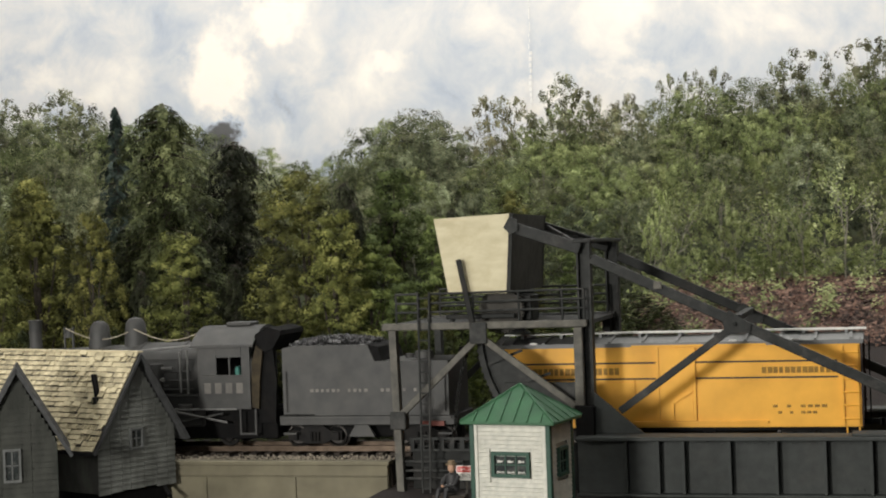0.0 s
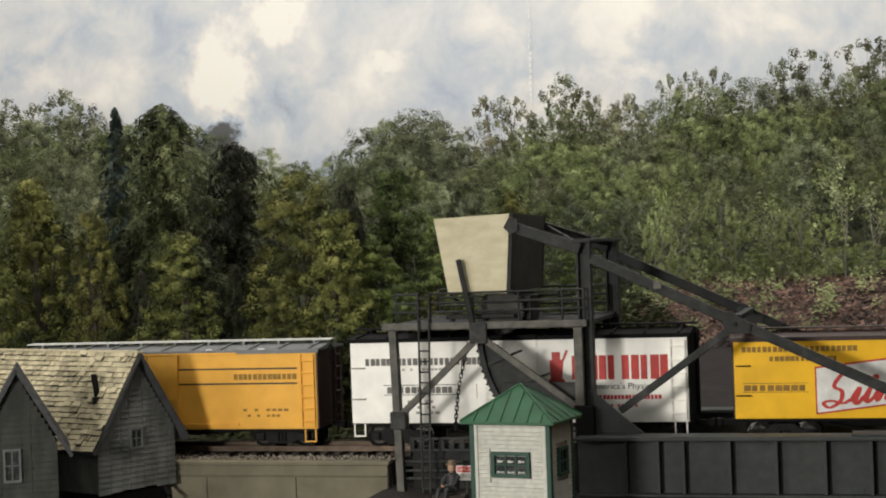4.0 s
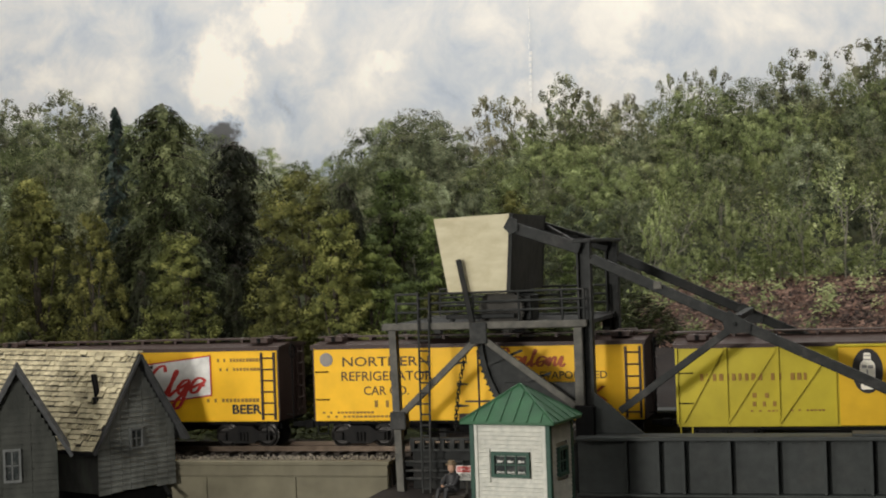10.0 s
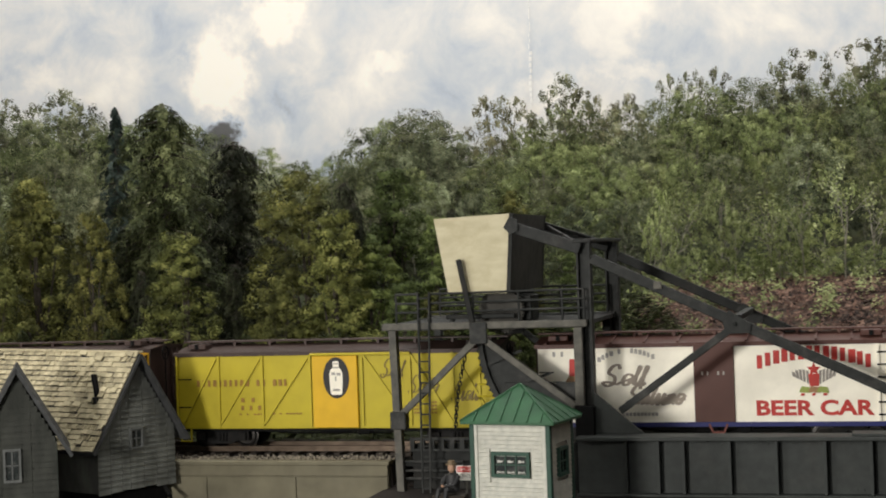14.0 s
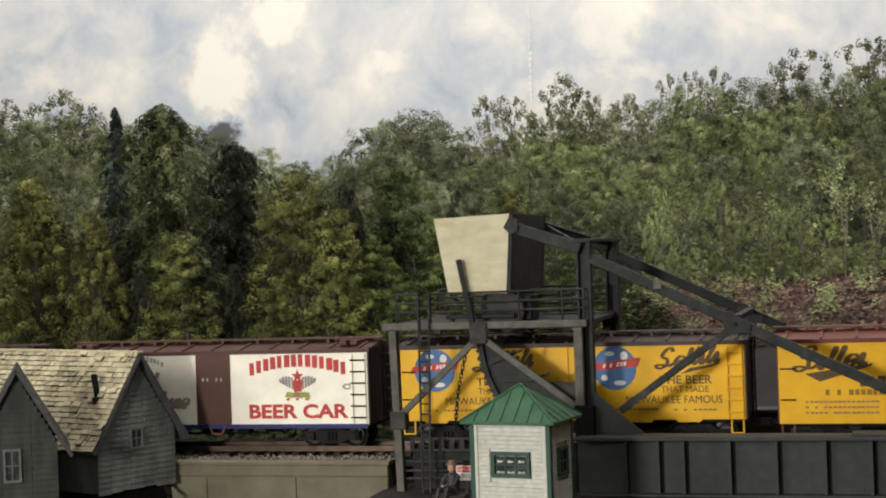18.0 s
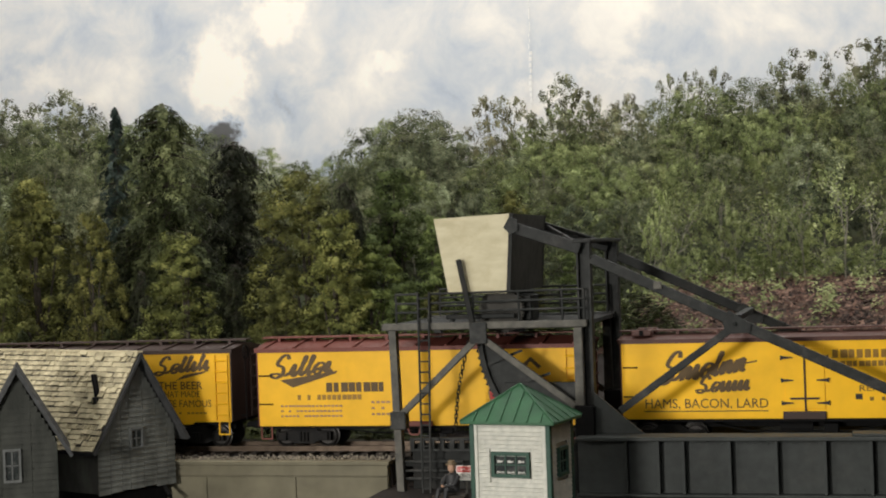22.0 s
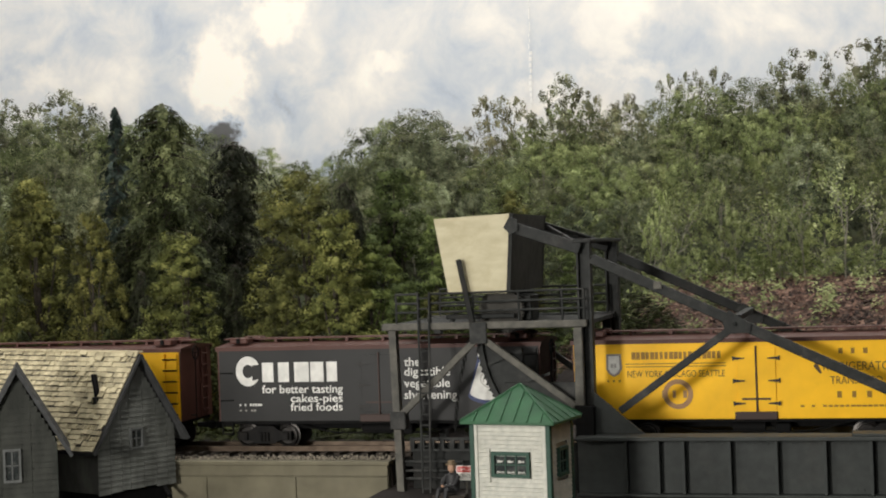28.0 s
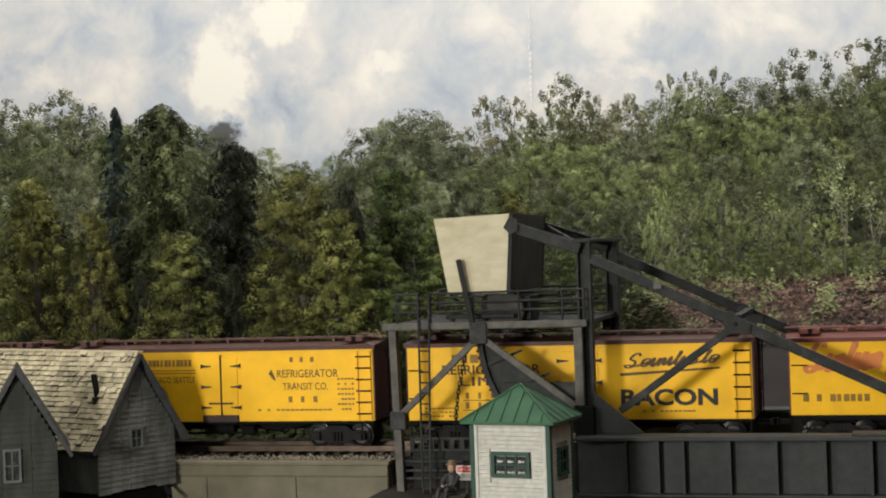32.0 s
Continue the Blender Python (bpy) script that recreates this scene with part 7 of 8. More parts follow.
    bars(0.0860, 0.1270, 0.0362, 0.0396, 13, Y, I_SOFT, C, fill=0.7, seed=29, slot=True)
    bars(0.0890, 0.1330, 0.0328, 0.0350, 18, Y, I_SOFT, C, seed=30)
    lettering("REFRIGERATOR", 0.0024, 0.1120, 0.0228, Y, I_BROWN, C, width=0.032)
    bars(0.1000, 0.1230, 0.0190, 0.0205, 10, Y, I_SOFT, C)
    patch([(0.0945, 0.0195), (0.0972, 0.0195), (0.0972, 0.0218), (0.0945, 0.0218)], Y, I_BLACK, C)
    for i in range(4):
        bars(0.120, 0.138, 0.0170 - 0.0020 * i, 0.0177 - 0.0020 * i, 10, Y, I_SOFT, C, seed=i)
    # charcoal reefer with a can
    C = mk("charcoal black wooden reefer with white lettering and can", 1483.2, 0.1470, P_BLACKCAR, P_BROWN, 0.0125, 0.0443, 0.0482, "reefer", rung=P_BLACKCAR, ladder_mat=P_BLACKCAR, end=P_BROWN)
    rings(0.0145, 0.0342, 0.0058, Y, I_WHITE, C, r0=0.0026, sz=1.15)
    patch([(0.0165, 0.0300), (0.0205, 0.0310), (0.0205, 0.0372), (0.0165, 0.0368)], Y - 0.00005, P_BLACKCAR, C)
    bars(0.0212, 0.0590, 0.0293, 0.0380, 5, Y, I_WHITE, C, fill=0.84, seed=33, slot=True)
    lettering("for better tasting", 0.0036, 0.0398, 0.0244, Y, I_WHITE, C, width=0.0378, heavy=0.012)
    lettering("cakes-pies", 0.0034, 0.0464, 0.0204, Y, I_WHITE, C, width=0.0242, heavy=0.012)
    lettering("fried foods", 0.0034, 0.0463, 0.0166, Y, I_WHITE, C, width=0.0242, heavy=0.012)
    lettering("the", 0.0036, 0.0907, 0.0356, Y, I_WHITE, C, width=0.0072, heavy=0.012)
    lettering("digestible", 0.0036, 0.0972, 0.0314, Y, I_WHITE, C, width=0.0205, heavy=0.012)
    lettering("vegetable", 0.0036, 0.0971, 0.0264, Y, I_WHITE, C, width=0.0205, heavy=0.012)
    lettering("shortening", 0.0036, 0.0984, 0.0214, Y, I_WHITE, C, width=0.0236, heavy=0.012)
    bars(0.010, 0.021, 0.0188, 0.0198, 9, Y, I_WHITE, C)
    bars(0.010, 0.018, 0.0165, 0.0172, 6, Y, I_SOFTGREY, C)
    for i in range(5):
        bars(0.1335, 0.1392, 0.0180 - 0.0011 * i, 0.0186 - 0.0011 * i, 6, Y, I_SOFTGREY, C, seed=i)
    patch([(0.1152, 0.0222), (0.1285, 0.0205), (0.1342, 0.0372), (0.1200, 0.0392)], Y, I_NAVY, C, "painted_can", "painted white can tipped to one side")
    patch([(0.1160, 0.0236), (0.1284, 0.0218), (0.1326, 0.0352), (0.1205, 0.0370)], Y - 0.00002, I_WHITE, C, "can_side")

    def oval(cx, cz, rx, rz, d, mat, name):
        e = B()
        quads(e, [(cx + rx * math.cos(t), cz + rz * math.sin(t) - 0.15 * rx * math.cos(t)) for t in np.linspace(0, math.tau, 22, endpoint=False)], Y - d)
        part(name, e, mat, C, smooth=False)
    oval(0.1219, 0.0214, 0.0067, 0.0024, 0.00001, I_NAVY, "can_rim")
    oval(0.1222, 0.0228, 0.0062, 0.0022, 0.00003, I_WHITE, "can_rim")
    oval(0.1268, 0.0376, 0.0072, 0.0036, 0.00006, I_NAVY, "can_rim")
    oval(0.1270, 0.0382, 0.0070, 0.0034, 0.00008, I_WHITE, "can_rim")
    oval(0.1270, 0.0382, 0.0052, 0.0023, 0.00010, I_NAVY, "can_lid")
    oval(0.1272, 0.0379, 0.0044, 0.0017, 0.00012, I_SOFTGREY, "can_lid")
    oval(0.1246, 0.0290, 0.0040, 0.0034, 0.00005, I_SOFTGREY, "can_label")
    oval(0.1246, 0.0290, 0.0035, 0.0029, 0.00007, I_WHITE, "can_label")
    bars(0.1218, 0.1272, 0.0282, 0.0298, 5, Y - 0.0001, I_SOFTGREY, C, rise=-0.0006, fill=0.7)
    # golden reefer with shield
    C = mk("golden yellow wooden reefer with white shield emblem", 1644.0, 0.1475, P_LEMON, P_BROWN, 0.0125, 0.0443, 0.0482, "reefer", ladder_mat=P_LEMON, rung=P_DKBROWN)
    patch([(0.0145, 0.0392), (0.0205, 0.0392), (0.0208, 0.0330), (0.0195, 0.0308), (0.0175, 0.0298), (0.0155, 0.0308), (0.0142, 0.0330)], Y, I_GREY, C, "shield")
    patch([(0.0153, 0.0384), (0.0197, 0.0384), (0.0199, 0.0330), (0.0189, 0.0314), (0.0175, 0.0306), (0.0161, 0.0314), (0.0151, 0.0330)], Y - 0.00005, I_WHITE, C, "shield")
    bars(0.0162, 0.0188, 0.0335, 0.0352, 2, Y - 0.0001, I_SOFTGREY, C)
    bars(0.0250, 0.0620, 0.0368, 0.0398, 19, Y, I_SOFT, C, seed=32, slot=True)
    for z in (0.0336, 0.0348):
        patch([(0.0225, z), (0.0635, z), (0.0635, z + 0.0003), (0.0225, z + 0.0003)], Y, I_BROWN, C, "rule")
    lettering("NEW YORK CHICAGO SEATTLE", 0.0027, 0.0430, 0.0294, Y, I_BROWN, C, width=0.0400)
    bars(0.0145, 0.0205, 0.0275, 0.0284, 5, Y, I_SOFT, C)
    rings(0.0437, 0.0223, 0.0062, Y, I_TAN, C, r0=0.0042)
    bars(0.0372, 0.0502, 0.0208, 0.0238, 6, Y - 0.00005, I_TAN, C)
    bars(0.1085, 0.1205, 0.0380, 0.0402, 5, Y, I_SOFT, C)
    lettering("REFRIGERATOR", 0.0034, 0.1165, 0.0313, Y, I_BROWN, C, width=0.0285)
    patch([(0.0985, 0.0330), (0.1010, 0.0300), (0.1018, 0.0302), (0.0998, 0.0350)], Y, I_BROWN, C, "dark_stroke")
    lettering("TRANSIT CO.", 0.0031, 0.1155, 0.0258, Y, I_BROWN, C, width=0.0210)
    bars(0.1075, 0.1220, 0.0203, 0.0229, 5, Y, I_SOFT, C, fill=0.7)
    for i in range(7):
        bars(0.1305, 0.1385, 0.0300 - 0.0022 * i, 0.0308 - 0.0022 * i, 5, Y, I_SOFT, C, seed=i)
    bars(0.093, 0.128, 0.0166, 0.0174, 16, Y, I_SOFT, C)
    # golden reefer, bacon
    C = mk("golden yellow wooden reefer lettered for bacon", 1806.0, 0.1478, P_LEMON, P_BROWN, 0.0125, 0.0443, 0.0482, "reefer", ladder_mat=P_LEMON)
    bars(0.0206, 0.0489, 0.0364, 0.0400, 7, Y, I_SOFT, C, fill=0.7, seed=33, slot=True)
    lettering("REFRIGERATOR", 0.0040, 0.0374, 0.0316, Y, I_BROWN, C, width=0.0430, heavy=0.012)
    lettering("LINE", 0.0038, 0.0340, 0.0267, Y, I_BROWN, C, width=0.0205, heavy=0.012)
    for i, z in enumerate((0.0212, 0.0170)):
        bars(0.0262, 0.0400, z, z + 0.0026, 5, Y, I_SOFT, C, fill=0.62)
        patch([(0.0250, z - 0.0009), (0.0410, z - 0.0009), (0.0410, z - 0.0006), (0.0250, z - 0.0006)], Y, I_BROWN, C, "rule")
    for i in range(3):
        bars(0.008, 0.022, 0.0168 - 0.0017 * i, 0.0175 - 0.0017 * i, 8, Y, I_SOFT, C, seed=i)
    flourish(0.0945, 0.1330, 0.0335, 0.0365, 11, Y, I_BROWN, C, 0.0010, 0.5, 0.0018, seed=34, head=1.6, run="BrhwhuhBur")
    patch([(0.0930, 0.0300), (0.1340, 0.0326), (0.1345, 0.0334), (0.0930, 0.0312)], Y, I_BROWN, C, "dark_rule")
    lettering("BACON", 0.0066, 0.1130, 0.0180, Y, I_BLACK, C, width=0.0400, heavy=0.035)
    bars(0.102, 0.124, 0.0150, 0.0157, 12, Y, I_SOFT, C)
    # last golden car with red script
    C = mk("golden yellow wooden reefer with slanting red marks", 1967.6, 0.1475, P_LEMON, P_REDBROWN, 0.0138, 0.0437, 0.0482, "reefer", ladder_mat=P_LEMON)
    flourish(0.0060, 0.0360, 0.0310, 0.0370, 6, Y, I_ORANGE, C, 0.0018, 0.3, 0.0010, seed=35, head=1.7)
    flourish(0.0380, 0.0600, 0.0290, 0.0340, 5, Y, I_ORANGE, C, 0.0018, 0.3, 0.0010, seed=36)
    bars(0.0055, 0.0400, 0.0188, 0.0217, 13, Y, I_SOFT, C, seed=37)
    return cars


def build_tender():
    T = empty("locomotive_tender", pose(-0.0768, 0, RAIL_TOP), "dark grey steel tender loaded with coal", "tender", "train engine")
    g = M_LOCO
    L = 0.0780
    part("tank", B().prism([(0.0030, 0.0143), (L - 0.001, 0.0143), (L - 0.001, 0.0378), (0.0440, 0.0378), (0.0410, 0.0450), (0.0060, 0.0450), (0.0012, 0.0440), (0.0012, 0.0143)], -0.0165, 0.0165), g, T)
    part("coal_bunker_end", B().prism([(0.0405, 0.0452), (0.0455, 0.0440), (0.0475, 0.0379), (0.0442, 0.0379)], -0.0160, 0.0160), M_BLACK, T, "black slanting bunker end")
    part("deck_frame", B().box(-0.001, L + 0.001, -0.0160, 0.0160, 0.0100, 0.0141, 0.0003), g, T)
    part("tank_step", B().box(0.0002, L, -0.0172, -0.0160, 0.0128, 0.0140).box(L - 0.006, L, -0.017, -0.014, 0.0060, 0.0068).box(0.001, 0.007, -0.017, -0.014, 0.0060, 0.0068), g, T)
    coal = B()
    rnd = random.Random(8)
    for k in range(420):
        x, y = rnd.uniform(0.004, 0.041), rnd.uniform(-0.013, 0.013)
        z = 0.0445 + 0.0034 * (1 - (y / 0.014) ** 2) * (1 - ((x - 0.023) / 0.024) ** 2)
        r = rnd.uniform(0.0008, 0.0018)
        m = pose(x, y, z, rnd.uniform(0, 360), rnd.uniform(0, 360), 0)
        coal.add([(r, 0, 0), (-r, 0, 0), (0, r, 0), (0, -r, 0), (0, 0, r), (0, 0, -r)], [(0, 2, 4), (2, 1, 4), (1, 3, 4), (3, 0, 4), (2, 0, 5), (1, 2, 5), (3, 1, 5), (0, 3, 5)], m)
    tagged(part("coal", coal, surface("coal", (0.02, 0.02, 0.021), (0.012, 0.012, 0.012), 300, 0.4, island=True, spread=0.4), T, "black coal load", smooth=False), kind="stuff")
    part("water_hatch", B().cyl((0.062, 0, 0.0378), (0.062, 0, 0.0410), 0.0042, 14).cyl((0.054, 0.004, 0.0378), (0.054, 0.004, 0.0395), 0.0020, 10), g, T)
    part("underframe", B().box(0.002, L - 0.002, -0.0090, 0.0090, 0.0040, 0.0099, 0.0005), M_BLACK, T)
    part("rear_lamp", B().cyl((L + 0.0004, 0, 0.0400), (L + 0.0035, 0, 0.0400), 0.0026, 12), M_BLACK, T)
    part("grab_rail", B().cyl((L - 0.0025, -0.0174, 0.016), (L - 0.0025, -0.0174, 0.034), 0.0003, 6).cyl((0.0030, -0.0174, 0.016), (0.0030, -0.0174, 0.034), 0.0003, 6), g, T)
    bars(0.0140, 0.0640, 0.0246, 0.0260, 20, -0.0168, I_DIM, T, fill=0.6, seed=41)
    bars(0.001, 0.020, 0.0145, 0.0150, 1, -0.0174, M_BLACK, T)
    part("red_step_box", B().box(0.0640, 0.0750, -0.0178, -0.0160, 0.0098, 0.0118), P_REDBROWN, T)
    for x in (0.0140, 0.0630):
        truck(T, x, 0.0092)
    part("tool_bracket", B().prism([(0.034, 0.0100), (0.040, 0.0100), (0.043, 0.0050), (0.031, 0.0050)], -0.0160, -0.0140), g, T)
    coupler(T, L, 1)
    return T


M_LOCO = surface("grimy_engine_black", (0.056, 0.056, 0.052), (0.035, 0.036, 0.035), 160, 0.6, 0.0, 0.12, 1500, 0.35, 60, (0.095, 0.088, 0.078))


def build_engine():
    """Steam engine: origin at rail level under the back of its cab."""
    E = empty("steam_locomotive", pose(-0.0845, 0, RAIL_TOP), "grimy dark grey steam locomotive with hooded cab", "locomotive", "train engine")
    g = M_LOCO
    ax = Matrix.Rotation(-math.pi / 2, 4, "Y")
    m = pose(-0.030, 0, 0.0320) @ ax
    part("boiler", B().lathe([(0.0150, 0.0), (0.0150, 0.030), (0.0142, 0.045), (0.0128, 0.080), (0.0126, 0.108), (0.0122, 0.109)], 36, m), g, E)
    part("smokebox_front", B().lathe([(0.0118, 0.1092), (0.0105, 0.1104), (0.0060, 0.1112), (0.0020, 0.1122)], 28, m), g, E)
    for q in (0.012, 0.033, 0.055, 0.082):
        r = 0.0152 - max(q - 0.03, 0) * 0.045
        part("boiler_band", B().lathe([(r, q), (r + 0.0002, q + 0.0002), (r + 0.0002, q + 0.0010), (r, q + 0.0012)], 36, m), g, E)
    part("stack", B().lathe([(0.0034, 0.042), (0.0030, 0.047), (0.0030, 0.0570), (0.0036, 0.0585), (0.0030, 0.0586)], 20, pose(-0.1215, 0, 0)), g, E)
    part("steam_dome", B().lathe([(0.0056, 0.044), (0.0052, 0.050), (0.0046, 0.0560), (0.0030, 0.0582), (0.0005, 0.0588)], 20, pose(-0.0695, 0, 0)), g, E)
    part("sand_dome", B().lathe([(0.0054, 0.043), (0.0050, 0.050), (0.0044, 0.0550), (0.0028, 0.0570), (0.0005, 0.0576)], 20, pose(-0.0880, 0, 0)), g, E)
    part("bell", B().lathe([(0.0022, 0.0500), (0.0016, 0.0520), (0.0010, 0.0538), (0.0002, 0.0542)], 14, pose(-0.104, 0, 0)).box(-0.1065, -0.1058, -0.0006, 0.0006, 0.045, 0.0548).box(-0.1022, -0.1015, -0.0006, 0.0006, 0.045, 0.0548), g, E)
    # cab
    cab = part("cab", B().box(-0.0315, -0.0065, -0.0166, -0.0158, 0.0175, 0.0325).box(-0.0315, -0.0225, -0.0166, -0.0158, 0.0326, 0.0455).box(-0.0105, -0.0065, -0.0166, -0.0158, 0.0326, 0.0455).box(-0.0224, -0.0106, -0.0166, -0.0158, 0.0405, 0.0455)
               .box(-0.0315, -0.0065, 0.0158, 0.0166, 0.0175, 0.0455).box(-0.0315, -0.0305, -0.0157, 0.0157, 0.0175, 0.0480), g, E, "dark grey cab with open side window")
    part("rear_canopy", B().prism([(-0.0040, 0.0505), (0.0020, 0.0535), (0.0075, 0.0520), (0.0078, 0.0500), (0.0040, 0.0440), (-0.0010, 0.0420), (-0.0055, 0.0455)], -0.0150, 0.0150), M_BLACK, E, "black canvas canopy behind the cab")
    # black sheet added where only the dark gap to the tender shows
    part("rear_curtain", B().prism([(-0.0062, 0.0110), (0.0040, 0.0110), (0.0050, 0.0300), (0.0035, 0.0440), (-0.0050, 0.0460)], -0.0138, -0.0120), M_BLACK, E, "black sheet filling the dark gap behind the cab")
    part("cab_roof", B().prism([(y, 0.0462 + 0.0080 * (1 - (y / 0.0185) ** 2)) for y in np.linspace(-0.0185, 0.0185, 15)] + [(y, 0.0452 + 0.0078 * (1 - (y / 0.0185) ** 2)) for y in np.linspace(0.0185, -0.0185, 15)], -0.034, -0.0040, Matrix(((0, 1, 0, 0), (1, 0, 0, 0), (0, 0, 1, 0), (0, 0, 0, 1)))), g, E, "arched cab roof")
    part("roof_vent", B().box(-0.022, -0.010, -0.005, 0.005, 0.0540, 0.0556, 0.0004), g, E)
    part("cab_curtain", B().prism([(-0.0062, 0.0180), (-0.0030, 0.0175), (-0.0022, 0.0300), (-0.0005, 0.0430), (-0.0035, 0.0455), (-0.0058, 0.0380)], -0.0160, -0.0142), surface("cab_curtain_canvas", (0.055, 0.042, 0.022), (0.022, 0.017, 0.010), 300, 0.9), E, "brown canvas cab curtain")
    part("window_frame", B().box(-0.0226, -0.0094, -0.0172, -0.0167, 0.0322, 0.0328).box(-0.0164, -0.0158, -0.0170, -0.0166, 0.0327, 0.0404), g, E)
    part("seat_back", B().box(-0.0150, -0.0130, -0.0135, -0.0085, 0.026, 0.036, 0.0004), surface("cab_green", (0.06, 0.22, 0.18), (0.04, 0.16, 0.13), 300, 0.6), E, "green cab fitting")
    lx = I_DIM
    bars(-0.0285, -0.0080, 0.0245, 0.0292, 4, -0.0168, lx, E, fill=0.62)
    # running board, pipes, pump
    part("running_board", B().box(-0.1360, -0.0320, -0.0170, -0.0110, 0.0232, 0.0242, 0.0002), g, E)
    part("handrail", B().cyl((-0.132, -0.0150, 0.0400), (-0.034, -0.0158, 0.0400), 0.0003, 6), g, E)
    cord = B()
    pts = [(-0.104 + 0.072 * t, -0.003 - 0.003 * t, 0.0545 - 0.0020 * t - 0.0050 * math.sin(math.pi * (t * 2 % 1))) for t in np.linspace(0, 1, 17)]
    for p, q in zip(pts, pts[1:]):
        cord.cyl(p, q, 0.00025, 5)
    part("bell_cord", cord, surface("cord", (0.34, 0.30, 0.22)), E, "sagging pale bell cord")
    pale = surface("dusty_engine_pipe", (0.20, 0.20, 0.19), (0.13, 0.13, 0.125), 200, 0.5)
    for p, q, r in (((-0.062, -0.0160, 0.0440), (-0.033, -0.0164, 0.0462), 0.0005), ((-0.040, -0.0166, 0.0250), (-0.040, -0.0166, 0.0430), 0.0006), ((-0.0365, -0.0166, 0.0240), (-0.0365, -0.0166, 0.0440), 0.0005),
                    ((-0.062, -0.0164, 0.0360), (-0.044, -0.0164, 0.0360), 0.0007), ((-0.056, -0.0166, 0.0310), (-0.048, -0.0166, 0.0310), 0.0010), ((-0.050, -0.0168, 0.0180), (-0.018, -0.0166, 0.0115), 0.0005)):
        part("pipe", B().cyl(p, q, r, 8), pale, E, "dusty grey pipe")
    part("step_board", B().box(-0.0440, -0.0130, -0.0172, -0.0140, 0.0170, 0.0178, 0.0002), pale, E)
    part("air_pump", B().cyl((-0.052, -0.0158, 0.0250), (-0.052, -0.0158, 0.0380), 0.0030, 12).cyl((-0.058, -0.0155, 0.028), (-0.046, -0.0155, 0.028), 0.0008, 8), g, E)
    part("air_tank", B().cyl((-0.100, -0.0145, 0.0205), (-0.065, -0.0145, 0.0205), 0.0030, 12), g, E)
    for z, x0, x1 in ((0.0305, -0.046, -0.034), (0.0345, -0.060, -0.036), (0.0265, -0.062, -0.034)):
        part("pipe", B().cyl((x0, -0.0162, z), (x1, -0.0162, z), 0.0005, 6), g, E)
    part("firebox", B().box(-0.0600, -0.0310, -0.0125, 0.0125, 0.0090, 0.0300, 0.001), g, E)
    # black block added for the dark space under cab and firebox
    part("ash_pan", B().box(-0.0640, 0.0035, -0.0105, 0.0105, 0.0035, 0.0172, 0.0005), M_BLACK, E)
    part("frame", B().box(-0.1400, -0.0040, -0.0060, 0.0060, 0.0050, 0.0170, 0.0005), M_BLACK, E)
    part("cylinder", B().cyl((-0.1240, -0.0150, 0.0125), (-0.1060, -0.0150, 0.0125), 0.0050, 16).cyl((-0.1240, 0.0150, 0.0125), (-0.1060, 0.0150, 0.0125), 0.0050, 16), g, E)
    part("pilot", B().prism([(-0.1400, 0.0120), (-0.1480, 0.0030), (-0.1400, 0.0030)], -0.013, 0.013), g, E)
    part("step", B().box(-0.0120, -0.0040, -0.0168, -0.0140, 0.0060, 0.0068).box(-0.0120, -0.0112, -0.0168, -0.0160, 0.0068, 0.0174).box(-0.0048, -0.0040, -0.0168, -0.0160, 0.0068, 0.0174), g, E)
    part("injector", B().box(-0.0420, -0.0350, -0.0168, -0.0150, 0.0140, 0.0200, 0.0006).cyl((-0.040, -0.0165, 0.012), (-0.020, -0.0165, 0.0155), 0.0005, 6), g, E)
    def driver(r):
        b = B().torus(pose(0, 0, 0, 90), r - 0.0009, 0.0010, 28, 6)
        b.cyl((0, -0.0014, 0), (0, 0.0014, 0), 0.0022, 12)
        for q in range(12):
            a = q * math.tau / 12
            b.cyl((0, 0, 0), ((r - 0.0012) * math.cos(a), 0, (r - 0.0012) * math.sin(a)), 0.0005, 5)
        return b.mesh("driving_wheel", M_TRUCK)
    me = driver(0.0085)
    small = driver(0.0050)
    for x in (-0.092, -0.073, -0.054):
        for y in (-0.0090, 0.0090):
            w = part("driving_wheel", me, None, E, "spoked driving wheel", m=pose(x, y, 0.0085))
            WHEELS.append((w, E, x))
    for x in (-0.020, -0.128):
        for y in (-0.0090, 0.0090):
            w = part("carrying_wheel", small, None, E, m=pose(x, y, 0.0050))
            WHEELS.append((w, E, x))
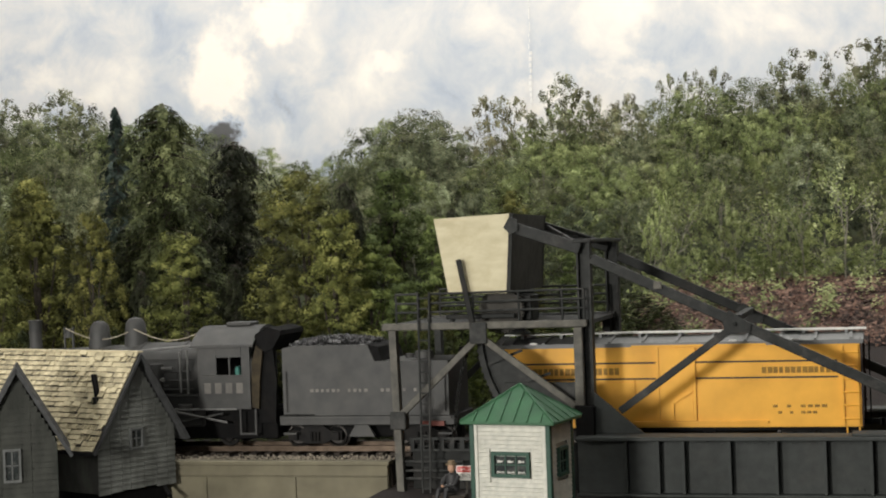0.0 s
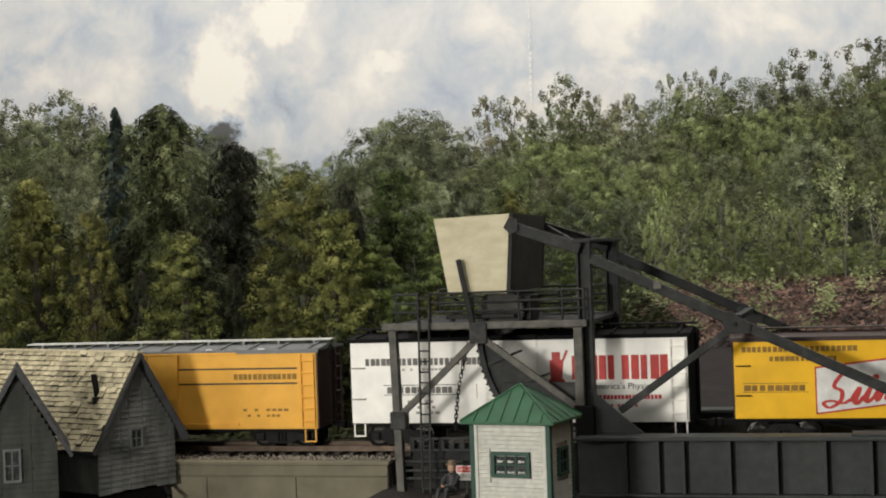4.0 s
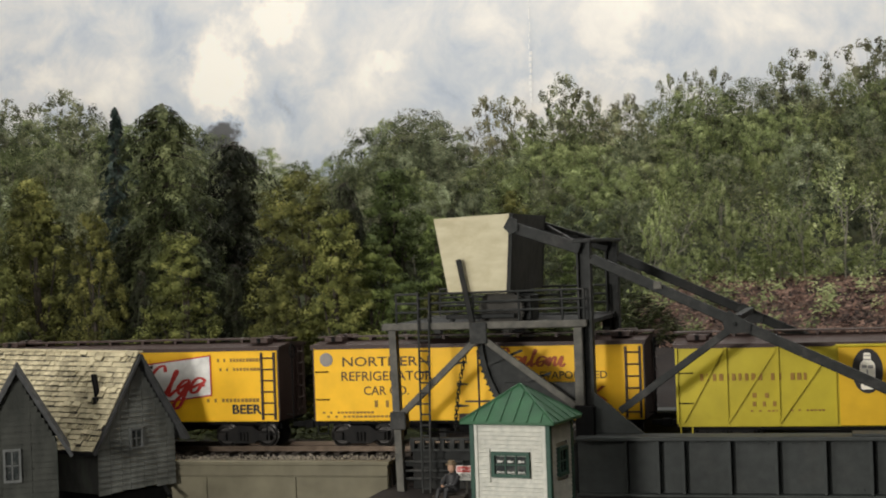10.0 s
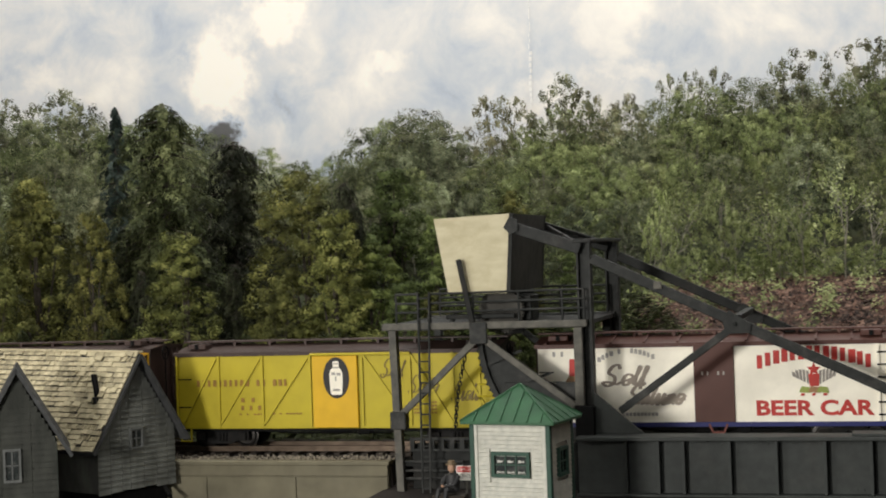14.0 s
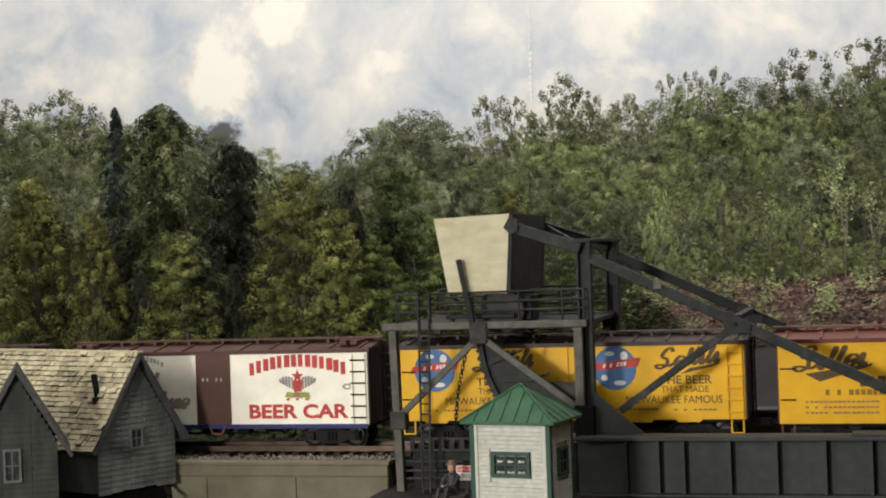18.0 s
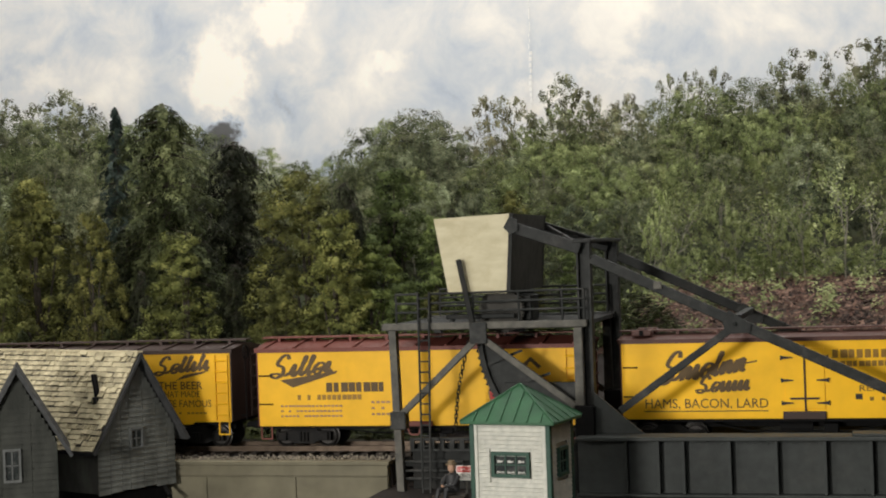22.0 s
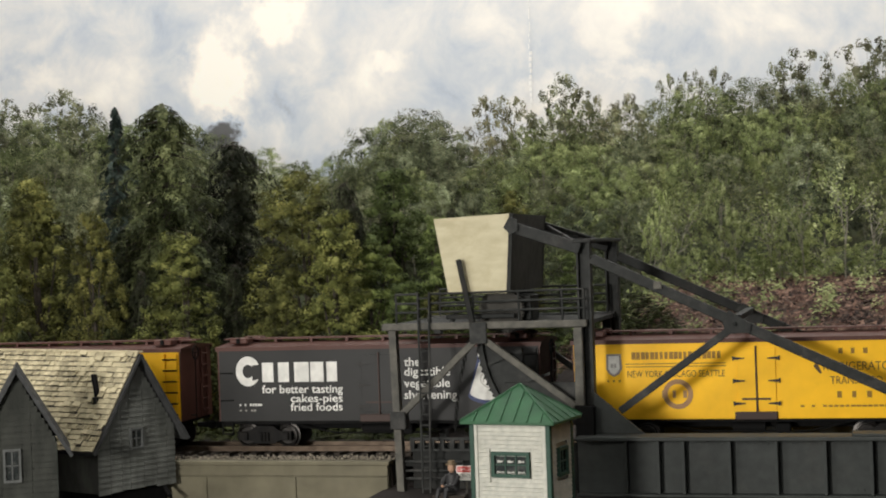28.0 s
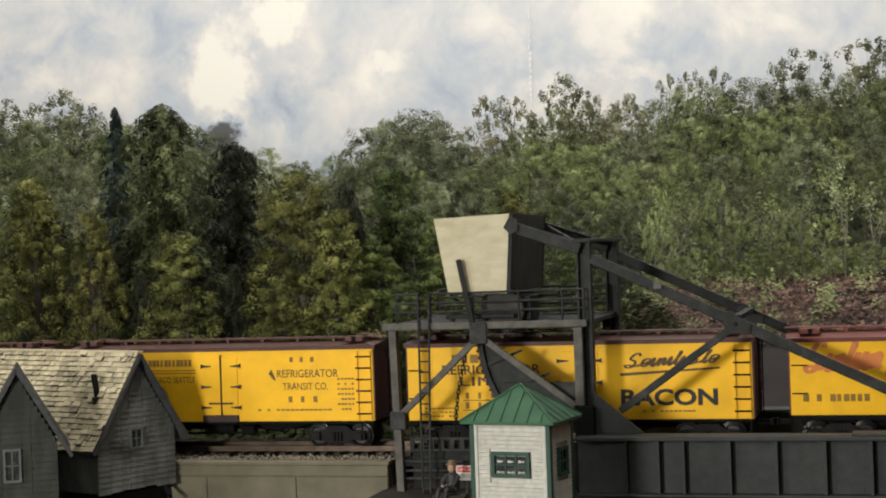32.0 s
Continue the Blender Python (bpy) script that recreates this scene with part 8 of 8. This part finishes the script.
    part("side_rod", B().box(-0.094, -0.052, -0.0128, -0.0120, 0.0068, 0.0082, 0.0002).beam((-0.106, -0.0138, 0.0125), (-0.073, -0.0138, 0.0080), 0.0006, 0.0012), M_WHEEL, E)
    return E

build_gantry()
build_cabin()
build_house()
build_yard_bits()
TRAIN = [(c, s) for c, s in build_cars()]
TRAIN.append((build_tender(), -76.8))
TRAIN.append((build_engine(), -84.5))


# ---------------------------------------------------------------- what moves
SPEED = ((0, 0.0580), (2, 0.0580), (4, 0.0572), (9, 0.0568), (12, 0.0560), (14, 0.0554), (17.5, 0.0554), (19, 0.0562), (21, 0.0570), (24.5, 0.0573), (28, 0.0580), (30, 0.0592), (32, 0.0586))


def run(t):
    """Metres that the train has run by t seconds; its speed changes evenly between the times in SPEED."""
    d = 0.0
    for (a, va), (b, vb) in zip(SPEED, SPEED[1:]):
        if t <= a:
            break
        e = min(t, b)
        ve = va + (vb - va) * (e - a) / (b - a)
        d += (va + ve) / 2 * (e - a)
    return d


def motions():
    times = [0.5 * k for k in range(65)]
    for thing, start in TRAIN:
        walk(thing, [(t, pose(start * MM - run(t), 0, RAIL_TOP)) for t in times])
    for wheel, thing, dx in WHEELS:
        home = wheel.matrix_basis.translation.copy()
        r = home.z
        start = dict((o.name, s) for o, s in TRAIN)[thing.name] * MM
        rows, last = [], None
        for k in range(321):
            t = k * 0.1
            x = start + 0.07 - run(t)
            if -0.34 < x < 0.36 or k in (0, 320):
                rows.append((t, Matrix.Translation(home) @ Matrix.Rotation(-run(t) / r, 4, "Y")))
        keep = [rows[0]]
        for row in rows[1:]:
            if row[0] - keep[-1][0] > 0.15 and len(keep) >= 1:
                # out of sight the wheel keeps its turn until the car nears the view
                keep.append((row[0], Matrix.Translation(home) @ keep[-1][1].to_3x3().to_4x4()))
                base = row[0]
                keep[-1] = (row[0], keep[-1][1])
                offset = keep[-1][1].to_3x3().inverted() @ row[1].to_3x3()
                FIX[wheel.name] = offset
                continue
            turn = row[1].to_3x3()
            if wheel.name in FIX:
                turn = turn @ FIX[wheel.name].inverted()
            keep.append((row[0], Matrix.Translation(home) @ turn.to_4x4()))
        walk(wheel, keep)


FIX = {}
motions()
